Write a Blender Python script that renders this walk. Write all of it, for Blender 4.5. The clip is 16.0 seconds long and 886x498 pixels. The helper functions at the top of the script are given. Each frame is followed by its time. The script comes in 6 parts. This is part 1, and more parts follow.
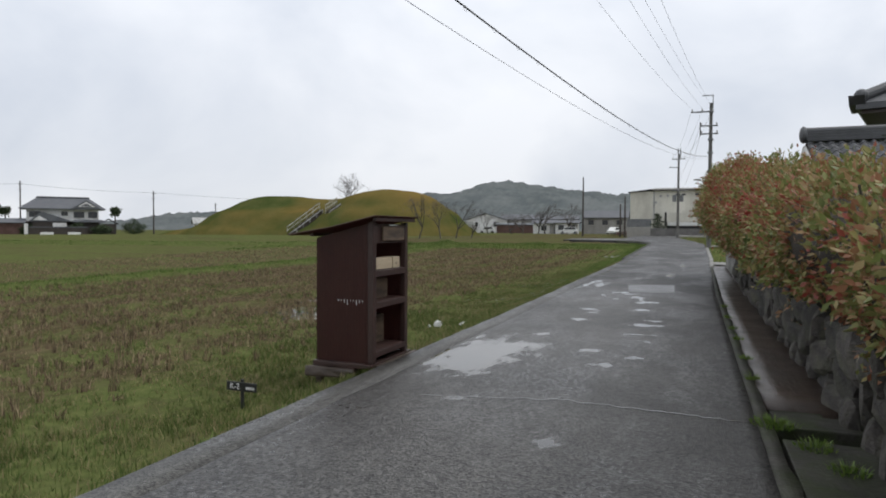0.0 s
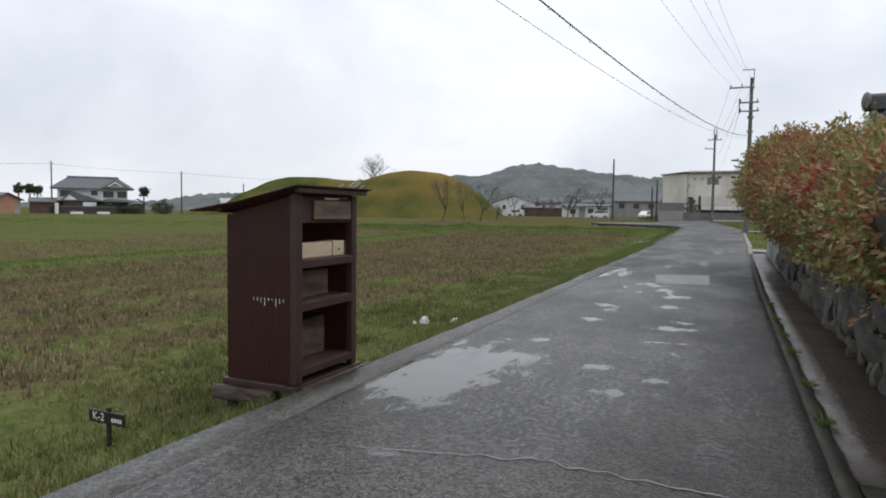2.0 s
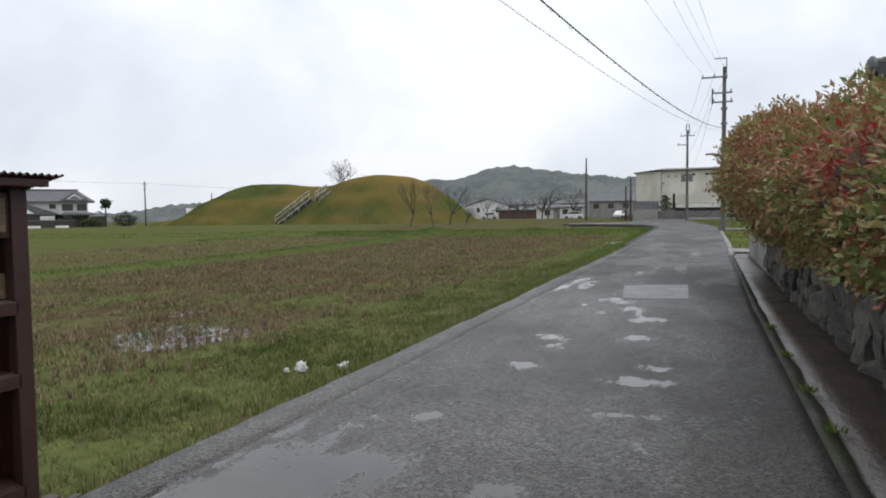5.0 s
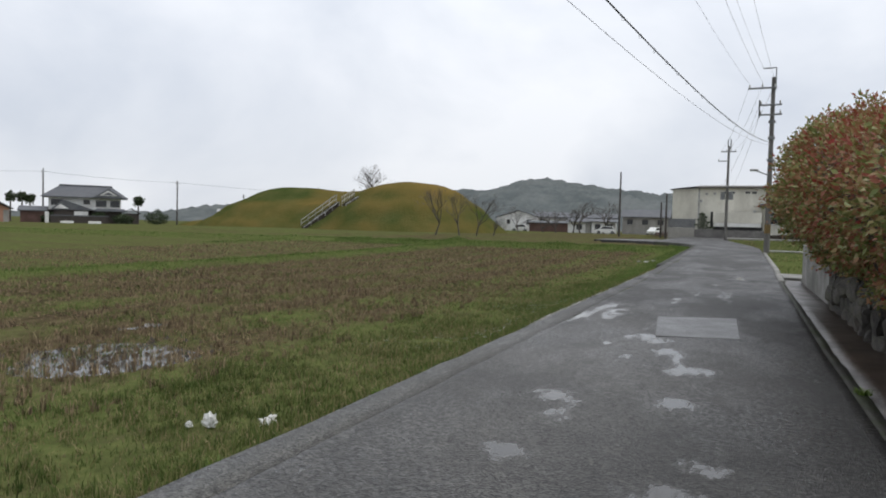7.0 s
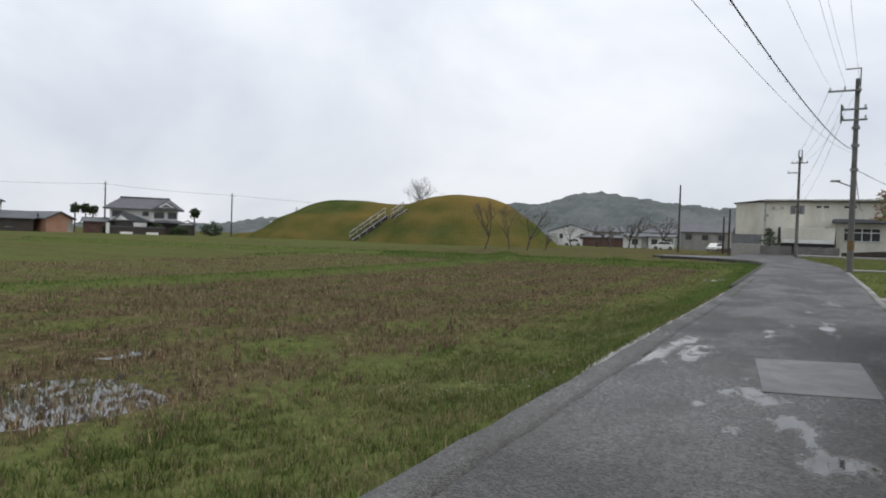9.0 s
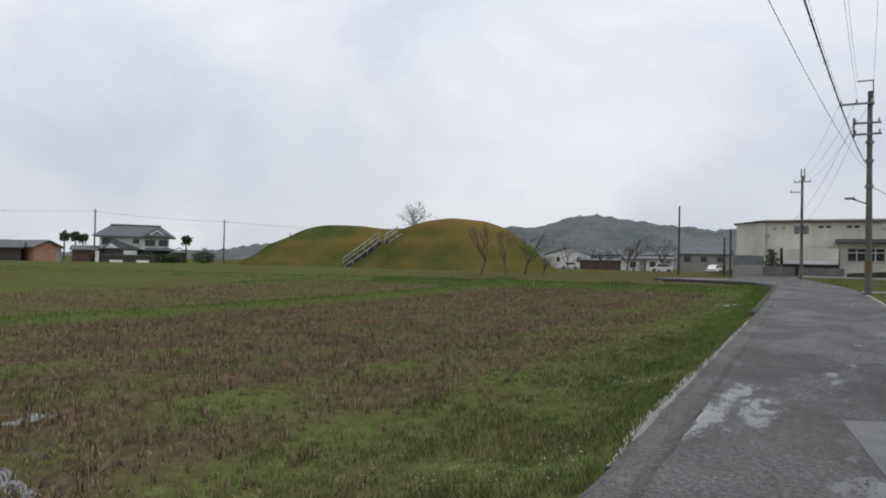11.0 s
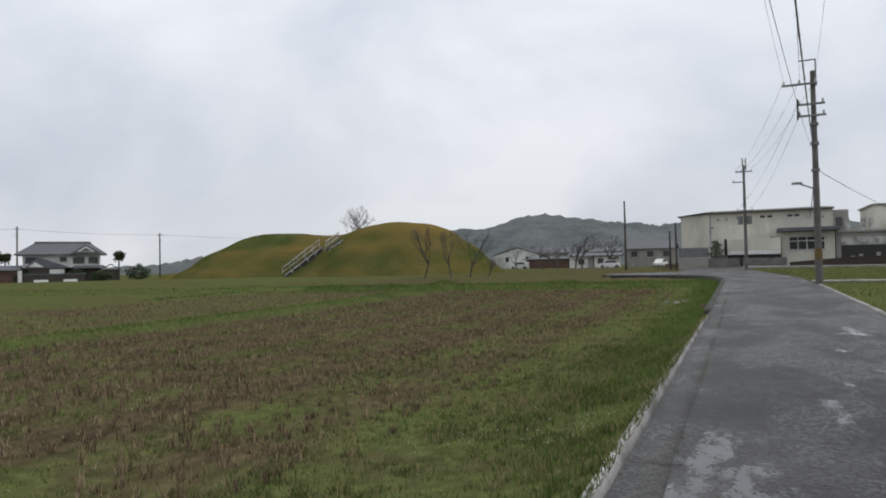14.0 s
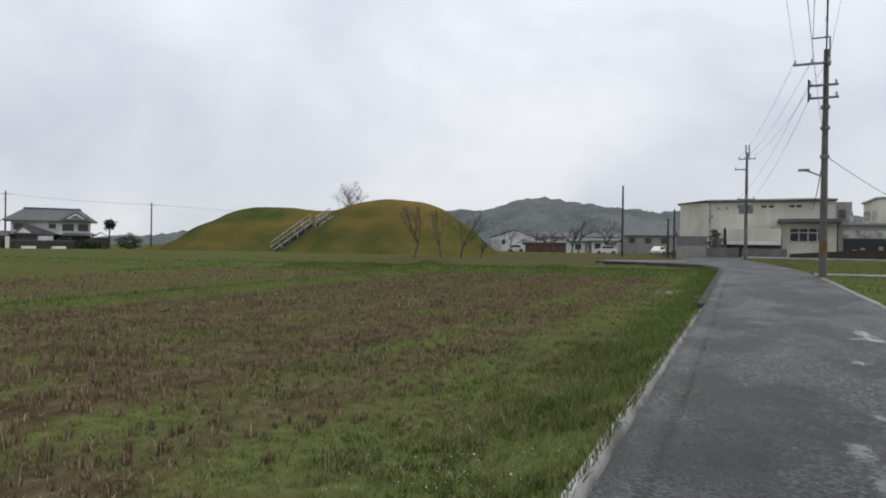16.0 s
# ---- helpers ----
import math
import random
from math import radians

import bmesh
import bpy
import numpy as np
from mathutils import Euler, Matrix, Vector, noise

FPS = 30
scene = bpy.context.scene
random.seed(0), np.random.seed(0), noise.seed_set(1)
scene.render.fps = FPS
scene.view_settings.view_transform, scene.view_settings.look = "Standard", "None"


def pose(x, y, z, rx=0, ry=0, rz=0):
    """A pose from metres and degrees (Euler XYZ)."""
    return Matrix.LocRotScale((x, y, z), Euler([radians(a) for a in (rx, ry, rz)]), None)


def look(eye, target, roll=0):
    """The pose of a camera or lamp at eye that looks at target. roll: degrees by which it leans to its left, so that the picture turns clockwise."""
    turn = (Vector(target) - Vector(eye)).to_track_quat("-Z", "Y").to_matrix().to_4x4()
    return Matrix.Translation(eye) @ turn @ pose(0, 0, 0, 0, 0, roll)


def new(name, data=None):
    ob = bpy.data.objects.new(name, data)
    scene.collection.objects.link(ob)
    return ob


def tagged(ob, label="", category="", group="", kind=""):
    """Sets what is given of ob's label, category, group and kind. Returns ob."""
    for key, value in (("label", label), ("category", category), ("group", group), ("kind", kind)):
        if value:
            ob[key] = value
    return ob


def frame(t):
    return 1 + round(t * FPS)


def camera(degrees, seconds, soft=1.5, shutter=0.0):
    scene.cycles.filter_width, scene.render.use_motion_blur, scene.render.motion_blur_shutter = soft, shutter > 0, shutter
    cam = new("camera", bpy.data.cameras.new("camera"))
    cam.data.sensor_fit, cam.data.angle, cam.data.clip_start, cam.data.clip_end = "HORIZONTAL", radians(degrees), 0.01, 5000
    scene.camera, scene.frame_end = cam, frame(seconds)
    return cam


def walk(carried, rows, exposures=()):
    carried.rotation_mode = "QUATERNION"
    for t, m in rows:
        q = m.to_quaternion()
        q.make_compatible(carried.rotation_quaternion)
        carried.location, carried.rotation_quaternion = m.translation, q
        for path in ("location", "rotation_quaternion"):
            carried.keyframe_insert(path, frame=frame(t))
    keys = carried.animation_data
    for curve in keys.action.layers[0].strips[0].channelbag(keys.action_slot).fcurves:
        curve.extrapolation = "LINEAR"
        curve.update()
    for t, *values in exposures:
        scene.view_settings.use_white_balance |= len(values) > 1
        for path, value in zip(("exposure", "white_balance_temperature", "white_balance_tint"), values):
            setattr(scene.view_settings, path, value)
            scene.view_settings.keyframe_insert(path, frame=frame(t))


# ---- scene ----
cam = camera(68.1, 16.0, 1.9)
METRES, EYE, TILT, LEAN, TURN = 14.4, 1.6, 2.0, 0.0, 21.0
ROWS = [
    (0.0, 0.0, 0.0, 0.0, 0.02, -3.8, -0.32),
    (0.5, 0.01, 0.0299, -0.0017, -1.99, -4.25, 0.03),
    (1.0, 0.02, 0.059, -0.0036, -1.53, -4.6, -0.07),
    (1.5, 0.0278, 0.0888, -0.0056, 0.19, -4.21, 0.17),
    (2.0, 0.0392, 0.1187, -0.0075, 2.61, -5.33, -0.69),
    (2.5, 0.0494, 0.1468, -0.0091, 1.24, -6.15, -0.77),
    (3.0, 0.0613, 0.1751, -0.0103, 0.33, -5.11, -0.41),
    (3.5, 0.0691, 0.2045, -0.0114, -0.03, -5.57, 0.64),
    (4.0, 0.0797, 0.2345, -0.0131, 0.53, -5.35, 1.05),
    (6.5, 0.1229, 0.387, -0.0193, 1.83, -4.26, -0.87),
    (7.0, 0.1298, 0.4199, -0.0212, 3.45, -4.11, -1.36),
    (7.5, 0.1318, 0.4532, -0.022, 4.49, -4.54, -1.52),
    (8.0, 0.137, 0.4863, -0.0238, 7.71, -3.3, -1.13),
    (10.5, 0.1238, 0.6371, -0.0277, 7.9, -2.72, -2.03),
    (11.0, 0.1255, 0.6691, -0.0285, 7.61, -0.88, -1.03),
    (11.5, 0.1266, 0.698, -0.0295, 5.28, -0.17, -0.23),
    (12.0, 0.135, 0.7291, -0.0311, 3.83, -0.34, 0.89),
    (12.5, 0.1408, 0.7589, -0.0321, 2.75, -1.16, 1.49),
    (13.0, 0.1525, 0.7878, -0.0327, 2.55, -1.35, 2.33),
    (13.5, 0.1577, 0.8177, -0.0336, 2.11, -1.68, 1.96),
    (14.0, 0.1687, 0.8451, -0.0339, 3.4, -0.52, 1.24),
    (14.5, 0.1773, 0.8756, -0.0359, 2.62, -0.1, 0.07),
    (15.0, 0.1886, 0.9057, -0.0372, 4.26, -0.73, -0.39),
    (15.5, 0.1975, 0.934, -0.0386, 3.54, -1.6, -0.67),
    (16.0, 0.2117, 0.9627, -0.0397, 3.36, -2.25, -0.73),
]
walk(cam, [(t, pose(0, 0, EYE, TILT, LEAN, TURN) @ pose(METRES * x, METRES * y, METRES * z, 90 + pitch, roll, yaw)) for t, x, y, z, yaw, pitch, roll in ROWS],
     [(0, 0.10), (1.5, 0.18), (3.0, 0.28), (4.0, 0.30), (6.5, 0.13), (8.0, 0.10), (10.5, 0.04), (11.5, -0.14), (13.5, -0.10), (14.0, -0.08), (14.5, -0.12), (15.2, -0.12), (16.0, -0.03)])

# ---- light ----
world = bpy.data.worlds.new("overcast_sky")
scene.world = world
world.use_nodes = True
wn, wl = world.node_tree.nodes, world.node_tree.links
wbg = wn["Background"]
wsky = wn.new("ShaderNodeTexSky")
wsky.sky_type, wsky.sun_disc = "NISHITA", False
wsky.sun_elevation, wsky.sun_rotation = radians(48), radians(70)
wco = wn.new("ShaderNodeTexCoord")
wmap = wn.new("ShaderNodeMapping")
wmap.inputs["Scale"].default_value = (1.5, 1.5, 2.3)
wl.new(wco.outputs["Generated"], wmap.inputs["Vector"])
wno = wn.new("ShaderNodeTexNoise")
wno.inputs["Scale"].default_value, wno.inputs["Detail"].default_value = 1.7, 6.0
wno.inputs["Roughness"].default_value, wno.inputs["Distortion"].default_value = 0.5, 0.3
wl.new(wmap.outputs["Vector"], wno.inputs["Vector"])
wra = wn.new("ShaderNodeValToRGB")
wra.color_ramp.elements[0].position, wra.color_ramp.elements[0].color = 0.30, (0.665, 0.715, 0.805, 1)
wra.color_ramp.elements[1].position, wra.color_ramp.elements[1].color = 0.62, (0.945, 0.97, 1.02, 1)
wl.new(wno.outputs["Fac"], wra.inputs["Fac"])
wsc = wn.new("ShaderNodeMix")
wsc.data_type, wsc.blend_type = "RGBA", "MULTIPLY"
wsc.inputs[0].default_value = 1.0
wl.new(wsky.outputs["Color"], wsc.inputs[6])
wsc.inputs[7].default_value = (0.08, 0.08, 0.08, 1)
wmx = wn.new("ShaderNodeMix")
wmx.data_type = "RGBA"
wmx.inputs[0].default_value = 0.94
wl.new(wsc.outputs[2], wmx.inputs[6])
wl.new(wra.outputs["Color"], wmx.inputs[7])
wsep = wn.new("ShaderNodeSeparateXYZ")
wl.new(wco.outputs["Generated"], wsep.inputs[0])
wdim = wn.new("ShaderNodeMapRange")
wdim.inputs["From Min"].default_value, wdim.inputs["From Max"].default_value = 0.0, 0.34
wdim.inputs["To Min"].default_value, wdim.inputs["To Max"].default_value = 0.79, 1.0
wl.new(wsep.outputs["Z"], wdim.inputs["Value"])
whz = wn.new("ShaderNodeVectorMath")
whz.operation = "SCALE"
wl.new(wmx.outputs[2], whz.inputs[0])
wl.new(wdim.outputs["Result"], whz.inputs["Scale"])
wl.new(whz.outputs["Vector"], wbg.inputs["Color"])
wbg.inputs["Strength"].default_value = 1.06
sun = new("sun", bpy.data.lights.new("sun", "SUN"))
sun.data.energy, sun.data.angle, sun.data.color = 1.3, radians(45), (1.0, 0.97, 0.93)
sun.matrix_world = look((0, 0, 60), (-30, -12, 0))


# ---- materials ----
def mat(name, c1, c2, scale=4.0, rough=0.8, rough2=None, bump=0.3, fine=60.0, metal=0.0, stain=None, stain_scale=0.6,
        stain_amount=0.5, stretch=(1, 1, 1), spec=0.5, island=0.0, coat=0.0, random_ob=0.0, ramp=(0.35, 0.65)):
    """A surface of two colours mixed by a coarse and a fine noise, with fine relief and optional stains."""
    m = bpy.data.materials.new(name)
    m.use_nodes = True
    n, l = m.node_tree.nodes, m.node_tree.links
    b = n["Principled BSDF"]
    co = n.new("ShaderNodeTexCoord")
    mp = n.new("ShaderNodeMapping")
    mp.inputs["Scale"].default_value = stretch
    l.new(co.outputs["Object"], mp.inputs["Vector"])

    def noi(s, detail=5.0, r=0.6):
        t = n.new("ShaderNodeTexNoise")
        t.inputs["Scale"].default_value, t.inputs["Detail"].default_value, t.inputs["Roughness"].default_value = s, detail, r
        l.new(mp.outputs["Vector"], t.inputs["Vector"])
        return t.outputs["Fac"]

    def mix(fac, a, c, blend="MIX"):
        x = n.new("ShaderNodeMix")
        x.data_type, x.blend_type = "RGBA", blend
        for sock, val in ((x.inputs[0], fac), (x.inputs[6], a), (x.inputs[7], c)):
            if isinstance(val, (int, float)):
                sock.default_value = val
            elif isinstance(val, tuple):
                sock.default_value = (*val, 1)
            else:
                l.new(val, sock)
        return x.outputs[2]

    def rmp(v, lo, hi, a=0.0, c=1.0):
        x = n.new("ShaderNodeMapRange")
        x.inputs["From Min"].default_value, x.inputs["From Max"].default_value = lo, hi
        x.inputs["To Min"].default_value, x.inputs["To Max"].default_value = a, c
        l.new(v, x.inputs["Value"])
        return x.outputs["Result"]

    coarse, grain = noi(scale), noi(fine, 3.0)
    col = mix(rmp(coarse, *ramp), c1, c2)
    col = mix(rmp(grain, 0.3, 0.7, 0.0, 0.35), col, tuple(v * 0.55 for v in c1))
    if stain:
        col = mix(rmp(noi(stain_scale, 6.0, 0.65), 0.45, 0.62, 0.0, stain_amount), col, stain)
    if island or random_ob:
        g = n.new("ShaderNodeNewGeometry" if island else "ShaderNodeObjectInfo")
        hs = n.new("ShaderNodeHueSaturation")
        src = g.outputs["Random Per Island"] if island else g.outputs["Random"]
        l.new(rmp(src, 0, 1, 1 - (island or random_ob), 1 + (island or random_ob)), hs.inputs["Value"])
        l.new(col, hs.inputs["Color"])
        col = hs.outputs["Color"]
    l.new(col, b.inputs["Base Color"])
    l.new(rmp(coarse, 0.3, 0.7, rough, rough2 if rough2 is not None else rough), b.inputs["Roughness"])
    b.inputs["Metallic"].default_value = metal
    b.inputs["Specular IOR Level"].default_value = spec
    b.inputs["Coat Weight"].default_value = coat
    if bump:
        bp = n.new("ShaderNodeBump")
        bp.inputs["Strength"].default_value, bp.inputs["Distance"].default_value = bump, 0.02
        l.new(grain, bp.inputs["Height"])
        l.new(bp.outputs["Normal"], b.inputs["Normal"])
    return m


def leafy(name, ramp_colours, rough=0.5, translucent=0.0, spec=0.4, own=0.8, patch=0.9, shift=-0.35):
    """Leaves and blades: each island takes its own colour from a ramp."""
    m = bpy.data.materials.new(name)
    m.use_nodes = True
    n, l = m.node_tree.nodes, m.node_tree.links
    b = n["Principled BSDF"]
    g = n.new("ShaderNodeNewGeometry")
    r = n.new("ShaderNodeValToRGB")
    e = r.color_ramp.elements
    e[0].position, e[0].color = 0.0, (*ramp_colours[0][1], 1)
    e[1].position, e[1].color = ramp_colours[-1][0], (*ramp_colours[-1][1], 1)
    for p, c in ramp_colours[1:-1]:
        e.new(p).color = (*c, 1)
    co = n.new("ShaderNodeTexCoord")
    t = n.new("ShaderNodeTexNoise")
    t.inputs["Scale"].default_value, t.inputs["Detail"].default_value = 0.9, 3.0
    l.new(co.outputs["Object"], t.inputs["Vector"])
    a = n.new("ShaderNodeMath")
    a.operation = "MULTIPLY_ADD"
    l.new(t.outputs["Fac"], a.inputs[0])
    a.inputs[1].default_value = patch
    s = n.new("ShaderNodeMath")
    s.operation = "MULTIPLY_ADD"
    l.new(g.outputs["Random Per Island"], s.inputs[0])
    s.inputs[1].default_value, s.inputs[2].default_value = own, shift
    l.new(s.outputs[0], a.inputs[2])
    l.new(a.outputs[0], r.inputs["Fac"])
    l.new(r.outputs["Color"], b.inputs["Base Color"])
    b.inputs["Roughness"].default_value = rough
    b.inputs["Specular IOR Level"].default_value = spec
    if translucent:
        tr = n.new("ShaderNodeBsdfTranslucent")
        l.new(r.outputs["Color"], tr.inputs["Color"])
        mx = n.new("ShaderNodeMixShader")
        mx.inputs[0].default_value = translucent
        l.new(b.outputs[0], mx.inputs[1])
        l.new(tr.outputs[0], mx.inputs[2])
        l.new(mx.outputs[0], n["Material Output"].inputs["Surface"])
    return m


def ground_material():
    """Soil and stubble litter mixed with green growth where the 'green' attribute says so; the 'far' one is drier turf."""
    m = mat("field_soil", (0.066, 0.053, 0.032), (0.150, 0.119, 0.071), 1.7, 0.95, 0.95, 0.8, 30.0, spec=0.0)
    n, l = m.node_tree.nodes, m.node_tree.links
    b = n["Principled BSDF"]
    base = b.inputs["Base Color"].links[0].from_socket
    at = n.new("ShaderNodeAttribute")
    at.attribute_name = "green"
    co = n.new("ShaderNodeTexCoord")
    n1, n2 = n.new("ShaderNodeTexNoise"), n.new("ShaderNodeTexNoise")
    for t, s, d in ((n1, 0.55, 7.0), (n2, 7.0, 6.0)):
        t.inputs["Scale"].default_value, t.inputs["Detail"].default_value, t.inputs["Roughness"].default_value = s, d, 0.65
        l.new(co.outputs["Object"], t.inputs["Vector"])
    sm = n.new("ShaderNodeMath")
    sm.operation = "ADD"
    l.new(n1.outputs["Fac"], sm.inputs[0])
    l.new(n2.outputs["Fac"], sm.inputs[1])
    mp2, n3 = n.new("ShaderNodeMapping"), n.new("ShaderNodeTexNoise")
    mp2.inputs["Scale"].default_value = (0.06, 0.55, 1.0)
    mp2.inputs["Rotation"].default_value = (0, 0, 0.12)
    l.new(co.outputs["Object"], mp2.inputs["Vector"])
    l.new(mp2.outputs["Vector"], n3.inputs["Vector"])
    n3.inputs["Scale"].default_value, n3.inputs["Detail"].default_value = 1.0, 6.0
    s3 = n.new("ShaderNodeMath")
    s3.operation = "MULTIPLY_ADD"
    l.new(n3.outputs["Fac"], s3.inputs[0])
    s3.inputs[1].default_value = 0.9
    l.new(sm.outputs[0], s3.inputs[2])
    sm = s3
    s2 = n.new("ShaderNodeMath")
    s2.operation = "ADD"
    l.new(sm.outputs[0], s2.inputs[0])
    l.new(at.outputs["Fac"], s2.inputs[1])
    mr = n.new("ShaderNodeMapRange")
    mr.inputs["From Min"].default_value, mr.inputs["From Max"].default_value = 1.72, 2.22
    l.new(s2.outputs[0], mr.inputs["Value"])
    gr = n.new("ShaderNodeValToRGB")
    gr.color_ramp.elements[0].position, gr.color_ramp.elements[0].color = 0.3, (0.056, 0.078, 0.023, 1)
    gr.color_ramp.elements[1].position, gr.color_ramp.elements[1].color = 0.7, (0.122, 0.134, 0.050, 1)
    l.new(n2.outputs["Fac"], gr.inputs["Fac"])
    wv = n.new("ShaderNodeTexWave")
    wv.bands_direction = "X"
    wv.inputs["Scale"].default_value, wv.inputs["Distortion"].default_value = 1.05, 2.2
    wv.inputs["Detail"].default_value, wv.inputs["Detail Scale"].default_value = 3.0, 1.5
    l.new(co.outputs["Object"], wv.inputs["Vector"])
    fur = n.new("ShaderNodeMix")
    fur.data_type, fur.blend_type = "RGBA", "MULTIPLY"
    fr = n.new("ShaderNodeMapRange")
    fr.inputs["To Min"].default_value, fr.inputs["To Max"].default_value = 0.5, 0.0
    l.new(wv.outputs["Fac"], fr.inputs["Value"])
    l.new(fr.outputs["Result"], fur.inputs[0])
    l.new(base, fur.inputs[6])
    fur.inputs[7].default_value = (0.42, 0.38, 0.34, 1)
    base = fur.outputs[2]
    mx = n.new("ShaderNodeMix")
    mx.data_type = "RGBA"
    l.new(mr.outputs["Result"], mx.inputs[0])
    l.new(base, mx.inputs[6])
    l.new(gr.outputs["Color"], mx.inputs[7])
    l.new(mx.outputs[2], b.inputs["Base Color"])
    return m


def mound_material():
    """Mown turf on the mound: green where damp, ochre where dry ('dry' attribute), with fine tufts."""
    m = mat("mound_turf", (0.046, 0.066, 0.019), (0.090, 0.094, 0.034), 0.35, 0.95, 0.95, 1.0, 4.0, spec=0.0)
    n, l = m.node_tree.nodes, m.node_tree.links
    b = n["Principled BSDF"]
    base = b.inputs["Base Color"].links[0].from_socket
    at = n.new("ShaderNodeAttribute")
    at.attribute_name = "dry"
    co, t = n.new("ShaderNodeTexCoord"), n.new("ShaderNodeTexNoise")
    t.inputs["Scale"].default_value, t.inputs["Detail"].default_value = 0.22, 6.0
    l.new(co.outputs["Object"], t.inputs["Vector"])
    s = n.new("ShaderNodeMath")
    s.operation = "ADD"
    l.new(at.outputs["Fac"], s.inputs[0])
    l.new(t.outputs["Fac"], s.inputs[1])
    mr = n.new("ShaderNodeMapRange")
    mr.inputs["From Min"].default_value, mr.inputs["From Max"].default_value = 0.48, 1.42
    l.new(s.outputs[0], mr.inputs["Value"])
    mx = n.new("ShaderNodeMix")
    mx.data_type = "RGBA"
    l.new(mr.outputs["Result"], mx.inputs[0])
    l.new(base, mx.inputs[6])
    mx.inputs[7].default_value = (0.200, 0.128, 0.042, 1)
    l.new(mx.outputs[2], b.inputs["Base Color"])
    b.inputs["Normal"].links[0].from_node.inputs["Distance"].default_value = 0.15
    return m


def asphalt_material(name="wet_asphalt", dark=(0.034, 0.0330, 0.032), light=(0.068, 0.0660, 0.0635), grain=80.0):
    """Worn wet asphalt: aggregate speckle, damp films, and standing water where the 'wet' attribute and the unevenness meet."""
    m = bpy.data.materials.new(name)
    m.use_nodes = True
    n, l = m.node_tree.nodes, m.node_tree.links
    b = n["Principled BSDF"]
    co = n.new("ShaderNodeTexCoord")
    mp = n.new("ShaderNodeMapping")
    mp.inputs["Scale"].default_value = (1.0, 0.5, 1.0)
    l.new(co.outputs["Object"], mp.inputs["Vector"])

    def noi(s, d, r, src):
        t = n.new("ShaderNodeTexNoise")
        t.inputs["Scale"].default_value, t.inputs["Detail"].default_value, t.inputs["Roughness"].default_value = s, d, r
        l.new(src, t.inputs["Vector"])
        return t.outputs["Fac"]

    def rmp(v, a, c, lo=0.0, hi=1.0):
        x = n.new("ShaderNodeMapRange")
        x.inputs["From Min"].default_value, x.inputs["From Max"].default_value = a, c
        x.inputs["To Min"].default_value, x.inputs["To Max"].default_value = lo, hi
        l.new(v, x.inputs["Value"])
        return x.outputs["Result"]

    def mathn(op, a, c, d=None):
        x = n.new("ShaderNodeMath")
        x.operation = op
        for k, v in enumerate((a, c, d)):
            if isinstance(v, (int, float)):
                x.inputs[k].default_value = v
            elif v is not None:
                l.new(v, x.inputs[k])
        return x.outputs[0]

    def mixf(f, a, c):
        x = n.new("ShaderNodeMix")
        l.new(f, x.inputs[0])
        for k, v in ((2, a), (3, c)):
            if isinstance(v, (int, float)):
                x.inputs[k].default_value = v
            else:
                l.new(v, x.inputs[k])
        return x.outputs[0]

    def mixc(f, a, c, blend="MIX"):
        x = n.new("ShaderNodeMix")
        x.data_type, x.blend_type = "RGBA", blend
        for k, v in ((0, f), (6, a), (7, c)):
            if isinstance(v, (int, float)):
                x.inputs[k].default_value = v
            elif isinstance(v, tuple):
                x.inputs[k].default_value = (*v, 1)
            else:
                l.new(v, x.inputs[k])
        return x.outputs[2]

    at = n.new("ShaderNodeAttribute")
    at.attribute_name = "wet"
    obj, flat = co.outputs["Object"], mp.outputs["Vector"]
    ragged = noi(5.0, 6.0, 0.65, flat)
    grit = noi(34.0, 3.0, 0.6, obj)
    level = mathn("MULTIPLY_ADD", ragged, 1.8, mathn("MULTIPLY_ADD", grit, 0.7, at.outputs["Fac"]))
    water = rmp(level, 1.46, 1.72)
    # This attribute also carries the hedge-side shade painted into the lane's tone.
    wn2 = n.new("ShaderNodeAttribute")
    wn2.attribute_name = "worn"
    worn = wn2.outputs["Fac"]
    film = mathn("MULTIPLY", rmp(noi(0.9, 8.0, 0.72, flat), 0.45, 0.60), rmp(noi(26.0, 3.0, 0.6, obj), 0.42, 0.62))
    v = n.new("ShaderNodeTexVoronoi")
    v.inputs["Scale"].default_value = grain
    l.new(obj, v.inputs["Vector"])
    v2 = n.new("ShaderNodeTexVoronoi")
    v2.inputs["Scale"].default_value = 170.0
    l.new(obj, v2.inputs["Vector"])
    tone = mixc(rmp(noi(0.8, 6.0, 0.6, obj), 0.35, 0.65), dark, light)
    speck = n.new("ShaderNodeValToRGB")
    speck.color_ramp.elements[0].position, speck.color_ramp.elements[0].color = 0.15, (0.26, 0.26, 0.26, 1)
    speck.color_ramp.elements[1].position, speck.color_ramp.elements[1].color = 0.95, (2.25, 2.25, 2.2, 1)
    l.new(v.outputs["Color"], speck.inputs["Fac"])
    tone = mixc(1.0, tone, speck.outputs["Color"], "MULTIPLY")
    tone = mixc(rmp(noi(16.0, 4.0, 0.7, obj), 0.52, 0.72, 0.0, 0.8), tone, (0.020, 0.019, 0.018))
    tone = mixc(rmp(noi(24.0, 2.0, 0.5, obj), 0.62, 0.70, 0.0, 0.6), tone, (0.115, 0.108, 0.098))
    bed = mixc(rmp(noi(2.5, 4.0, 0.5, obj), 0.3, 0.7), (0.030, 0.029, 0.027), (0.055, 0.053, 0.05))
    tone = mixc(worn, mixc(1.0, tone, (0.62, 0.62, 0.63), "MULTIPLY"), tone)
    l.new(mixc(water, tone, bed), b.inputs["Base Color"])
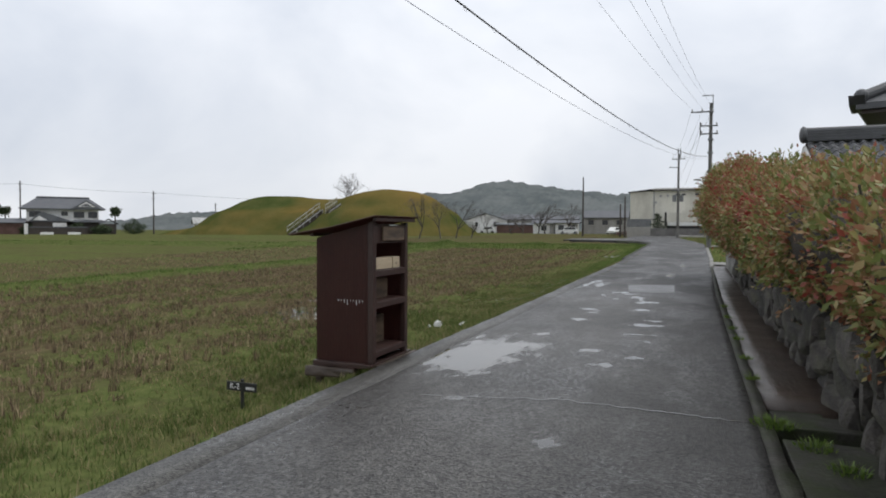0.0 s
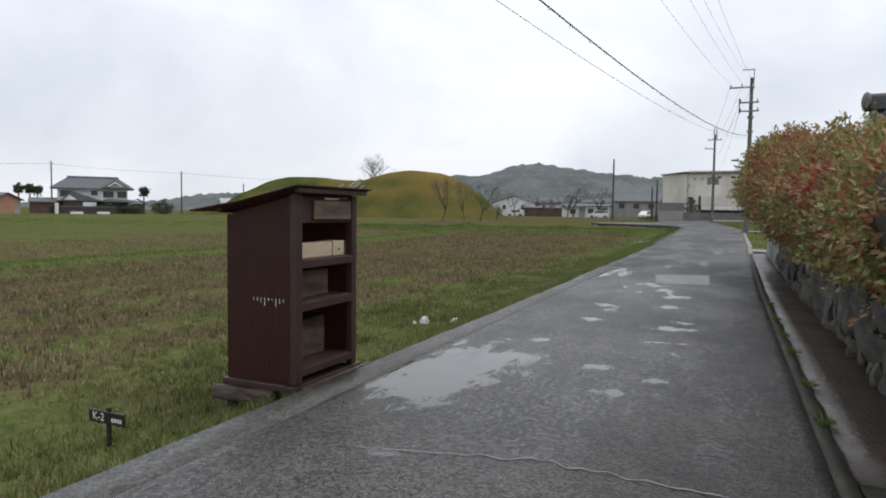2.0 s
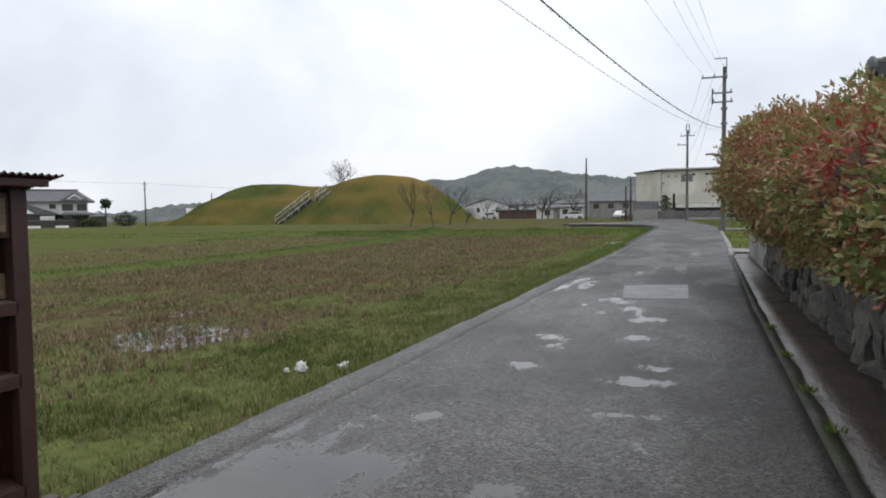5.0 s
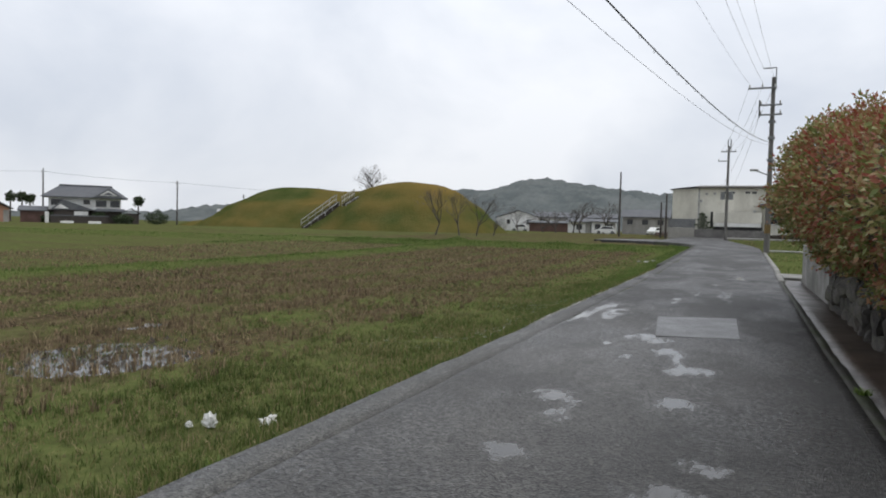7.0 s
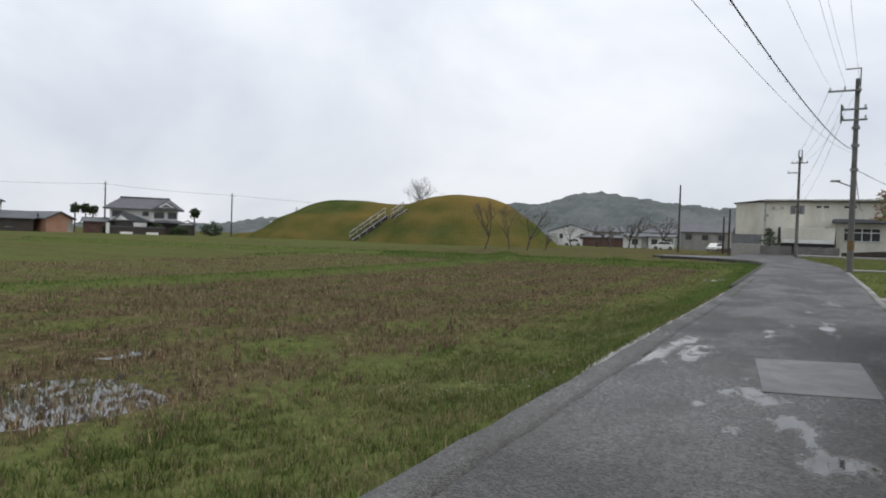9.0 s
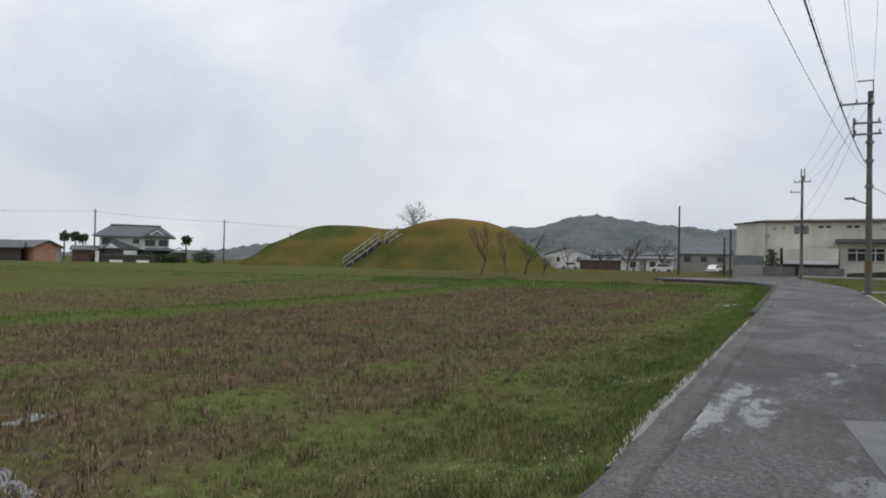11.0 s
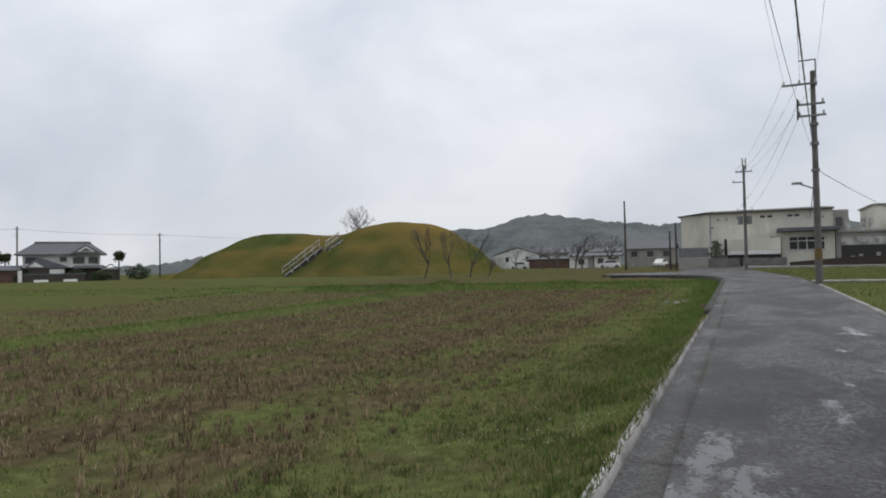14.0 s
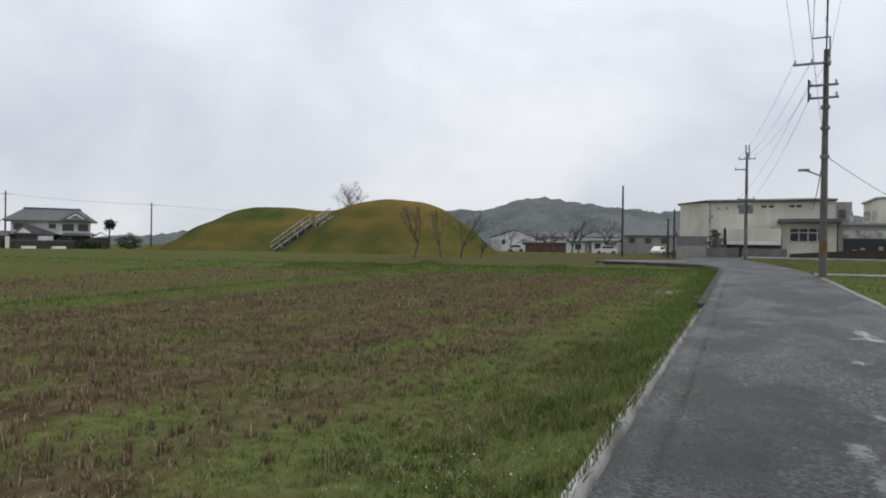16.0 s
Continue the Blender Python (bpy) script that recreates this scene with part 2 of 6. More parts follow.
    rough = mixf(film, mixf(worn, 0.58, 0.50), 0.20)
    l.new(mixf(water, rough, 0.035), b.inputs["Roughness"])
    l.new(mixf(water, mixf(film, 0.30, 0.42), 0.55), b.inputs["Specular IOR Level"])
    hgt = mathn("ADD", mathn("MULTIPLY", v.outputs["Distance"], 1.2), mathn("MULTIPLY_ADD", v2.outputs["Distance"], 0.3, mathn("MULTIPLY", noi(30.0, 4.0, 0.6, obj), 0.6)))
    bp = n.new("ShaderNodeBump")
    bp.inputs["Distance"].default_value = 0.0045
    l.new(hgt, bp.inputs["Height"])
    l.new(mixf(water, mixf(film, 0.9, 0.5), 0.008), bp.inputs["Strength"])
    l.new(bp.outputs["Normal"], b.inputs["Normal"])
    return m


def water_material():
    m = bpy.data.materials.new("puddle_water")
    m.use_nodes = True
    n, l = m.node_tree.nodes, m.node_tree.links
    b = n["Principled BSDF"]
    co, t = n.new("ShaderNodeTexCoord"), n.new("ShaderNodeTexNoise")
    t.inputs["Scale"].default_value, t.inputs["Detail"].default_value = 3.0, 4.0
    l.new(co.outputs["Object"], t.inputs["Vector"])
    r = n.new("ShaderNodeValToRGB")
    r.color_ramp.elements[0].color, r.color_ramp.elements[1].color = (0.05, 0.048, 0.045, 1), (0.09, 0.088, 0.084, 1)
    l.new(t.outputs["Fac"], r.inputs["Fac"])
    l.new(r.outputs["Color"], b.inputs["Base Color"])
    b.inputs["Roughness"].default_value, b.inputs["IOR"].default_value = 0.04, 1.45
    b.inputs["Specular IOR Level"].default_value = 0.75
    t2, bp = n.new("ShaderNodeTexNoise"), n.new("ShaderNodeBump")
    t2.inputs["Scale"].default_value = 14.0
    l.new(co.outputs["Object"], t2.inputs["Vector"])
    l.new(t2.outputs["Fac"], bp.inputs["Height"])
    bp.inputs["Strength"].default_value, bp.inputs["Distance"].default_value = 0.04, 0.01
    l.new(bp.outputs["Normal"], b.inputs["Normal"])
    return m


ASPHALT, WATER, SOIL = asphalt_material(), water_material(), ground_material()
CONCRETE = mat("weathered_concrete", (0.20, 0.195, 0.18), (0.33, 0.32, 0.30), 2.2, 0.8, 0.6, 0.4, 40, stain=(0.07, 0.07, 0.06), stain_amount=0.7)
PALE_CONCRETE = mat("pale_concrete", (0.38, 0.38, 0.37), (0.55, 0.55, 0.53), 1.5, 0.8, 0.65, 0.4, 30, stain=(0.12, 0.12, 0.10), stain_scale=1.8, stain_amount=0.75)
PATCH = mat("pale_road_patch", (0.062, 0.062, 0.063), (0.10, 0.10, 0.102), 2.0, 0.42, 0.26, 0.3, 60, stain=(0.05, 0.05, 0.05), stain_scale=1.5, stain_amount=0.6)
WET_CONCRETE = mat("wet_ditch_concrete", (0.10, 0.10, 0.098), (0.18, 0.178, 0.17), 2.0, 0.22, 0.12, 0.25, 30, stain=(0.04, 0.038, 0.033), stain_scale=2.0, stain_amount=0.6)
WET_SILT = mat("wet_silt", (0.030, 0.021, 0.016), (0.062, 0.043, 0.032), 2.4, 0.45, 0.28, 0.6, 22)
STONE = mat("dark_wall_stone", (0.034, 0.030, 0.027), (0.080, 0.070, 0.061), 3.0, 0.9, 0.8, 0.9, 18, random_ob=0.45, stain=(0.06, 0.07, 0.03), stain_scale=2.0, stain_amount=0.4)
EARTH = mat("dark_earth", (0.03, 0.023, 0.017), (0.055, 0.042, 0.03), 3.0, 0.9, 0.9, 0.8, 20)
BROWN_TIN = mat("brown_corrugated_tin", (0.064, 0.0195, 0.0155), (0.082, 0.027, 0.021), 1.6, 0.40, 0.52, 0.10, 70, stain=(0.085, 0.040, 0.028), stain_scale=2.5, stain_amount=0.3, stretch=(1, 1, 0.35))
DARK_WOOD = mat("brown_painted_timber", (0.034, 0.0165, 0.014), (0.052, 0.027, 0.022), 4.0, 0.55, 0.4, 0.2, 30, stretch=(0.8, 0.45, 0.5))
GREY_WOOD = mat("grey_weathered_timber", (0.108, 0.073, 0.047), (0.195, 0.136, 0.088), 3.0, 0.75, 0.6, 0.3, 22, stretch=(1, 0.3, 1.2), stain=(0.026, 0.019, 0.014), stain_scale=5.0, stain_amount=0.85)
ROTTEN = mat("rotten_wet_timber", (0.032, 0.020, 0.015), (0.060, 0.042, 0.032), 4.0, 0.6, 0.4, 0.7, 30, stain=(0.13, 0.105, 0.08), stain_scale=5.0, stain_amount=0.45, stretch=(0.35, 1, 1))
PALE_WOOD = mat("pale_raw_timber", (0.42, 0.34, 0.23), (0.55, 0.46, 0.33), 3.0, 0.7, 0.6, 0.2, 50, stretch=(1, 0.2, 1))
BLACK_PAINT = mat("black_paint", (0.012, 0.012, 0.012), (0.02, 0.02, 0.02), 5.0, 0.4, 0.5, 0.1, 60)
WHITE_PAINT = mat("white_paint", (0.7, 0.7, 0.68), (0.8, 0.8, 0.78), 5.0, 0.5, 0.6, 0.1, 60)
WHITE_PLASTIC = mat("white_plastic_film", (0.72, 0.72, 0.70), (0.82, 0.82, 0.8), 6.0, 0.35, 0.5, 0.1, 40)
TURF_SIDE = mound_material()
MOSSY = mat("mossy_dark_concrete", (0.030, 0.029, 0.024), (0.062, 0.059, 0.050), 3.0, 0.75, 0.6, 0.6, 30, stain=(0.030, 0.040, 0.014), stain_scale=2.2, stain_amount=0.85, spec=0.2)
EDGING = asphalt_material("worn_concrete_edging", (0.048, 0.047, 0.044), (0.086, 0.084, 0.079), 95.0)
ROOF_TILE = mat("grey_kawara_tile", (0.055, 0.058, 0.063), (0.105, 0.108, 0.114), 1.2, 0.5, 0.6, 0.2, 25, random_ob=0.25)
ROOF_FAR = mat("slate_grey_roof", (0.075, 0.08, 0.09), (0.12, 0.125, 0.135), 0.8, 0.55, 0.65, 0.3, 6)
PLASTER = mat("white_plaster", (0.66, 0.66, 0.64), (0.78, 0.78, 0.76), 0.7, 0.8, 0.8, 0.15, 12, stain=(0.42, 0.41, 0.38), stain_scale=0.5, stain_amount=0.4)
CREAM = mat("cream_render", (0.60, 0.58, 0.50), (0.72, 0.70, 0.62), 0.25, 0.8, 0.8, 0.2, 9, stain=(0.36, 0.34, 0.29), stain_scale=0.35, stain_amount=0.5, stretch=(1, 1, 0.35))
GREY_RENDER = mat("stained_grey_render", (0.27, 0.26, 0.24), (0.37, 0.36, 0.33), 0.4, 0.85, 0.85, 0.3, 9, stain=(0.17, 0.165, 0.15), stain_scale=0.5, stain_amount=0.7, stretch=(1, 1, 0.4))
DARK_TIMBER = mat("dark_house_timber", (0.035, 0.027, 0.022), (0.06, 0.048, 0.04), 1.0, 0.7, 0.7, 0.3, 14)
GLASS_DARK = mat("dark_window_glass", (0.03, 0.033, 0.037), (0.05, 0.053, 0.058), 0.8, 0.08, 0.12, 0.0, 20)
POLE_CONCRETE = mat("pole_concrete", (0.10, 0.095, 0.090), (0.175, 0.168, 0.158), 1.2, 0.75, 0.75, 0.2, 30, stain=(0.08, 0.075, 0.07), stain_scale=1.0, stain_amount=0.6)
STEEL = mat("dull_galvanised_steel", (0.16, 0.165, 0.17), (0.24, 0.245, 0.25), 3.0, 0.5, 0.6, 0.1, 40, metal=0.6)
RUBBER = mat("black_cable", (0.015, 0.015, 0.016), (0.025, 0.025, 0.026), 3.0, 0.6, 0.6, 0.0, 40)
ORANGE_WALL = mat("salmon_tin_wall", (0.30, 0.155, 0.10), (0.36, 0.20, 0.135), 1.0, 0.7, 0.7, 0.2, 12)
RUST_TIN = mat("rusty_fence_tin", (0.09, 0.045, 0.035), (0.15, 0.085, 0.07), 0.8, 0.7, 0.7, 0.2, 12)
BARK = mat("grey_bark", (0.055, 0.048, 0.042), (0.10, 0.09, 0.08), 4.0, 0.85, 0.85, 0.6, 25)
# Hill colour has the mist painted in: pale grey-blue, patched lighter by the stain.
FOREST = mat("mist_tinted_hill", (0.100, 0.114, 0.116), (0.142, 0.155, 0.152), 0.11, 0.95, 0.95, 0.0, 0.5, stain=(0.175, 0.185, 0.182), stain_scale=0.03, stain_amount=0.5, spec=0.0)
YELLOW = mat("faded_yellow_band", (0.11, 0.07, 0.018), (0.19, 0.12, 0.03), 3.0, 0.6, 0.6, 0.1, 30)
RED_PAINT = mat("faded_red_paint", (0.30, 0.05, 0.035), (0.38, 0.08, 0.05), 3.0, 0.5, 0.5, 0.1, 30)
HEDGE_LEAF = leafy("photinia_leaf", [(0.0, (0.085, 0.112, 0.034)), (0.28, (0.175, 0.205, 0.062)), (0.46, (0.27, 0.245, 0.090)), (0.62, (0.32, 0.190, 0.095)), (0.80, (0.29, 0.095, 0.060)), (0.97, (0.30, 0.040, 0.034))], 0.40, 0.25, 0.3, 0.62, 1.3, -0.44)
GRASS_BLADE = leafy("grass_blade", [(0.0, (0.038, 0.062, 0.017)), (0.30, (0.080, 0.118, 0.033)), (0.58, (0.135, 0.166, 0.052)), (0.78, (0.215, 0.200, 0.090)), (0.97, (0.31, 0.25, 0.145))], 0.7, 0.3, 0.05, 0.95, 0.9, -0.42)
STRAW = leafy("rice_stubble", [(0.0, (0.058, 0.042, 0.030)), (0.32, (0.130, 0.096, 0.064)), (0.62, (0.26, 0.195, 0.128)), (0.80, (0.40, 0.31, 0.200)), (0.95, (0.12, 0.138, 0.044))], 0.8, 0.1, 0.05, 0.85, 0.7, -0.28)
LITTER = leafy("loose_straw", [(0.0, (0.075, 0.055, 0.035)), (0.5, (0.19, 0.140, 0.085)), (0.95, (0.34, 0.26, 0.155))], 0.8, 0.1, 0.12)
BUND_BLADE = leafy("bund_grass_blade", [(0.0, (0.050, 0.092, 0.020)), (0.5, (0.112, 0.172, 0.043)), (0.97, (0.205, 0.235, 0.082))], 0.7, 0.3, 0.12)
PINE_LEAF = leafy("pine_needles", [(0.0, (0.018, 0.032, 0.014)), (0.5, (0.035, 0.055, 0.022)), (0.95, (0.06, 0.08, 0.03))], 0.6, 0.1)
WEED = leafy("weed_leaf", [(0.0, (0.06, 0.11, 0.018)), (0.5, (0.12, 0.19, 0.035)), (0.95, (0.17, 0.22, 0.05))], 0.5, 0.2)
PETAL = mat("white_petal", (0.6, 0.6, 0.58), (0.75, 0.75, 0.72), 5, 0.6, 0.6, 0, 30)

# ---- building helpers ----
BASE = {}


def thing(name, at, label, category, group="", kind=""):
    """An Empty at a thing's base, to carry its parts."""
    e = new(name)
    e.location = at
    e.empty_display_size = 0.1
    BASE[e] = Vector(at)
    return tagged(e, label, category, group, kind)


def part(name, bm, material, parent=None, label=""):
    """Links a bmesh, made in world metres, as one mesh object under a thing or a part."""
    me = bpy.data.meshes.new(name)
    bm.to_mesh(me)
    bm.free()
    me.materials.append(material)
    ob = new(name, me)
    BASE[ob] = Vector((0, 0, 0))
    if parent is not None:
        ob.parent = parent
        ob.location = -BASE[parent]
    return tagged(ob, label)


def setting(name, bm, material, label, category):
    return tagged(part(name, bm, material), label, category, kind="structure")


def raw(name, verts, faces, material, parent=None, label="", smooth=False):
    """One mesh object from arrays of corners and faces (all faces with the same number of corners)."""
    me = bpy.data.meshes.new(name)
    v, f = np.asarray(verts, dtype=np.float32), np.asarray(faces, dtype=np.int32)
    k = f.shape[1]
    me.vertices.add(len(v))
    me.vertices.foreach_set("co", v.ravel())
    me.loops.add(f.size)
    me.loops.foreach_set("vertex_index", f.ravel())
    me.polygons.add(len(f))
    me.polygons.foreach_set("loop_start", np.arange(0, f.size, k, dtype=np.int32))
    me.update(calc_edges=True)
    me.validate()
    if smooth:
        me.polygons.foreach_set("use_smooth", np.ones(len(me.polygons), dtype=bool))
    me.materials.append(material)
    ob = new(name, me)
    BASE[ob] = Vector((0, 0, 0))
    if parent is not None:
        ob.parent = parent
        ob.location = -BASE[parent]
    return tagged(ob, label)


def box(bm, x0, x1, y0, y1, z0, z1, bevel=0.0, turn=None):
    """A box between two corners, its edges rounded by bevel, turned by a matrix about the world's origin if given."""
    r = bmesh.ops.create_cube(bm, size=1.0)
    vs = r["verts"]
    for v in vs:
        v.co = Vector(((x0 + x1) / 2 + v.co.x * (x1 - x0), (y0 + y1) / 2 + v.co.y * (y1 - y0), (z0 + z1) / 2 + v.co.z * (z1 - z0)))
    if bevel:
        es = list({e for v in vs for e in v.link_edges})
        r = bmesh.ops.bevel(bm, geom=es, offset=bevel, segments=2, affect="EDGES", profile=0.6)
        vs = list({v for v in vs if v.is_valid} | set(r["verts"]))
    if turn is not None:
        bmesh.ops.transform(bm, matrix=turn, verts=vs)
    return bm


def rod(bm, p0, p1, r0, r1=None, n=10):
    """A tapered round bar from p0 to p1."""
    p0, p1 = Vector(p0), Vector(p1)
    r1 = r0 if r1 is None else r1
    q = (p1 - p0).to_track_quat("Z", "Y").to_matrix().to_4x4()
    m = Matrix.Translation((p0 + p1) / 2) @ q
    bmesh.ops.create_cone(bm, cap_ends=True, segments=n, radius1=r0, radius2=r1, depth=(p1 - p0).length, matrix=m)
    return bm


def prism(bm, outline, axis, a, b):
    """A polygon in the plane across an axis ('x' or 'y' or 'z'), drawn out along it from a to b."""
    def at(u, v, w):
        return {"x": (w, u, v), "y": (u, w, v), "z": (u, v, w)}[axis]
    lo = [bm.verts.new(at(u, v, a)) for u, v in outline]
    hi = [bm.verts.new(at(u, v, b)) for u, v in outline]
    k = len(outline)
    fs = [bm.faces.new(lo), bm.faces.new(hi)]
    for i in range(k):
        fs.append(bm.faces.new((lo[i], lo[(i + 1) % k], hi[(i + 1) % k], hi[i])))
    bmesh.ops.recalc_face_normals(bm, faces=fs)
    return bm


def BM():
    return bmesh.new()


def smoothstep(a, b, v):
    u = np.clip((v - a) / (b - a), 0, 1)
    return u * u * (3 - 2 * u)


# ---- the lie of the land ----
ROAD_R = 0.46
MOUND_R, MOUND_L = (-39.8, 83.0), (-59.5, 85.5)


def road_z(y):
    """Height of the lane: level, then climbing gently to the junction."""
    y = np.asarray(y, dtype=float)
    return np.interp(y, [0, 10, 26, 43, 75, 95], [0.285, 0.268, 0.285, 0.54, 0.78, 0.9])


def field_z(x, y):
    """Height of the fields beside the road."""
    x, y = np.asarray(x, dtype=float), np.asarray(y, dtype=float)
    z = -0.10 + smoothstep(24, 75, y) * (0.72 - 0.5 * smoothstep(50, 110, -x))
    z = z + 0.20 * np.exp(-((x + 16.8 + 0.03 * (y - 20)) / 0.55) ** 2) * (y < 47)
    z = z + 0.24 * np.exp(-((y - 46.5 - 0.15 * (x + 18)) / 0.7) ** 2) * (x < -4) * (x > -60)
    z = z + 0.10 * np.exp(-((x + 29.5) / 0.6) ** 2) * (y < 60)
    return z


def road_left(y):
    """The lane's field-side edge."""
    return np.interp(np.asarray(y, dtype=float), [28, 45, 50, 53, 55, 56.3, 57.3, 58.2, 58.8], [-2.80, -2.82, -2.95, -3.3, -3.9, -4.8, -6.2, -8.0, -11.0])


def road_right(y):
    """The lane's edge on the ditch side."""
    return np.interp(np.asarray(y, dtype=float), [14, 20, 25, 30, 42], [0.44, 0.50, 0.54, 0.62, 0.64])


def lane_right(y):
    """The lane's far side edge beyond the pole, where it bends."""
    return np.interp(np.asarray(y, dtype=float), [49.5, 53, 59, 69, 77], [0.6, 0.3, -0.3, -1.3, -1.9])


def land_z(x, y):
    x, y = np.asarray(x, dtype=float), np.asarray(y, dtype=float)
    r = road_z(y)
    rl = road_left(y)
    gap = 0.095 * smoothstep(13.9, 15.2, y) * smoothstep(28.5, 26.5, y)
    edge = rl - gap
    near_l = np.interp(edge - x, [0, 0.25, 0.5, 0.8, 1.2, 2.2, 3.0], [1, 0.75, 0.5, 0.27, 0.18, 0.06, 0])
    low = 0.045 + 0.20 * smoothstep(30, 33, y) * smoothstep(59, 57, y)
    left = field_z(x, y) * (1 - near_l) + (r - low) * near_l
    right = r - 0.05 + 0 * x
    z = np.where(x < edge + 0.004, left, np.where(x > road_right(y), right, r - 0.30))
    ditch = (x > road_right(y) + 0.06) & (x < 1.12) & (y > -4) & (y < 26.2)
    z = np.where(ditch, r - 0.55, z)
    z = np.where((x >= 1.12) & (y > -4) & (y < 25.2), r + 0.55 + 0.17 * smoothstep(17, 25, y), z)
    z = np.where((x > lane_right(y)) & (y > 50), r - 0.04, z)
    far = smoothstep(54, 62, y) * smoothstep(-60, -12, x)
    z = np.where((x <= rl) & (y > 48), np.maximum(z, z * (1 - far) + 0.52 * far), z)
    return z


def green_of(x, y):
    """How much of the ground is covered with green growth rather than stubble and mud."""
    x, y = np.asarray(x, dtype=float), np.asarray(y, dtype=float)
    g = np.full(x.shape, 0.28)
    g = np.where((x > -16.5) & (x < -4.4) & (y < 46), 0.46 - 0.10 * smoothstep(11, 16, y) + 0.30 * smoothstep(-8.0, -4.4, x), g)
    g = np.where((x > -16.5) & (x < -3.5) & (y < 46), g + 0.16 * np.sin(x * 3.3 + 0.5 * np.sin(y * 0.16)) + 0.06 * np.sin(x * 1.7 + 1), g)
    g = np.where((x <= -17.6) & (x > -29) & (y < 46), 0.50, g)
    g = np.where(x <= -30, 0.62, g)
    g = np.where((y > 52) & (x > -30), 0.45, g)
    bund = np.exp(-((x + 16.8 + 0.03 * (y - 20)) / 0.9) ** 2) * (y < 48) + np.exp(-((y - 46.5 - 0.15 * (x + 18)) / 2.0) ** 2) * (x < -3)
    bund = bund + np.exp(-((x + 29.5) / 0.7) ** 2) + 0.72 * smoothstep(-6.4, -4.4, x) * (x < 0)
    g = np.maximum(g, bund * 0.95)
    return np.where(x > 0.7, 0.9, g)


def graded(stops):
    """Grid lines: stretches (from, to, step) joined."""
    out = []
    for a, b, s in stops:
        out += list(np.arange(a, b - s * 0.01, s))
    return np.array(out + [stops[-1][1]])


def ground():
    xs = graded([(-1600, -200, 100), (-200, -60, 5), (-60, -20, 1), (-20, -5, 0.35), (-5, -3.6, 0.15), (-3.6, -2.7, 0.045), (-2.7, 0.4, 0.775),
                 (0.4, 0.75, 0.05), (0.75, 1.05, 0.15), (1.05, 1.2, 0.05), (1.2, 10, 0.8), (10, 60, 5), (60, 200, 20), (200, 1600, 100)])
    ys = graded([(-600, -40, 40), (-40, -4, 2), (-4, 30, 0.4), (30, 64, 0.7), (64, 120, 2), (120, 200, 10), (200, 2400, 100)])
    X, Y = np.meshgrid(xs, ys, indexing="ij")
    Z = land_z(X, Y)
    rough = np.array([noise.fractal(Vector((a * 0.9, b * 0.9, 0)), 0.8, 2.0, 4) for a, b in zip(X.ravel(), Y.ravel())]).reshape(X.shape)
    off_road = (X < road_left(Y) - 0.2) | (X > 3)
    Z = Z + np.where(off_road & (abs(X) < 60) & (Y < 90), rough * 0.035, 0)
    Z = Z - 0.085 * np.exp(-(((X + 7.0) / 0.95) ** 2 + ((Y - 11.55) / 1.15) ** 2)) - 0.05 * np.exp(-(((X + 8.4) / 0.5) ** 2 + ((Y - 13.4) / 0.6) ** 2)) - 0.04 * np.exp(-(((X + 15.6) / 0.6) ** 2 + ((Y - 20.5) / 1.6) ** 2))
    nx, ny = X.shape
    i = (np.arange(nx - 1)[:, None] * ny + np.arange(ny - 1)[None, :]).ravel()
    ob = raw("ground", np.stack([X, Y, Z], -1).reshape(-1, 3), np.stack([i, i + ny, i + ny + 1, i + 1], -1), SOIL, smooth=True)
    a = ob.data.attributes.new("green", "FLOAT", "POINT")
    a.data.foreach_set("value", green_of(X, Y).ravel().astype(np.float32))
    tagged(ob, "flat paddy fields of brown stubble, mud and green grass", "ground", kind="structure")


def ribbon(name, xs, ys, dz, thick, material, label, category, jag=0.0, seed=0, drop=0.0):
    """A slab that follows the road's height: each x is a number or a function of the station y; edges jagged a little."""
    v = []
    for k, y in enumerate(ys):
        for j, x in enumerate(xs):
            x = float(x(y)) if callable(x) else x
            e = jag * (noise.noise(Vector((j * 3, y * 1.7, seed))) + 0.5 * noise.noise(Vector((j * 3, y * 6, seed)))) if j in (0, len(xs) - 1) else 0
            v.append((x + e, y, float(road_z(y)) + dz + drop * j + 0.006 * noise.noise(Vector((x * 0.8, y * 0.6, 2)))))
    n = len(xs)
    top = len(v)
    v += [(x, y, z - thick) for x, y, z in v]
    f = []
    for k in range(len(ys) - 1):
        for j in range(n - 1):
            a = k * n + j
            f.append((a, a + 1, a + n + 1, a + n))
            f.append((top + a, top + a + n, top + a + n + 1, top + a + 1))
        a = k * n
        f.append((a, a + n, top + a + n, top + a))
        a = k * n + n - 1
        f.append((a, top + a, top + a + n, a + n))
    for k, flip in ((0, 1), (len(ys) - 1, 0)):
        for j in range(n - 1):
            a = k * n + j
            q = (a, top + a, top + a + 1, a + 1)
            f.append(q if flip else q[::-1])
    return tagged(raw(name, v, f, material, smooth=False), label, category, kind="structure")


def stations(a, b, step):
    return list(np.arange(a, b - step / 2, step)) + [b]


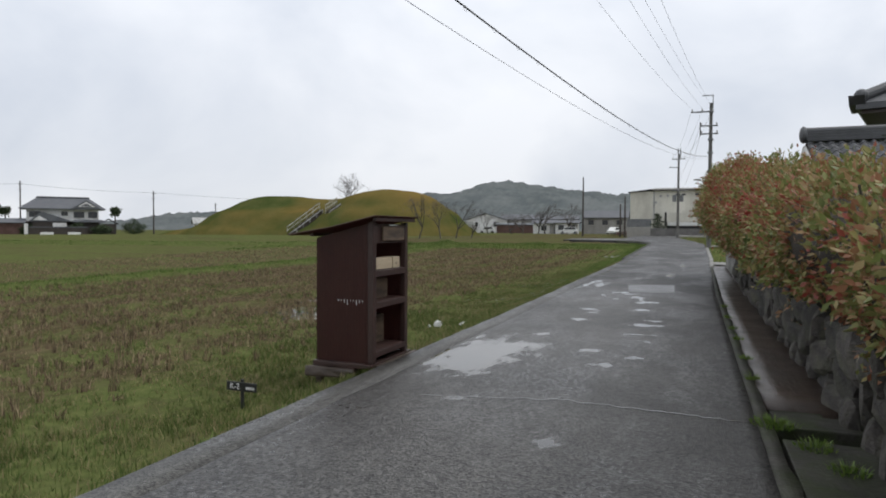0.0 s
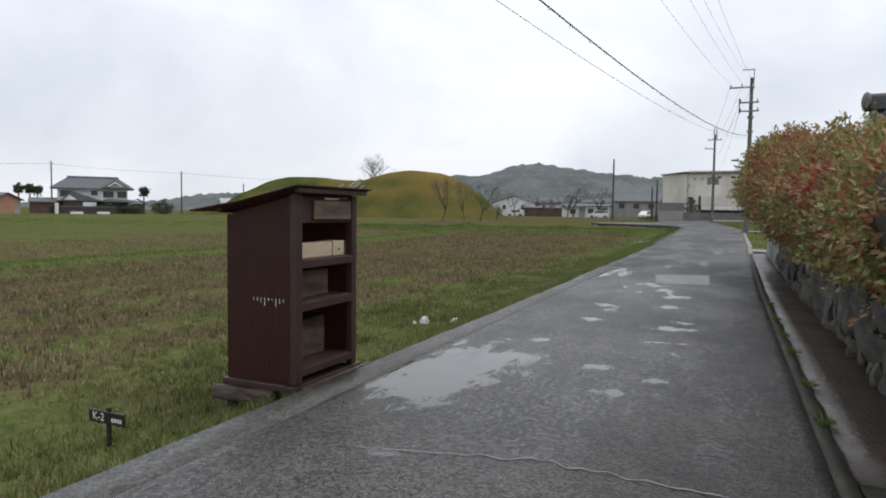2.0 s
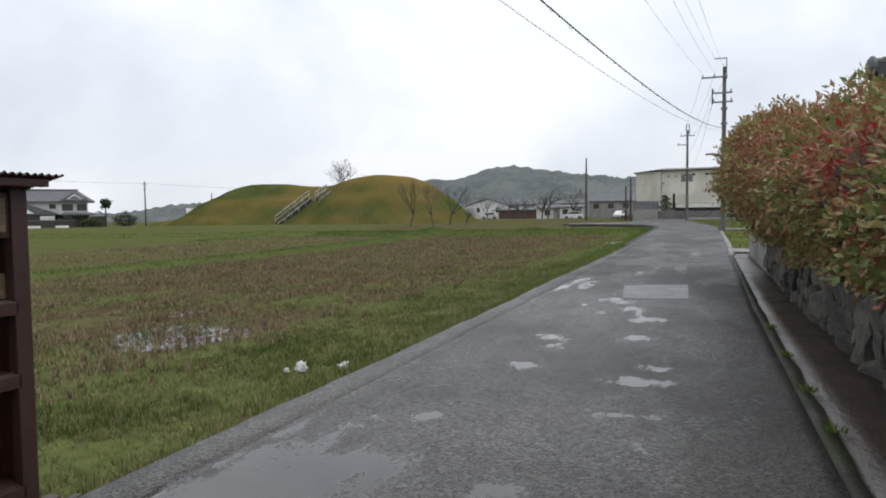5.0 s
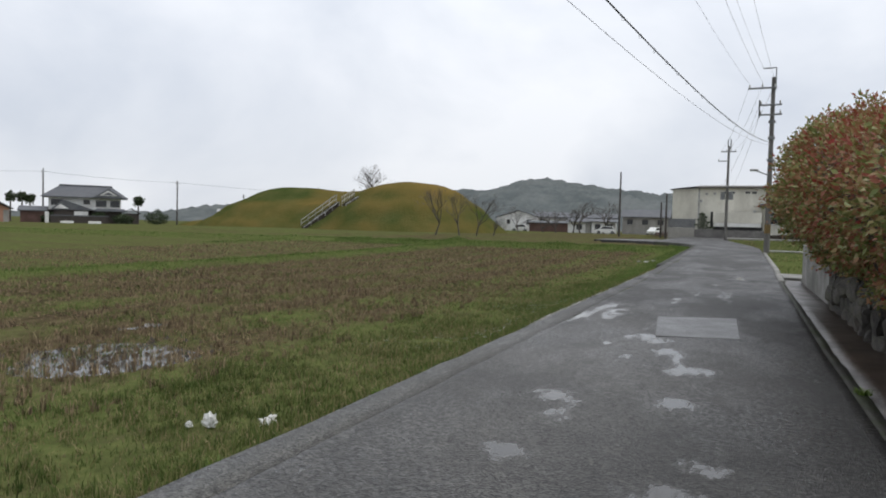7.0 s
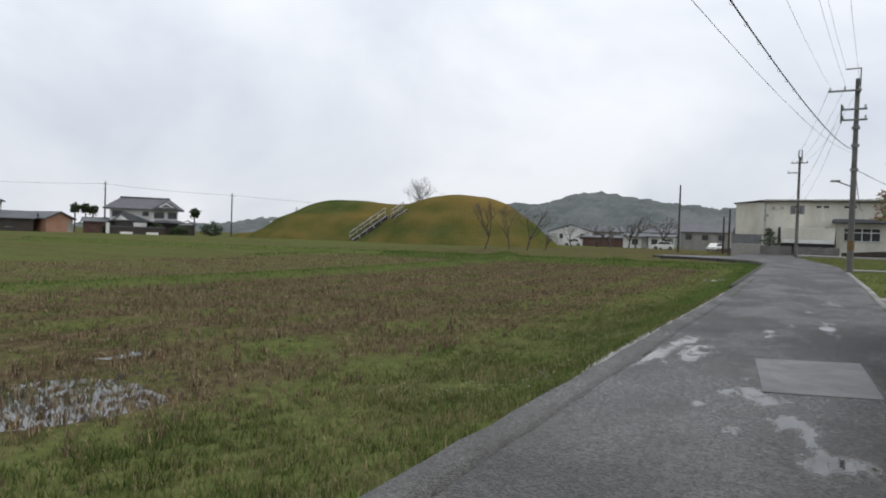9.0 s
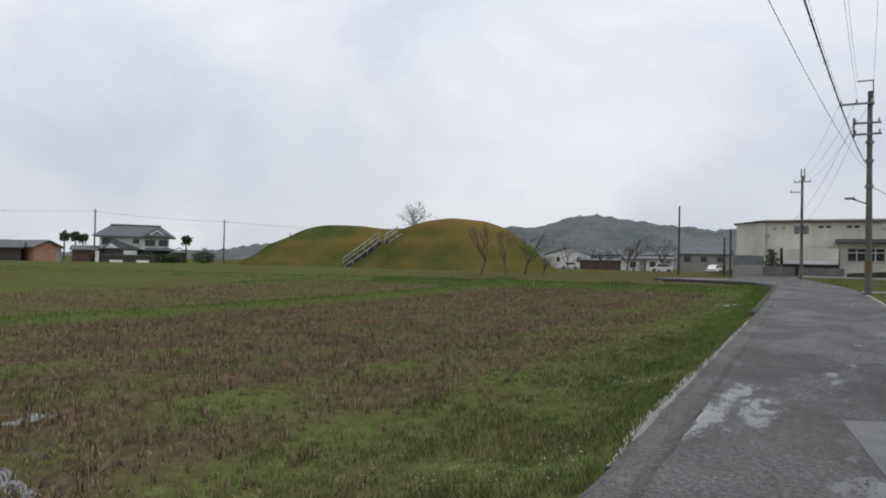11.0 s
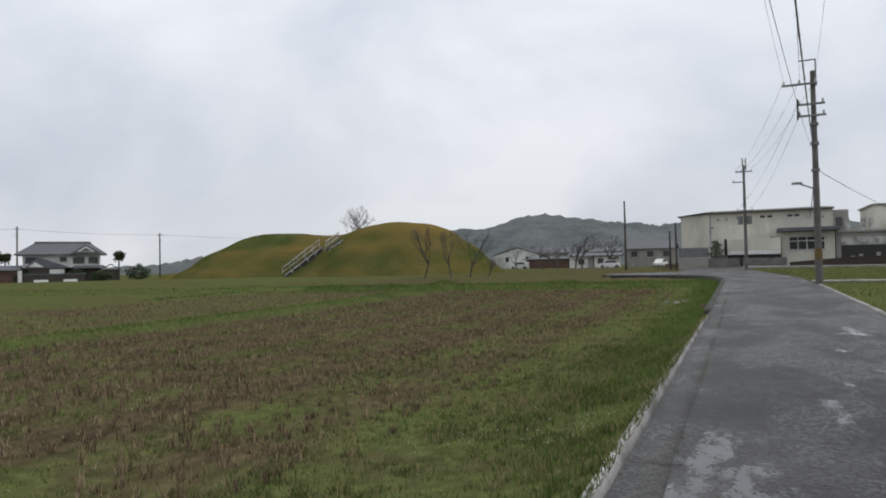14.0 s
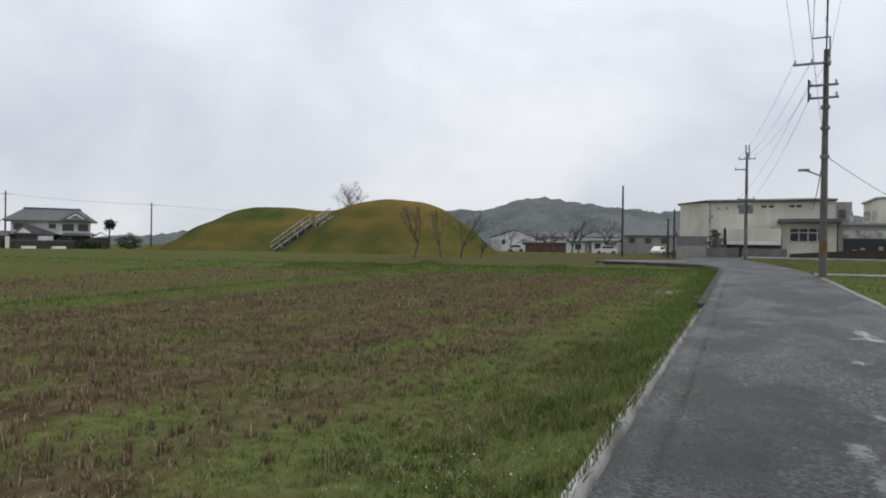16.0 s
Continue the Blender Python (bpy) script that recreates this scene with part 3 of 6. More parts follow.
def pool(x, y, rx, ry, turn=0.0, seed=0, z=None, rough=0.45, material=None, name="puddle", label="shallow rain puddle reflecting the grey sky"):
    """A puddle: a thin film of water with a ragged shore, lying on the road."""
    bm = BM()
    k = 56
    c, s = math.cos(turn), math.sin(turn)
    ring = []
    for i in range(k):
        a = 2 * math.pi * i / k
        f = 1 + rough * (noise.noise(Vector((math.cos(a) * 1.3, math.sin(a) * 1.3, seed * 7.3))) + 0.55 * noise.noise(Vector((math.cos(a) * 4, math.sin(a) * 4, seed * 3.1))))
        px, py = rx * f * math.cos(a), ry * f * math.sin(a)
        X, Y = x + px * c - py * s, y + px * s + py * c
        ring.append(bm.verts.new((X, Y, (float(road_z(Y)) + 0.0085) if z is None else z)))
    bm.faces.new(ring)
    r = bmesh.ops.extrude_face_region(bm, geom=bm.faces[:])
    for v in [g for g in r["geom"] if isinstance(g, bmesh.types.BMVert)]:
        v.co.z -= 0.006
    bmesh.ops.recalc_face_normals(bm, faces=bm.faces[:])
    return tagged(part(name, bm, material or WATER), label, "puddle", "puddles")


ground()
# hollows of the lane that hold rain: x, y, half widths, turn
HOLLOWS = [(-2.14, 6.55, 0.50, 1.22, 0.06), (-1.85, 7.22, 0.34, 0.48, 0.2), (-1.64, 6.74, 0.30, 0.13, 0), (-0.50, 8.07, 0.11, 0.13, 0), (-0.62, 9.50, 0.25, 0.16, 0.1),
           (-0.62, 10.0, 0.09, 0.14, 0), (-0.66, 8.60, 0.26, 0.10, 0), (-0.54, 6.99, 0.11, 0.12, 0.3), (-1.06, 7.27, 0.10, 0.11, 0), (-1.60, 11.1, 0.24, 0.25, 0.2),
           (-1.56, 9.74, 0.17, 0.13, 0), (-1.78, 8.20, 0.13, 0.10, 0), (-2.44, 15.6, 0.20, 0.95, -0.12), (-2.24, 17.0, 0.20, 0.62, -0.1), (-2.10, 16.1, 0.28, 0.85, 0),
           (-0.78, 6.50, 0.14, 0.10, 0), (-0.78, 12.45, 0.22, 0.28, 0), (-1.48, 10.58, 0.12, 0.22, 0.2), (-0.80, 11.25, 0.18, 0.24, 0), (-1.36, 14.2, 0.26, 0.52, 0.2),
           (-1.70, 13.5, 0.10, 0.22, 0), (-1.07, 13.4, 0.16, 0.30, 0), (-0.72, 9.42, 0.34, 0.10, 0), (-0.50, 9.95, 0.10, 0.12, 0), (-1.40, 12.85, 0.10, 0.18, 0),
           (-0.92, 13.06, 0.07, 0.40, 0), (-1.40, 18.5, 0.09, 0.75, 0.04), (-0.62, 20.2, 0.16, 1.15, 0), (-0.42, 25.2, 0.20, 1.3, 0), (-1.14, 19.85, 0.07, 0.32, 0),
           (-0.88, 22.6, 0.12, 0.40, 0), (-1.70, 4.80, 0.10, 0.08, 0), (-0.86, 4.0, 0.10, 0.12, 0), (-2.60, 12.3, 0.07, 0.7, 0)]


def wet_of(x, y):
    w = np.full(np.shape(x), -0.15)
    for cx, cy, rx, ry, t in HOLLOWS:
        dx, dy = x - cx, y - cy
        u, v = dx * math.cos(t) + dy * math.sin(t), -dx * math.sin(t) + dy * math.cos(t)
        gain = (0.5 if cy < 14.8 else 0.40) * max(1.0, min(rx, ry) / 0.33)
        w = np.maximum(w, gain * (1.28 - np.sqrt((u / rx) ** 2 + (v / ry) ** 2)))
    return w


def dry_of(ob):
    a = ob.data.attributes.new("wet", "FLOAT", "POINT")
    a.data.foreach_set("value", np.full(len(ob.data.vertices), -1.0, dtype=np.float32))
    a = ob.data.attributes.new("worn", "FLOAT", "POINT")
    a.data.foreach_set("value", np.array([float(smoothstep(19, 12, np.array(v.co.y))) for v in ob.data.vertices], dtype=np.float32))


def road():
    ys = np.array(stations(-40, 2, 1.0)[:-1] + stations(2, 30, 0.1)[:-1] + stations(30, 48, 0.6) + [49.6])
    s = np.linspace(0, 1, 36)
    Y, S = np.meshgrid(ys, s, indexing="ij")
    jag = np.array([0.03 * noise.noise(Vector((0, y * 1.7, 0))) + 0.015 * noise.noise(Vector((0, y * 6, 0))) for y in ys])
    L = road_left(ys) + 0.235 * smoothstep(49.5, 48, ys) + 0.02 + jag
    R = road_right(ys) - 0.02
    X = L[:, None] + (R - L)[:, None] * S
    Z = road_z(Y) + np.array([0.005 * noise.noise(Vector((a * 0.8, b * 0.6, 2))) for a, b in zip(X.ravel(), Y.ravel())]).reshape(X.shape)
    n = len(s)
    v = np.stack([X, Y, Z], -1).reshape(-1, 3)
    i = (np.arange(len(ys) - 1)[:, None] * n + np.arange(n - 1)[None, :]).ravel()
    f = np.stack([i, i + 1, i + n + 1, i + n], -1)
    # skirts give the slab its thickness
    k = len(v)
    sides = []
    for col in (0, n - 1):
        c = np.arange(len(ys)) * n + col
        v = np.concatenate([v, v[c] - np.array([0, 0, 0.25])])
        d = k + np.arange(len(ys))
        k = len(v)
        sides.append(np.stack([c[:-1], c[1:], d[1:], d[:-1]], -1) if col == 0 else np.stack([c[:-1], d[:-1], d[1:], c[1:]], -1))
    ob = raw("road", v, np.concatenate([f] + sides), ASPHALT)
    a = ob.data.attributes.new("wet", "FLOAT", "POINT")
    a.data.foreach_set("value", np.concatenate([wet_of(X, Y).ravel(), np.full(2 * len(ys), -1.0)]).astype(np.float32))
    a = ob.data.attributes.new("worn", "FLOAT", "POINT")
    # Less wear far off; hedge's shade and damp darkened into the right side.
    wear_shade = smoothstep(19, 12, Y) * (0.2 + 0.8 * smoothstep(0.2, -1.3, X))
    a.data.foreach_set("value", np.concatenate([wear_shade.ravel(), np.zeros(2 * len(ys))]).astype(np.float32))
    tagged(ob, "narrow wet asphalt lane with puddles and pale worn patches", "road", kind="structure")


road()
dry_of(ribbon("road_edge_left", [road_left, lambda y: road_left(y) + 0.28], stations(-40, 48.4, 0.4), 0.0005, 0.25, EDGING, "wet concrete edging along the field side of the lane", "kerb", 0.025, 3))
ribbon("road_edge_right", [lambda y: road_right(y) - 0.03, lambda y: road_right(y) + 0.08], stations(-40, 25, 0.3), -0.004, 0.5, MOSSY, "mossy concrete lip between lane and ditch", "kerb", 0.03, 5)
ribbon("road_edge_right_2", [lambda y: road_right(y) - 0.03, lambda y: road_right(y) + 0.12], stations(25, 42, 0.4), 0.02, 0.3, CONCRETE, "pale concrete kerb between lane and grass", "kerb", 0.03, 6)
bm = BM()
rows = []
for y in stations(13.9, 28.5, 0.3):
    w = 0.100 * float(smoothstep(13.9, 15.2, np.array(y)) * smoothstep(28.5, 26.5, np.array(y)))
    rl, r = float(road_left(y)), float(road_z(y))
    e = 0.012 * noise.noise(Vector((y * 2, 0, 0)))
    rows.append([bm.verts.new(p) for p in ((rl + 0.01, y, r - 0.235), (rl - w + e, y, r - 0.035), (rl - w - 0.05, y, r - 0.04), (rl - w - 0.05, y, r - 0.3))])
for p, q in zip(rows, rows[1:]):
    for j in range(3):
        bm.faces.new((p[j], q[j], q[j + 1], p[j + 1]))
bmesh.ops.recalc_face_normals(bm, faces=bm.faces[:])
setting("kerb_gutter", bm, PALE_CONCRETE, "pale streaked concrete gutter face between lane and field", "kerb")
bm = BM()
prism(bm, [(-11, 58.8), (-8, 58.2), (-6.2, 57.3), (-4.8, 56.3), (-3.9, 55), (-3.3, 53), (-2.95, 49.5), (0.6, 49.5), (0.3, 53), (-0.3, 59), (-1.3, 69), (-1.9, 77), (-2.0, 86), (-6.2, 86), (-6.4, 76), (-6.6, 66), (-11, 63.5)], "z", -0.25, 0.0)
for v in bm.verts:
    v.co.z += float(road_z(v.co.y)) + 0.003
dry_of(setting("road_2", bm, ASPHALT, "wet asphalt lane forking at the junction", "road"))
# a resurfaced rectangle and the puddles of the lane
bm = BM()
prism(bm, [(-1.28, 14.28), (-0.38, 14.58), (-0.43, 16.5), (-1.45, 16.08)], "z", -0.05, 0.0)
bmesh.ops.bevel(bm, geom=bm.edges[:], offset=0.004, segments=1, affect="EDGES")
for v in bm.verts:
    v.co.z += float(road_z(v.co.y)) + 0.0075
setting("road_patch", bm, PATCH, "pale resurfaced rectangle in the lane", "road")
pool(-7.0, 11.55, 1.45, 1.65, 0.2, 30, -0.135, 0.3, name="field_puddle", label="standing rain water among the rice stubble")
pool(-8.4, 13.4, 0.55, 0.65, 0.0, 32, -0.132, 0.3, name="field_puddle", label="small pool of rain water among the rice stubble")
pool(-15.6, 20.5, 0.6, 1.6, 0.0, 31, -0.115, 0.4, name="field_puddle", label="narrow pool of water beside the grass bund")
# cracks across the lane
for k, (x0, y0, x1, y1) in enumerate(((-0.93, 5.02, -0.05, 4.95), (-0.93, 5.02, -2.0, 4.75), (-0.05, 4.95, 0.42, 4.9), (-2.78, 16.5, -2.45, 16.55), (-2.5, 30.0, 0.4, 29.2))):
    bm = BM()
    prev = None
    for i in range(25):
        s = i / 24
        x, y = x0 + (x1 - x0) * s, y0 + (y1 - y0) * s + 0.06 * noise.noise(Vector((s * 9, k, 0)))
        w = 0.004 + 0.012 * abs(noise.noise(Vector((s * 7, k, 4))))
        z = float(road_z(y)) + 0.0075
        cur = (bm.verts.new((x, y - w, z)), bm.verts.new((x, y + w, z)))
        if prev:
            bm.faces.new((prev[0], cur[0], cur[1], prev[1]))
        prev = cur
    tagged(part("crack", bm, WATER if k < 3 else EARTH), "thin wet crack running across the asphalt", "crack", kind="structure")


# ---- burial mound ----
def mound_z(x, y):
    x, y = np.asarray(x, dtype=float), np.asarray(y, dtype=float)
    rr = np.hypot(x - MOUND_R[0], y - MOUND_R[1])
    rl = np.hypot((x - MOUND_L[0]), (y - MOUND_L[1]))
    hr = 6.7 * (1 - (np.minimum(rr, 30) / 12.6) ** 2.1)
    hl = 6.0 * (1 - (np.minimum(rl, 40) / 14.5) ** 2)
    d = np.array(MOUND_R) - np.array(MOUND_L)
    t = np.clip(((x - MOUND_L[0]) * d[0] + (y - MOUND_L[1]) * d[1]) / (d @ d), 0, 1)
    rs = np.hypot(x - MOUND_L[0] - t * d[0], y - MOUND_L[1] - t * d[1])
    hs = 5.3 * (1 - (np.minimum(rs, 30) / 11.5) ** 2.1)
    k = 2.2
    h = np.log(np.exp(k * hr) + np.exp(k * hl) + np.exp(k * hs)) / k
    tail = 2.6 * np.maximum(0, 1 - np.hypot((x + 71) / 15.0, (y - 84) / 9.0))
    h = np.log(np.exp(2.5 * h) + np.exp(2.5 * (tail - 0.6))) / 2.5
    toe = np.maximum(0, 1 - np.minimum(rl, np.minimum(rr, rs)) / 17.5)
    h = np.log(np.exp(3 * h) + np.exp(3 * (toe * 2.0 - 0.9))) / 3
    return field_z(x, y) - 0.25 + h + 0.12 * np.sin(h * 2.6) * (h > 0.5)


def mound():
    xs, ys = np.arange(-90, -24, 0.6), np.arange(64, 106, 0.6)
    X, Y = np.meshgrid(xs, ys, indexing="ij")
    Z = mound_z(X, Y)
    bump = np.array([noise.fractal(Vector((a * 0.35, b * 0.35, 5)), 0.9, 2.0, 4) for a, b in zip(X.ravel(), Y.ravel())]).reshape(X.shape)
    Z = Z + bump * 0.10
    nx, ny = X.shape
    i = (np.arange(nx - 1)[:, None] * ny + np.arange(ny - 1)[None, :]).ravel()
    ob = raw("burial_mound", np.stack([X, Y, Z], -1).reshape(-1, 3), np.stack([i, i + ny, i + ny + 1, i + 1], -1), TURF_SIDE, smooth=True)
    a = ob.data.attributes.new("dry", "FLOAT", "POINT")
    H = Z - field_z(X, Y)
    dry = 0.16 + 0.40 * smoothstep(-48, -34, X) * smoothstep(1.5, 6.0, H) + 0.28 * np.exp(-((X + 50) / 4) ** 2) * (H > 3)
    dry = dry - 0.30 * smoothstep(3.0, 4.5, H) * smoothstep(-53, -58, X) + 0.05 * np.sin(H * 2.6)
    a.data.foreach_set("value", dry.ravel().astype(np.float32))
    tagged(ob, "keyhole burial mound covered in green and ochre turf", "mound")


def stair_flight(p0, p1, width, steps, name):
    """Timber stair up the mound between two handrails."""
    p0, p1 = Vector(p0), Vector(p1)
    e = thing(name, p0, "long flight of timber steps with pale handrails up the mound", "stairs", "mound stairs")
    run = Vector((p1.x - p0.x, p1.y - p0.y, 0))
    L = run.length
    u = run.normalized()
    s = Vector((-u.y, u.x, 0))
    for k in range(steps):
        a = p0.lerp(p1, k / steps)
        bm = BM()
        m = Matrix.Translation(a) @ Matrix((( *u, 0), (*s, 0), (0, 0, 1, 0), (0, 0, 0, 1))).transposed()
        box(bm, 0, L / steps + 0.05, -width / 2, width / 2, -0.6, (p1.z - p0.z) / steps, 0.0, m)
        part("step", bm, DARK_TIMBER if k % 2 else EARTH, e)
    for side in (-1, 1):
        for h in ((0.5, 1.0) if side > 0 else (0.12,)):
            bm = BM()
            rod(bm, p0 + s * side * width / 2 + Vector((0, 0, h)), p1 + s * side * width / 2 + Vector((0, 0, h)), 0.055, n=8)
            part("handrail", bm, PALE_CONCRETE, e)
        for k in range(6):
            a = p0.lerp(p1, k / 5) + s * side * width / 2
            part("post", rod(BM(), a - Vector((0, 0, 0.4)), a + Vector((0, 0, 1.0 if side > 0 else 0.14)), 0.04, n=8), PALE_CONCRETE, e)


def bare_tree(name, at, height, spread, seed, label, category="tree", leader=0.35, depth=5, r0=None, fan=4):
    """A leafless tree: a trunk and limbs that fork again and again."""
    rnd = random.Random(seed)
    e = thing(name, at, label, category)
    bm_t, bm_l = BM(), BM()
    r0 = r0 or height * 0.03
    base = Vector(at)
    fork = base + Vector((rnd.uniform(-.1, .1) * height, rnd.uniform(-.1, .1) * height, height * leader))
    rod(bm_t, base - Vector((0, 0, 0.2)), fork, r0, r0 * 0.75, 8)
    part("trunk", bm_t, BARK, e)

    def grow(p, d, length, r, lev):
        q = p + d * length
        rod(bm_l, p, q, r, r * 0.6, 6 if lev > 2 else 3)
        if lev == 0:
            return
        for _ in range(fan if lev == depth else rnd.choice((2, 3, 3))):
            n = (d + Vector((rnd.gauss(0, 1) * spread, rnd.gauss(0, 1) * spread, rnd.gauss(0.12, 0.35)))).normalized()
            grow(q, n, length * rnd.uniform(0.6, 0.85), r * 0.6, lev - 1)
    for _ in range(fan):
        d = Vector((rnd.gauss(0, 1) * spread, rnd.gauss(0, 1) * spread, 1)).normalized()
        grow(fork, d, height * (1 - leader) * 0.30, r0 * 0.6, depth - 1)
    tall = max(v.co.z for v in bm_l.verts) - fork.z
    grown = (height * (1 - leader)) / tall
    for v in bm_l.verts:
        v.co = fork + (v.co - fork) * grown
    part("crown", bm_l, BARK, e)
    return e


def gz(x, y):
    return float(land_z(x, y))


mound()
def on_mound(x, y, up):
    return (x, y, float(mound_z(x, y)) + up)


stair_flight(on_mound(-49.6, 72.8, 0.0), on_mound(-46.7, 76.1, 0.25), 1.5, 16, "stairs")
stair_flight(on_mound(-45.0, 74.9, 0.1), on_mound(-44.25, 76.5, 0.12), 0.9, 7, "stairs")
bare_tree("bare_tree", on_mound(-48.9, 88.6, -0.1), 5.3, 0.55, 5, "leafless tree with a spreading crown on top of the mound", leader=0.05, depth=6, r0=0.17, fan=6)
for k, (x, y, h) in enumerate(((-26.6, 62.2, 4.6), (-24.6, 63.5, 4.2), (-23.4, 64.6, 4.0), (-22.2, 66, 1.6))):
    bare_tree("cherry_tree", (x, y, gz(x, y)), h, 0.34, 20 + k, "small leafless cherry tree with dark limbs before the mound", leader=0.24, depth=6, r0=0.08)


# ---- vegetable stand ----
def stand():
    x0, x1, y0, y1, zb = -3.50, -2.88, 5.62, 6.42, 0.29
    e = thing("produce_stand", (-3.2, 6.0, -0.1), "brown corrugated tin roadside produce stand with open shelves", "stall")

    def sheet(a, b, name, z_lo, z_hi_a, z_hi_b, out):
        # corrugated upright sheet from plan point a to b, top sloping
        bm = BM()
        a, b = Vector(a), Vector(b)
        L = (b - a).length
        u = (b - a) / L
        nrm = Vector((-u.y, u.x)) * out
        n = int(L / 0.008)
        cols = []
        for i in range(n + 1):
            s = i / n
            q = a + u * L * s + nrm * (0.0007 * math.sin(s * L / 0.032 * 2 * math.pi))
            top = z_hi_a + (z_hi_b - z_hi_a) * s
            cols.append((bm.verts.new((q.x, q.y, z_lo)), bm.verts.new((q.x, q.y, top))))
        for (p, q), (r, t) in zip(cols, cols[1:]):
            bm.faces.new((p, r, t, q))
        bmesh.ops.solidify(bm, geom=bm.faces[:], thickness=0.003)
        return part(name, bm, BROWN_TIN, e)
    sheet((x0, y0), (x1 - 0.03, y0), "side_panel", zb, 1.50, 1.645, -1)
    sheet((x0, y1), (x1 - 0.03, y1), "side_panel", zb, 1.50, 1.645, 1)
    sheet((x0, y0), (x0, y1), "back_panel", zb, 1.50, 1.50, 1)
    for y in (y0 + 0.0, y1 - 0.06):
        part("post", box(BM(), x1 - 0.045, x1 + 0.012, y - 0.012, y + 0.06, zb, 1.66, 0.006), DARK_WOOD, e)
    for y in (y0 + 0.02, y1 - 0.05):
        part("rear_post", box(BM(), x0 + 0.012, x0 + 0.05, y, y + 0.035, zb, 1.48, 0.004), DARK_WOOD, e)
    part("lintel", box(BM(), x1 - 0.03, x1 - 0.005, y0 + 0.06, y1 - 0.06, 1.45, 1.64, 0.004), DARK_WOOD, e)
    part("notice_board", box(BM(), x1 - 0.002, x1 + 0.018, y0 + 0.20, y1 - 0.10, 1.475, 1.615, 0.005), GREY_WOOD, e, "bare weathered board under the roof")
    part("label_strip", box(BM(), x1 + 0.019, x1 + 0.024, y0 + 0.32, y0 + 0.52, 1.622, 1.637, 0.002), PALE_CONCRETE, e, "pale strip")
    for z, tz in ((1.145, 0.045), (0.835, 0.045), (0.36, 0.04)):
        part("shelf", box(BM(), x0 + 0.06, x1 - 0.008, y0 + 0.045, y1 - 0.045, z, z + tz, 0.006), DARK_WOOD, e)
        part("shelf_edge", box(BM(), x1 - 0.006, x1 + 0.012, y0 + 0.055, y1 - 0.055, z - 0.02, z + tz - 0.006, 0.005), DARK_WOOD, e)
    # corrugated roof falling to the back
    bm = BM()
    n = 110
    rows = []
    for i in range(n + 1):
        y = y0 - 0.12 + (y1 - y0 + 0.24) * i / n
        w = 0.009 * math.sin(i / n * (y1 - y0 + 0.24) / 0.032 * 2 * math.pi * 1.0)
        rows.append([bm.verts.new((x, y, z + w)) for x, z in ((x1 + 0.09, 1.715), (x0 + 0.2, 1.60), (x0 - 0.26, 1.528))])
    for p, q in zip(rows, rows[1:]):
        for j in range(2):
            bm.faces.new((p[j], p[j + 1], q[j + 1], q[j]))
    bmesh.ops.solidify(bm, geom=bm.faces[:], thickness=0.004)
    part("roof", bm, BROWN_TIN, e, "corrugated tin roof")
    for x, z in ((x1 + 0.05, 1.665), (x0 - 0.02, 1.515)):
        part("roof_batten", box(BM(), x - 0.02, x + 0.02, y0 - 0.06, y1 + 0.06, z, z + 0.032, 0.004), DARK_WOOD, e)
    # crates on the shelves
    part("crate", box(BM(), x0 + 0.10, x1 - 0.13, y0 + 0.12, y1 - 0.20, 0.882, 1.085, 0.008), GREY_WOOD, e, "grey weathered wooden box")
    part("crate", box(BM(), x0 + 0.10, x1 - 0.19, y0 + 0.15, y1 - 0.16, 0.402, 0.70, 0.008), GREY_WOOD, e, "stained grey wooden box")
    part("cash_box", box(BM(), x1 - 0.17, x1 - 0.03, y0 + 0.09, y0 + 0.50, 1.192, 1.300, 0.004), PALE_WOOD, e, "pale raw wooden cash box")
    part("coin_drawer", box(BM(), x1 - 0.165, x1 - 0.022, y0 + 0.503, y0 + 0.66, 1.192, 1.305, 0.004), PALE_WOOD, e, "pale box with a round hole")
    # Black disc on the solid face, coloured as the shade within the hole.
    part("coin_hole", rod(BM(), (x1 - 0.03, y0 + 0.585, 1.240), (x1 - 0.0205, y0 + 0.585, 1.240), 0.012, n=12), BLACK_PAINT, e)
    part("small_box", box(BM(), x1 - 0.16, x1 - 0.05, y0 + 0.67, y0 + 0.76, 1.192, 1.300, 0.004), GREY_WOOD, e)
    # white tally strokes painted on the side
    rnd = random.Random(3)
    for k in range(9):
        x = x0 + 0.25 + k * 0.033
        h = rnd.choice((0.012, 0.018, 0.03, 0.05))
        part("paint_mark", box(BM(), x, x + 0.0045, y0 - 0.0105, y0 - 0.0085, 0.90 - h, 0.905), WHITE_PAINT, e)
    # planks and legs below
    part("deck_plank", box(BM(), x1 - 0.06, x1 + 0.012, y0 - 0.05, y1 + 0.10, 0.252, 0.284, 0.008), DARK_WOOD, e)
    part("deck_plank", box(BM(), x1 + 0.016, x1 + 0.055, y0 + 0.02, y1 + 0.17, 0.246, 0.268, 0.006), ROTTEN, e, "wet dark plank")
    part("deck", box(BM(), x0 - 0.03, x1 - 0.065, y0 - 0.03, y1 + 0.06, 0.235, 0.287, 0.01), DARK_WOOD, e)
    bm = box(BM(), x0 - 0.10, x1 - 0.17, y0 - 0.07, y0 + 0.02, 0.135, 0.238, 0.026)
    bmesh.ops.subdivide_edges(bm, edges=bm.edges[:], cuts=3, use_grid_fill=True)
    for v in bm.verts:
        v.co += Vector((0, 1, 1)) * 0.018 * noise.noise(v.co * 9)
    part("beam", bm, ROTTEN, e, "rough rotting beam")
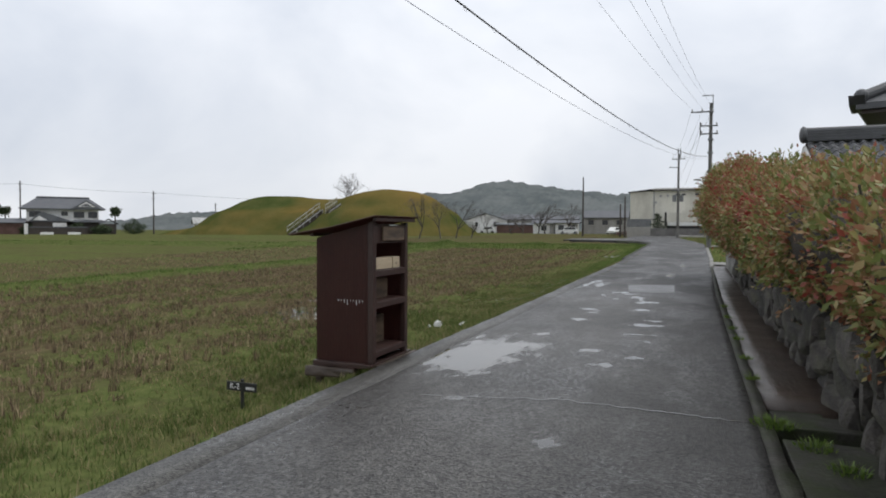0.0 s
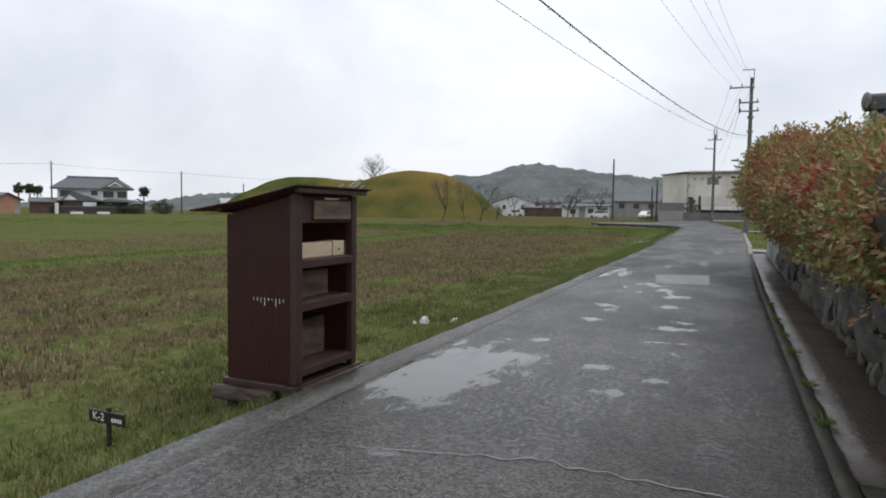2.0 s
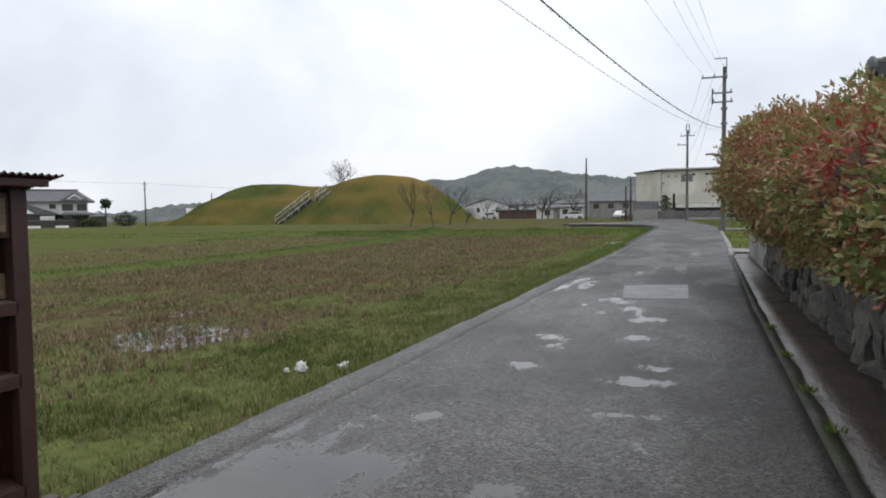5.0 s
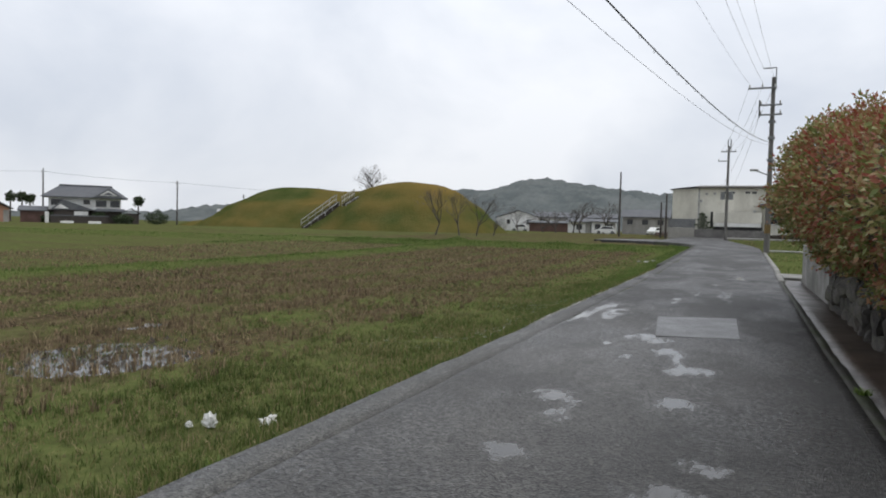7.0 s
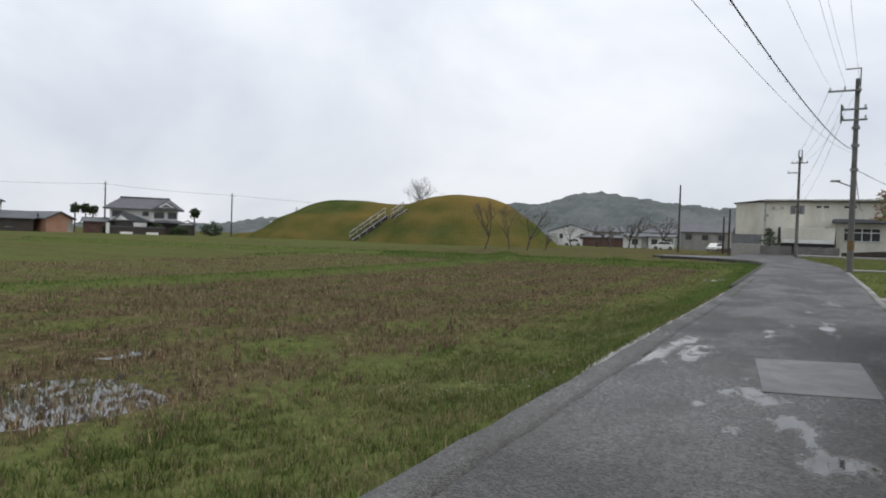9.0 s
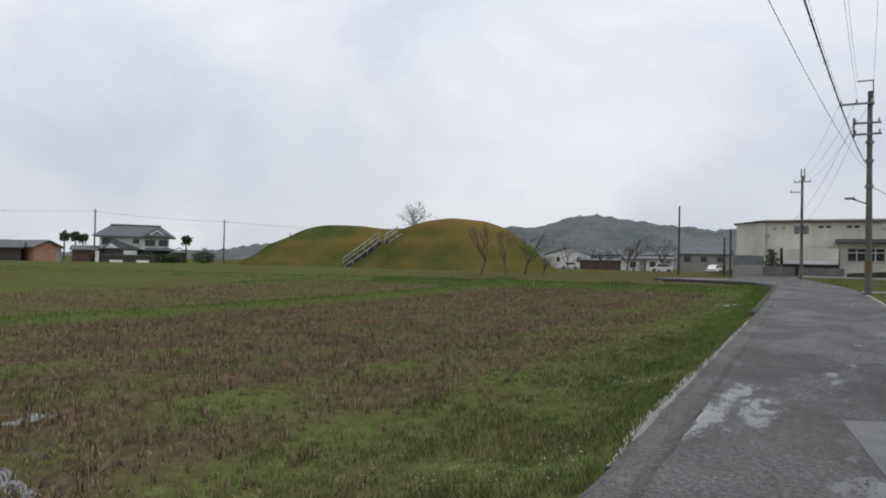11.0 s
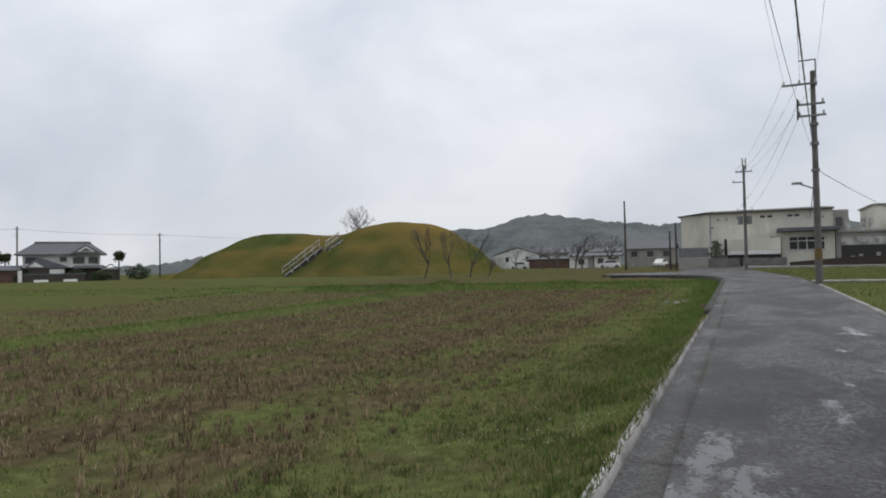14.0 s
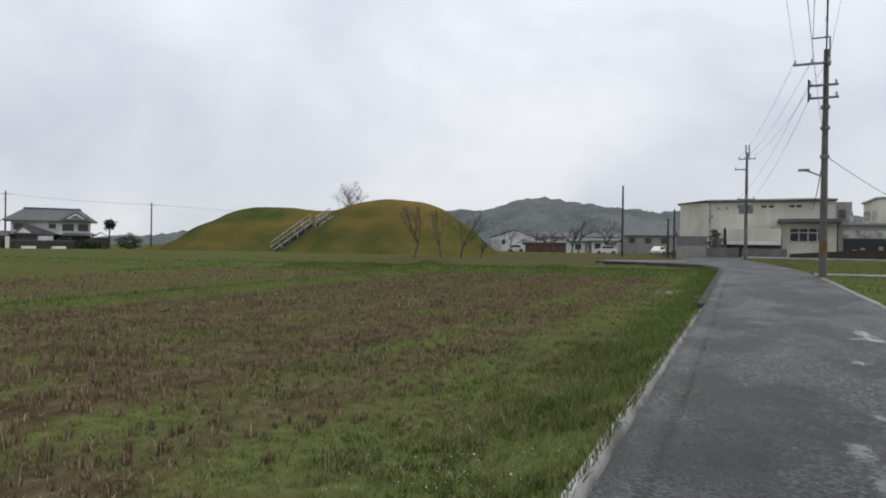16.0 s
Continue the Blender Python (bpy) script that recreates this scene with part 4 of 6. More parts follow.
    part("beam", box(BM(), x0 - 0.05, x1 - 0.17, y1 - 0.08, y1 + 0.02, 0.135, 0.232, 0.015), DARK_WOOD, e)
    part("cross_beam", box(BM(), x0 - 0.05, x0 + 0.05, y0 - 0.02, y1 - 0.06, 0.13, 0.233, 0.015), DARK_WOOD, e)
    for x, y in ((x0 + 0.02, y0 + 0.03), (x0 + 0.02, y1 - 0.04)):
        part("leg", box(BM(), x - 0.035, x + 0.035, y - 0.03, y + 0.03, -0.25, 0.134, 0.01), DARK_WOOD, e)


def text_mesh(name, body, size, m, material, parent):
    """Flat lettering in the built-in font, turned into a mesh."""
    cu = bpy.data.curves.new(name, "FONT")
    cu.body, cu.size, cu.extrude, cu.align_x, cu.align_y = body, size, 0.0015, "LEFT", "CENTER"
    tmp = new(name, cu)
    tmp.matrix_world = m
    dg = bpy.context.evaluated_depsgraph_get()
    dg.update()
    me = bpy.data.meshes.new_from_object(tmp.evaluated_get(dg))
    me.transform(m)
    bpy.data.objects.remove(tmp)
    me.materials.clear()
    me.materials.append(material)
    ob = new(name, me)
    ob.parent = parent
    ob.location = -BASE[parent]
    BASE[ob] = Vector((0, 0, 0))
    return ob


def field_sign():
    x, y, z = -3.75, 4.79, -0.005
    e = thing("marker_sign", (x, y, z), "small black marker sign lettered K-2 in white", "sign")
    part("stake", box(BM(), x - 0.014, x + 0.014, y - 0.01, y + 0.01, z - 0.1, z + 0.25, 0.003), BLACK_PAINT, e)
    part("board", box(BM(), x - 0.155, x + 0.165, y - 0.024, y - 0.011, z + 0.145, z + 0.225, 0.003), BLACK_PAINT, e)
    text_mesh("lettering", "K-2", 0.072, pose(x - 0.118, y - 0.026, z + 0.186, 90, 0, 0), WHITE_PAINT, e)
    for k in range(4):
        part("small_print", box(BM(), x + 0.055 + 0.024 * k, x + 0.071 + 0.024 * k, y - 0.0265, y - 0.0245, z + 0.165, z + 0.190), WHITE_PAINT, e)


stand()
field_sign()


# ---- hedge, ditch and wall ----
def hedge_section(y):
    """Left bulge and height of the hedge at a station along the lane."""
    top = float(np.interp(y, [0, 3, 8, 12, 17, 19.3, 20.6, 21.4], [1.62, 1.78, 2.14, 2.55, 3.10, 3.36, 3.0, 2.1]))
    left = float(np.interp(y, [3, 8, 10, 14, 17, 19.8, 20.8, 21.5], [0.92, 0.76, 0.70, 0.50, 0.27, 0.12, 0.35, 0.9]))
    return left, top


def hedge_profile(y):
    left, top = hedge_section(y)
    zb = float(road_z(y)) + 0.58 + 0.13 * float(smoothstep(15, 20, np.array(y)))
    h = top - zb
    return [(1.40, zb - 0.02), (1.20, zb + 0.08), (1.15 * 0.6 + left * 0.4, zb + 0.22 * h), (left + 0.05, zb + 0.42 * h), (left, zb + 0.55 * h), (left + 0.08, zb + 0.74 * h),
            (left + 0.26, zb + 0.875 * h), (left + 0.52, zb + 0.96 * h), (left + 0.80, top), (left + 1.2, top - 0.05), (left + 1.6, zb + 0.80 * h), (2.4, zb)]


def hedge():
    e = thing("hedge", (1.9, 11, 0.6), "tall overhanging photinia hedge with green and red leaves", "hedge")
    ys = np.arange(-3.6, 21.6, 0.4)
    P = np.array([[(x, y, z) for x, z in hedge_profile(y)] for y in ys])
    c = np.array([2.1, 0, 0])
    # Shrunken core whose dark colour stands in for shade between the leaves.
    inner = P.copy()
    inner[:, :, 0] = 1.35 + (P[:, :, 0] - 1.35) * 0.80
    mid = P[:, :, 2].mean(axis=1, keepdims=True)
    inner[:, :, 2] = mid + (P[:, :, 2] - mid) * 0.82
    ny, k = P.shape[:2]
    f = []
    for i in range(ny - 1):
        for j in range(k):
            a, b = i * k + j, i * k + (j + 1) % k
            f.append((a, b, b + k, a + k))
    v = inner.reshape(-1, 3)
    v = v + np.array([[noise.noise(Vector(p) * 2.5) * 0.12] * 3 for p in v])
    raw("inner_growth", v, f, EARTH, e, "dark shell inside the hedge, coloured to stand in for its inner shade", smooth=True)
    rng = np.random.default_rng(5)
    # cumulative areas of the skin, for an even scatter
    A, B, C = P[:-1, :-1].reshape(-1, 3), P[:-1, 1:].reshape(-1, 3), P[1:, :-1].reshape(-1, 3)
    area = np.linalg.norm(np.cross(B - A, C - A), axis=1)
    nrm = np.cross(B - A, C - A)
    nrm /= np.linalg.norm(nrm, axis=1, keepdims=True) + 1e-9
    N = 105000
    pick = rng.choice(len(area), N, p=area / area.sum())
    u, w = rng.random(N), rng.random(N)
    p = A[pick] + (B - A)[pick] * u[:, None] + (C - A)[pick] * w[:, None]
    n = nrm[pick]
    n = np.where((n[:, :1] * (p[:, :1] - 1.35) + n[:, 2:] * (p[:, 2:] - 1.7)) < 0, -n, n)
    # clumped outline
    cl = np.array([1.25 * noise.noise(Vector((a * 1.9, b * 1.9, c2 * 1.9))) + 0.6 * noise.noise(Vector((a * 5, b * 5, c2 * 5))) for a, b, c2 in p])
    p = p + n * (cl[:, None] * 0.31 + rng.normal(0, 0.06, (N, 1)) + (rng.random((N, 1)) < 0.04) * rng.uniform(0, 0.11, (N, 1)) - 0.03)
    # leaves: folded diamonds that droop outwards
    d = n * 0.75 + rng.normal(0, 0.6, (N, 3)) + np.array([0, 0, 0.15])
    d /= np.linalg.norm(d, axis=1, keepdims=True)
    side = np.cross(d, rng.normal(0, 1, (N, 3)))
    side /= np.linalg.norm(side, axis=1, keepdims=True) + 1e-9
    up = np.cross(side, d)
    L = rng.uniform(0.038, 0.095, (N, 1))
    W = L * 0.25
    q = [p, p + d * L * 0.45 + side * W + up * L * 0.06, p + d * L - up * L * 0.10, p + d * L * 0.45 - side * W + up * L * 0.06, p + d * L * 0.5]
    V = np.stack(q, 1).reshape(-1, 3)
    o = (np.arange(N) * 5)[:, None]
    F = np.concatenate([o + np.array([[0, 1, 4]]), o + np.array([[1, 2, 4]]), o + np.array([[2, 3, 4]]), o + np.array([[3, 0, 4]])])
    tagged(raw("leaves", V, F, HEDGE_LEAF, e, "glossy leaves, green below and red at the tips"), kind="stuff")
    bm = BM()
    rnd = random.Random(8)
    for i in range(70):
        y = rnd.uniform(3, 21)
        left, top = hedge_section(y)
        zb = float(road_z(y)) + 0.6
        rod(bm, (rnd.uniform(1.2, 1.5), y, zb - 0.1), (rnd.uniform(0.8, 1.3), y + rnd.uniform(-.5, .5), zb + rnd.uniform(.5, 1.1)), 0.018, 0.008, 5)
    tagged(part("stems", bm, BARK, e), kind="stuff")


def ditch_and_wall():
    ribbon("ditch", [lambda y: road_right(y) + 0.07, 0.7, 0.9, 1.14], stations(5.52, 26, 0.5), -0.016, 0.3, WET_SILT, "shallow ditch floor of wet brown silt", "ditch")
    bm = BM()
    prism(bm, [(19.8, 0.0), (25.3, 0.0), (25.3, float(road_z(25.3)) + 0.95), (22, float(road_z(22)) + 0.80), (19.8, float(road_z(19.8)) + 0.66)], "x", 1.05, 1.22)
    setting("wall_concrete", bm, CONCRETE, "low plain concrete retaining wall at the end of the hedge", "wall")
    bm = BM()
    prism(bm, [(-4, -0.2), (19.8, -0.2), (19.8, 0.90), (15, 0.84), (-4, 0.84)], "x", 1.13, 1.28)
    w = setting("wall_stone", bm, EARTH, "rough dry-stone retaining wall of dark boulders below the hedge", "wall")
    rnd = random.Random(11)
    protos = []
    for k in range(7):
        b = BM()
        bmesh.ops.create_icosphere(b, subdivisions=2, radius=0.5)
        for v in b.verts:
            v.co = Vector([math.copysign(abs(c / 0.5) ** 0.6 * 0.5, c) for c in v.co])
            v.co *= 1 + 0.30 * noise.noise(v.co * 2.3 + Vector((k * 7, 0, 0)))
            v.co.x *= 0.55
        me = bpy.data.meshes.new("stone")
        b.to_mesh(me)
        b.free()
        me.materials.append(STONE)
        protos.append(me)
    for row in range(3):
        y = 3.5 + rnd.random() * 0.3
        while y < 19.4:
            wd = rnd.uniform(0.28, 0.58)
            h = rnd.uniform(0.26, 0.38)
            ob = new("stone", rnd.choice(protos))
            ob.parent = w
            ob.location = (1.09 + rnd.uniform(-0.03, 0.05), y + wd / 2, float(road_z(y)) - 0.02 + row * 0.235 + rnd.uniform(-0.02, 0.03))
            ob.rotation_euler = (rnd.uniform(-0.4, 0.4), rnd.uniform(-.2, .2), rnd.uniform(-0.3, 0.3))
            ob.scale = (0.34, wd * 1.12, h * 0.95)
            y += wd
    ribbon("ditch_2", [lambda y: road_right(y) + 0.06, lambda y: road_right(y) + 0.12 + 0.23 * (y - 13.4) / 6, lambda y: road_right(y) + 0.14 + 0.47 * (y - 13.4) / 12.6],
           stations(13.4, 26.0, 0.4), -0.025, 0.1, WET_CONCRETE, "wet pale concrete floor of the ditch", "ditch", 0.03, 9)
    # slabs over the near end of the ditch with dark slots between them
    for y0, y1, z in ((3.3, 4.68, 0.262), (5.0, 5.37, 0.25)):
        tagged(part("ditch_slab", box(BM(), ROAD_R + 0.085, 1.08, y0, y1, z - 0.16, z, 0.012), MOSSY), "wet dark concrete slab bridging the ditch", "slab", "ditch slabs")
    tagged(part("ditch_slab", box(BM(), ROAD_R + 0.085, 0.90, 5.39, 5.54, 0.08, 0.235, 0.012), MOSSY), "narrow wet concrete slab beside a drain slot", "slab", "ditch slabs")
    tagged(part("ditch_slab", box(BM(), 0.69, 1.35, 26.1, 28.0, 0.12, 0.33, 0.012), CONCRETE), "concrete slab over the far end of the ditch", "slab", "ditch slabs")



hedge()
ditch_and_wall()


# ---- poles and wires ----
def pole(name, at, height, r, label, arms=(), material=None):
    """A utility pole; arms: (height, reach to -x, reach to +x, is paired with insulators)."""
    x, y, z = at
    e = thing(name, at, label, "utility pole", "utility poles")
    part("shaft", rod(BM(), (x, y, z - 0.5), (x, y, z + height), r, r * 0.62, 14), material or POLE_CONCRETE, e)
    for h, a, b, ins in arms:
        part("crossarm", box(BM(), x - a, x + b, y - r - 0.09, y - r - 0.01, z + h - 0.04, z + h + 0.04, 0.008), STEEL, e)
        for k in range(ins):
            px = x - a + 0.08 + (a + b - 0.16) * k / max(1, ins - 1)
            bm = BM()
            rod(bm, (px, y - r - 0.05, z + h + 0.04), (px, y - r - 0.05, z + h + 0.13), 0.045, 0.03, 8)
            rod(bm, (px, y - r - 0.05, z + h + 0.13), (px, y - r - 0.05, z + h + 0.2), 0.05, 0.02, 8)
            part("insulator", bm, PALE_CONCRETE, e)
    return e


def wire(pts, r, label="black overhead power cable strung between poles", sag=0.0, group="overhead cables"):
    """An overhead cable hung in a shallow curve between its ends."""
    a, b = Vector(pts[0]), Vector(pts[-1])
    cu = bpy.data.curves.new("cable", "CURVE")
    cu.dimensions, cu.bevel_depth, cu.bevel_resolution = "3D", r, 1
    sp = cu.splines.new("POLY")
    k = 36
    sp.points.add(k)
    for i in range(k + 1):
        s = i / k
        p = a.lerp(b, s)
        p.z -= sag * 4 * s * (1 - s)
        sp.points[i].co = (*p, 1)
    cu.materials.append(RUBBER)
    return tagged(new("cable", cu), label, "cable", group)


P1 = (0.80, 43.0, float(road_z(43)) - 0.02)
P2 = (-1.68, 72.6, float(road_z(72.6)))
p1 = pole("utility_pole", P1, 8.75, 0.145, "tall concrete utility pole with three crossarms beside the lane", ((8.2, 1.15, 0.15, 3), (7.35, 0.62, 0.40, 2), (6.87, 0.62, 0.42, 2)))
bm = BM()
rod(bm, (0.90, 42.85, 8.6), (0.90, 42.85, 9.72), 0.03, n=6)
rod(bm, (0.92, 42.85, 9.70), (0.30, 42.85, 9.70), 0.03, n=6)
part("ground_wire_bracket", bm, STEEL, p1, "steel bracket on the pole's top")
part("spacer", box(BM(), 0.17, 0.23, 42.72, 42.80, 7.25, 8.1, 0.005), RUBBER, p1)
part("warning_band", rod(BM(), (0.80, 43, 1.5), (0.80, 43, 1.95), 0.150, 0.147, 14), YELLOW, p1, "yellow and black warning band")
bm = BM()
rod(bm, (0.72, 42.9, 4.4), (0.15, 42.7, 4.62), 0.03, n=6)
part("lamp_arm", bm, STEEL, p1)
part("street_lamp", box(BM(), -0.12, 0.28, 42.6, 42.72, 4.58, 4.68, 0.03), PALE_CONCRETE, p1)
for y0, y1, h in ((42.85, 43.1, 7.0), (42.85, 43.0, 6.2), (42.85, 43.0, 5.1)):
    part("clamp", rod(BM(), (0.80, 43, h), (0.80, 43, h + 0.12), 0.165, 0.165, 12), STEEL, p1)
p2 = pole("utility_pole", P2, 8.7, 0.15, "grey utility pole with small crossarms before the factory", ((8.15, 0.65, 0.65, 4), (7.3, 0.9, 0.1, 2), (4.9, 0.65, 0.65, 3)))
part("pole_top", rod(BM(), (P2[0] - 0.08, P2[1], P2[2] + 8.6), (P2[0] - 0.08, P2[1], P2[2] + 9.3), 0.05, n=8), STEEL, p2)
part("pole_top", rod(BM(), (P2[0] + 0.16, P2[1], P2[2] + 8.3), (P2[0] + 0.16, P2[1], P2[2] + 9.3), 0.05, n=8), STEEL, p2)
for dx in (-0.36, 0.33):
    part("transformer", rod(BM(), (P2[0] + dx, P2[1] - 0.1, P2[2] + 3.75), (P2[0] + dx, P2[1] - 0.1, P2[2] + 4.45), 0.2, n=12), STEEL, p2)
for x, y, zt in ((-13.9, 88, 8.45), (-8.5, 88, 5.8), (-9.5, 92, 5.0)):
    zb = gz(x, y)
    pole("utility_pole", (x, y, zb), zt - zb, 0.14, "plain dark post with no crossarms", (), DARK_TIMBER)
for x, y, zt in ((-116.5, 85.3, 9.9), (-104.0, 104.7, 9.0), (-118, 140, 8)):
    zb = gz(x, y)
    pole("utility_pole", (x, y, zb), zt - zb, 0.16, "far utility pole beyond the fields", ((zt - zb - 0.6, 0.3, 1.0, 2), (zt - zb - 1.6, 0.2, 0.6, 2)), DARK_TIMBER)


def hung(a, b, y_lo, z_lo, c):
    """A cable in plan from a to b with its own parabola in y."""
    cu = bpy.data.curves.new("cable", "CURVE")
    cu.dimensions, cu.bevel_depth, cu.bevel_resolution = "3D", 0.02, 1
    sp = cu.splines.new("POLY")
    k = 50
    sp.points.add(k)
    for i in range(k + 1):
        x, y = a[0] + (b[0] - a[0]) * i / k, a[1] + (b[1] - a[1]) * i / k
        sp.points[i].co = (x, y, z_lo + c * (y - y_lo) ** 2, 1)
    cu.materials.append(RUBBER)
    return cu


tele = tagged(new("cable", hung((0.76, 42.92), (-5.36, -18.8), 12, 4.33, 0.0018)), "thick black telephone cable slung over the lane's edge", "cable", "overhead cables")
tele.data.bevel_depth = 0.011
tagged(new("cable", hung((0.76, 42.92), (-5.98, -18.8), 12, 4.19, 0.0018)), "thin black telephone cable slung over the lane's edge", "cable", "overhead cables").data.bevel_depth = 0.004
BASE[tele] = Vector((0, 0, 0))
for k in range(44):
    y = 42.0 - k * 0.95
    bm = BM()
    x, z = 0.76 + 0.0992 * (y - 42.92), 4.33 + 0.0018 * (y - 12) ** 2
    for i in range(8):
        a, b = 2 * math.pi * i / 8, 2 * math.pi * (i + 1) / 8
        rod(bm, (x + 0.022 * math.cos(a), y + 0.05 * i / 8, z - 0.012 + 0.028 * math.sin(a)), (x + 0.022 * math.cos(b), y + 0.05 * (i + 1) / 8, z - 0.012 + 0.028 * math.sin(b)), 0.0025, n=4)
    part("cable_hanger", bm, RUBBER, tele)
B1 = (-4.75, -19.0, gz(-4.75, -19))
pole("utility_pole", B1, 9.3, 0.17, "concrete utility pole standing at the field's edge", ((8.6, 1.15, 1.15, 3), (7.4, 0.7, 0.7, 2), (5.95, 1.5, 0.3, 2)))
for a, b, sag in (((-0.28, 42.8, 8.95), (-5.8, -19.1, 8.8), 1.3), ((0.32, 42.8, 8.95), (-4.75, -19.1, 8.8), 1.3), ((0.88, 42.8, 8.95), (-3.7, -19.1, 8.8), 1.3), ((0.32, 42.85, 9.7), (-4.7, -19.1, 9.2), 1.2)):
    wire((a, b), 0.0045, "thin power line strung from pole to pole", sag=sag)
for a, b in (((-0.28, 42.8, 8.9), (P2[0] - 0.55, 72.4, 9.15)), ((0.32, 42.8, 8.9), (P2[0], 72.4, 9.15)), ((0.88, 42.8, 8.9), (P2[0] + 0.55, 72.4, 9.15)), ((0.20, 42.8, 7.9), (P2[0] - 0.5, 72.4, 5.8)), ((0.20, 42.8, 7.3), (P2[0] + 0.4, 72.4, 5.8))):
    wire((a, b), 0.0065, sag=0.5)
wire(((0.8, 42.9, 5.6), (4.4, 91.6, 6.2)), 0.02, sag=1.2)
wire(((0.8, 42.9, 5.2), (16.0, 88, 4.8)), 0.012, sag=0.7)
wire(((-116.5, 85.2, 9.4), (-104.0, 104.6, 8.6)), 0.02, sag=0.3)
wire(((-116.5, 85.2, 9.4), (-150, 60, 9.6)), 0.02, sag=0.5)
wire(((-104, 104.6, 8.6), (-70, 150, 8.0)), 0.02, sag=0.6)


# ---- buildings ----
def gable_roof(x0, x1, y0, y1, ze, zr, axis, over, thick=0.14):
    """A pitched roof as a thin shell, its ridge along an axis."""
    bm = BM()
    if axis == "x":
        c = (y0 + y1) / 2
        o = [(y0 - over, ze), (c, zr), (y1 + over, ze), (y1 + over, ze - thick), (c, zr - thick), (y0 - over, ze - thick)]
        return prism(bm, o, "x", x0 - over, x1 + over)
    c = (x0 + x1) / 2
    o = [(x0 - over, ze), (c, zr), (x1 + over, ze), (x1 + over, ze - thick), (c, zr - thick), (x0 - over, ze - thick)]
    return prism(bm, o, "y", y0 - over, y1 + over)


def hip_roof(x0, x1, y0, y1, ze, zr, over, inset, axis="x", thick=0.16):
    bm = BM()
    a, b, c, d = x0 - over, x1 + over, y0 - over, y1 + over
    lo = [bm.verts.new(p) for p in ((a, c, ze), (b, c, ze), (b, d, ze), (a, d, ze))]
    un = [bm.verts.new(p) for p in ((a, c, ze - thick), (b, c, ze - thick), (b, d, ze - thick), (a, d, ze - thick))]
    if axis == "x":
        r0, r1 = bm.verts.new((a + inset, (c + d) / 2, zr)), bm.verts.new((b - inset, (c + d) / 2, zr))
        fs = [(lo[0], lo[1], r1, r0), (lo[1], lo[2], r1), (lo[2], lo[3], r0, r1), (lo[3], lo[0], r0)]
    else:
        r0, r1 = bm.verts.new(((a + b) / 2, c + inset, zr)), bm.verts.new(((a + b) / 2, d - inset, zr))
        fs = [(lo[1], lo[2], r1, r0), (lo[0], lo[1], r0), (lo[3], lo[0], r0, r1), (lo[2], lo[3], r1)]
    for f in fs:
        bm.faces.new(f)
    for i in range(4):
        j = (i + 1) % 4
        bm.faces.new((lo[i], un[i], un[j], lo[j]))
    bm.faces.new(un[::-1])
    bmesh.ops.recalc_face_normals(bm, faces=bm.faces[:])
    return bm


def turned(e, deg):
    e.rotation_euler = (0, 0, radians(deg))
    return e


def window(e, x0, x1, y, z0, z1, panes=2, proud=0.05, frame_mat=None):
    """A window on a wall that faces -y: dark panes in a frame with a sill."""
    fr = box(BM(), x0, x1, y - proud, y + 0.06, z0, z1)
    w = part("window", fr, frame_mat or DARK_TIMBER, e)
    k = (x1 - x0) / panes
    for i in range(panes):
        part("pane", box(BM(), x0 + k * i + 0.05, x0 + k * (i + 1) - 0.05, y - proud - 0.012, y - proud + 0.01, z0 + 0.06, z1 - 0.06), GLASS_DARK, w)
    part("sill", box(BM(), x0 - 0.06, x1 + 0.06, y - proud - 0.06, y - 0.01, z0 - 0.07, z0), PALE_CONCRETE, w)


def farmhouse():
    """Two-storeyed tiled house, built facing -y about its own base and then turned to face the lane."""
    e = thing("farmhouse", (0, 0, 0), "two-storey white plaster farmhouse with grey tiled hipped roofs", "house")
    part("wall", box(BM(), -5.6, 5.6, -3.2, 3.2, 0, 5.0), PLASTER, e)
    window(e, -5.2, -3.4, -3.2, 3.4, 4.5)
    part("lower_wall", box(BM(), -5.75, 5.75, -3.4, -3.27, 0, 2.6), DARK_TIMBER, e, "dark timber ground floor")
    part("roof", hip_roof(-5.6, 5.6, -3.2, 3.2, 5.05, 7.2, 1.1, 2.6), ROOF_FAR, e)
    part("ridge", box(BM(), -4.2, 4.2, -0.15, 0.15, 7.15, 7.45, 0.05), ROOF_FAR, e)
    bm = BM()
    prism(bm, [(1.2, 5.05), (3.6, 6.75), (6.0, 5.05)], "y", -4.4, 0)
    part("gable_roof", bm, ROOF_FAR, e)
    bm = BM()
    prism(bm, [(2.2, 5.42), (3.6, 6.4), (5.0, 5.42)], "y", -4.45, -4.36)
    part("gable_panel", bm, PLASTER, e, "white triangular gable")
    bm = BM()
    prism(bm, [(2.7, 5.5), (3.6, 6.12), (4.5, 5.5)], "y", -4.48, -4.43)
    part("gable_vent", bm, ROOF_FAR, e)
    window(e, 1.6, 3.3, -3.2, 3.3, 4.5)
    window(e, 3.9, 5.4, -3.2, 3.3, 4.5)
    window(e, -0.3, 0.7, -3.2, 3.7, 4.5)
    bm = BM()
    prism(bm, [(-5.2, 2.5), (-3.4, 4.3), (-2.9, 4.3), (1.6, 2.5)], "y", -6.2, -2.6)
    part("porch_roof", bm, ROOF_FAR, e, "grey tiled lower roof")
    bm = BM()
    prism(bm, [(-4.5, 2.75), (-3.6, 3.6), (-2.4, 2.75)], "y", -6.3, -6.19)
    part("porch_gable", bm, PLASTER, e, "white porch gable")
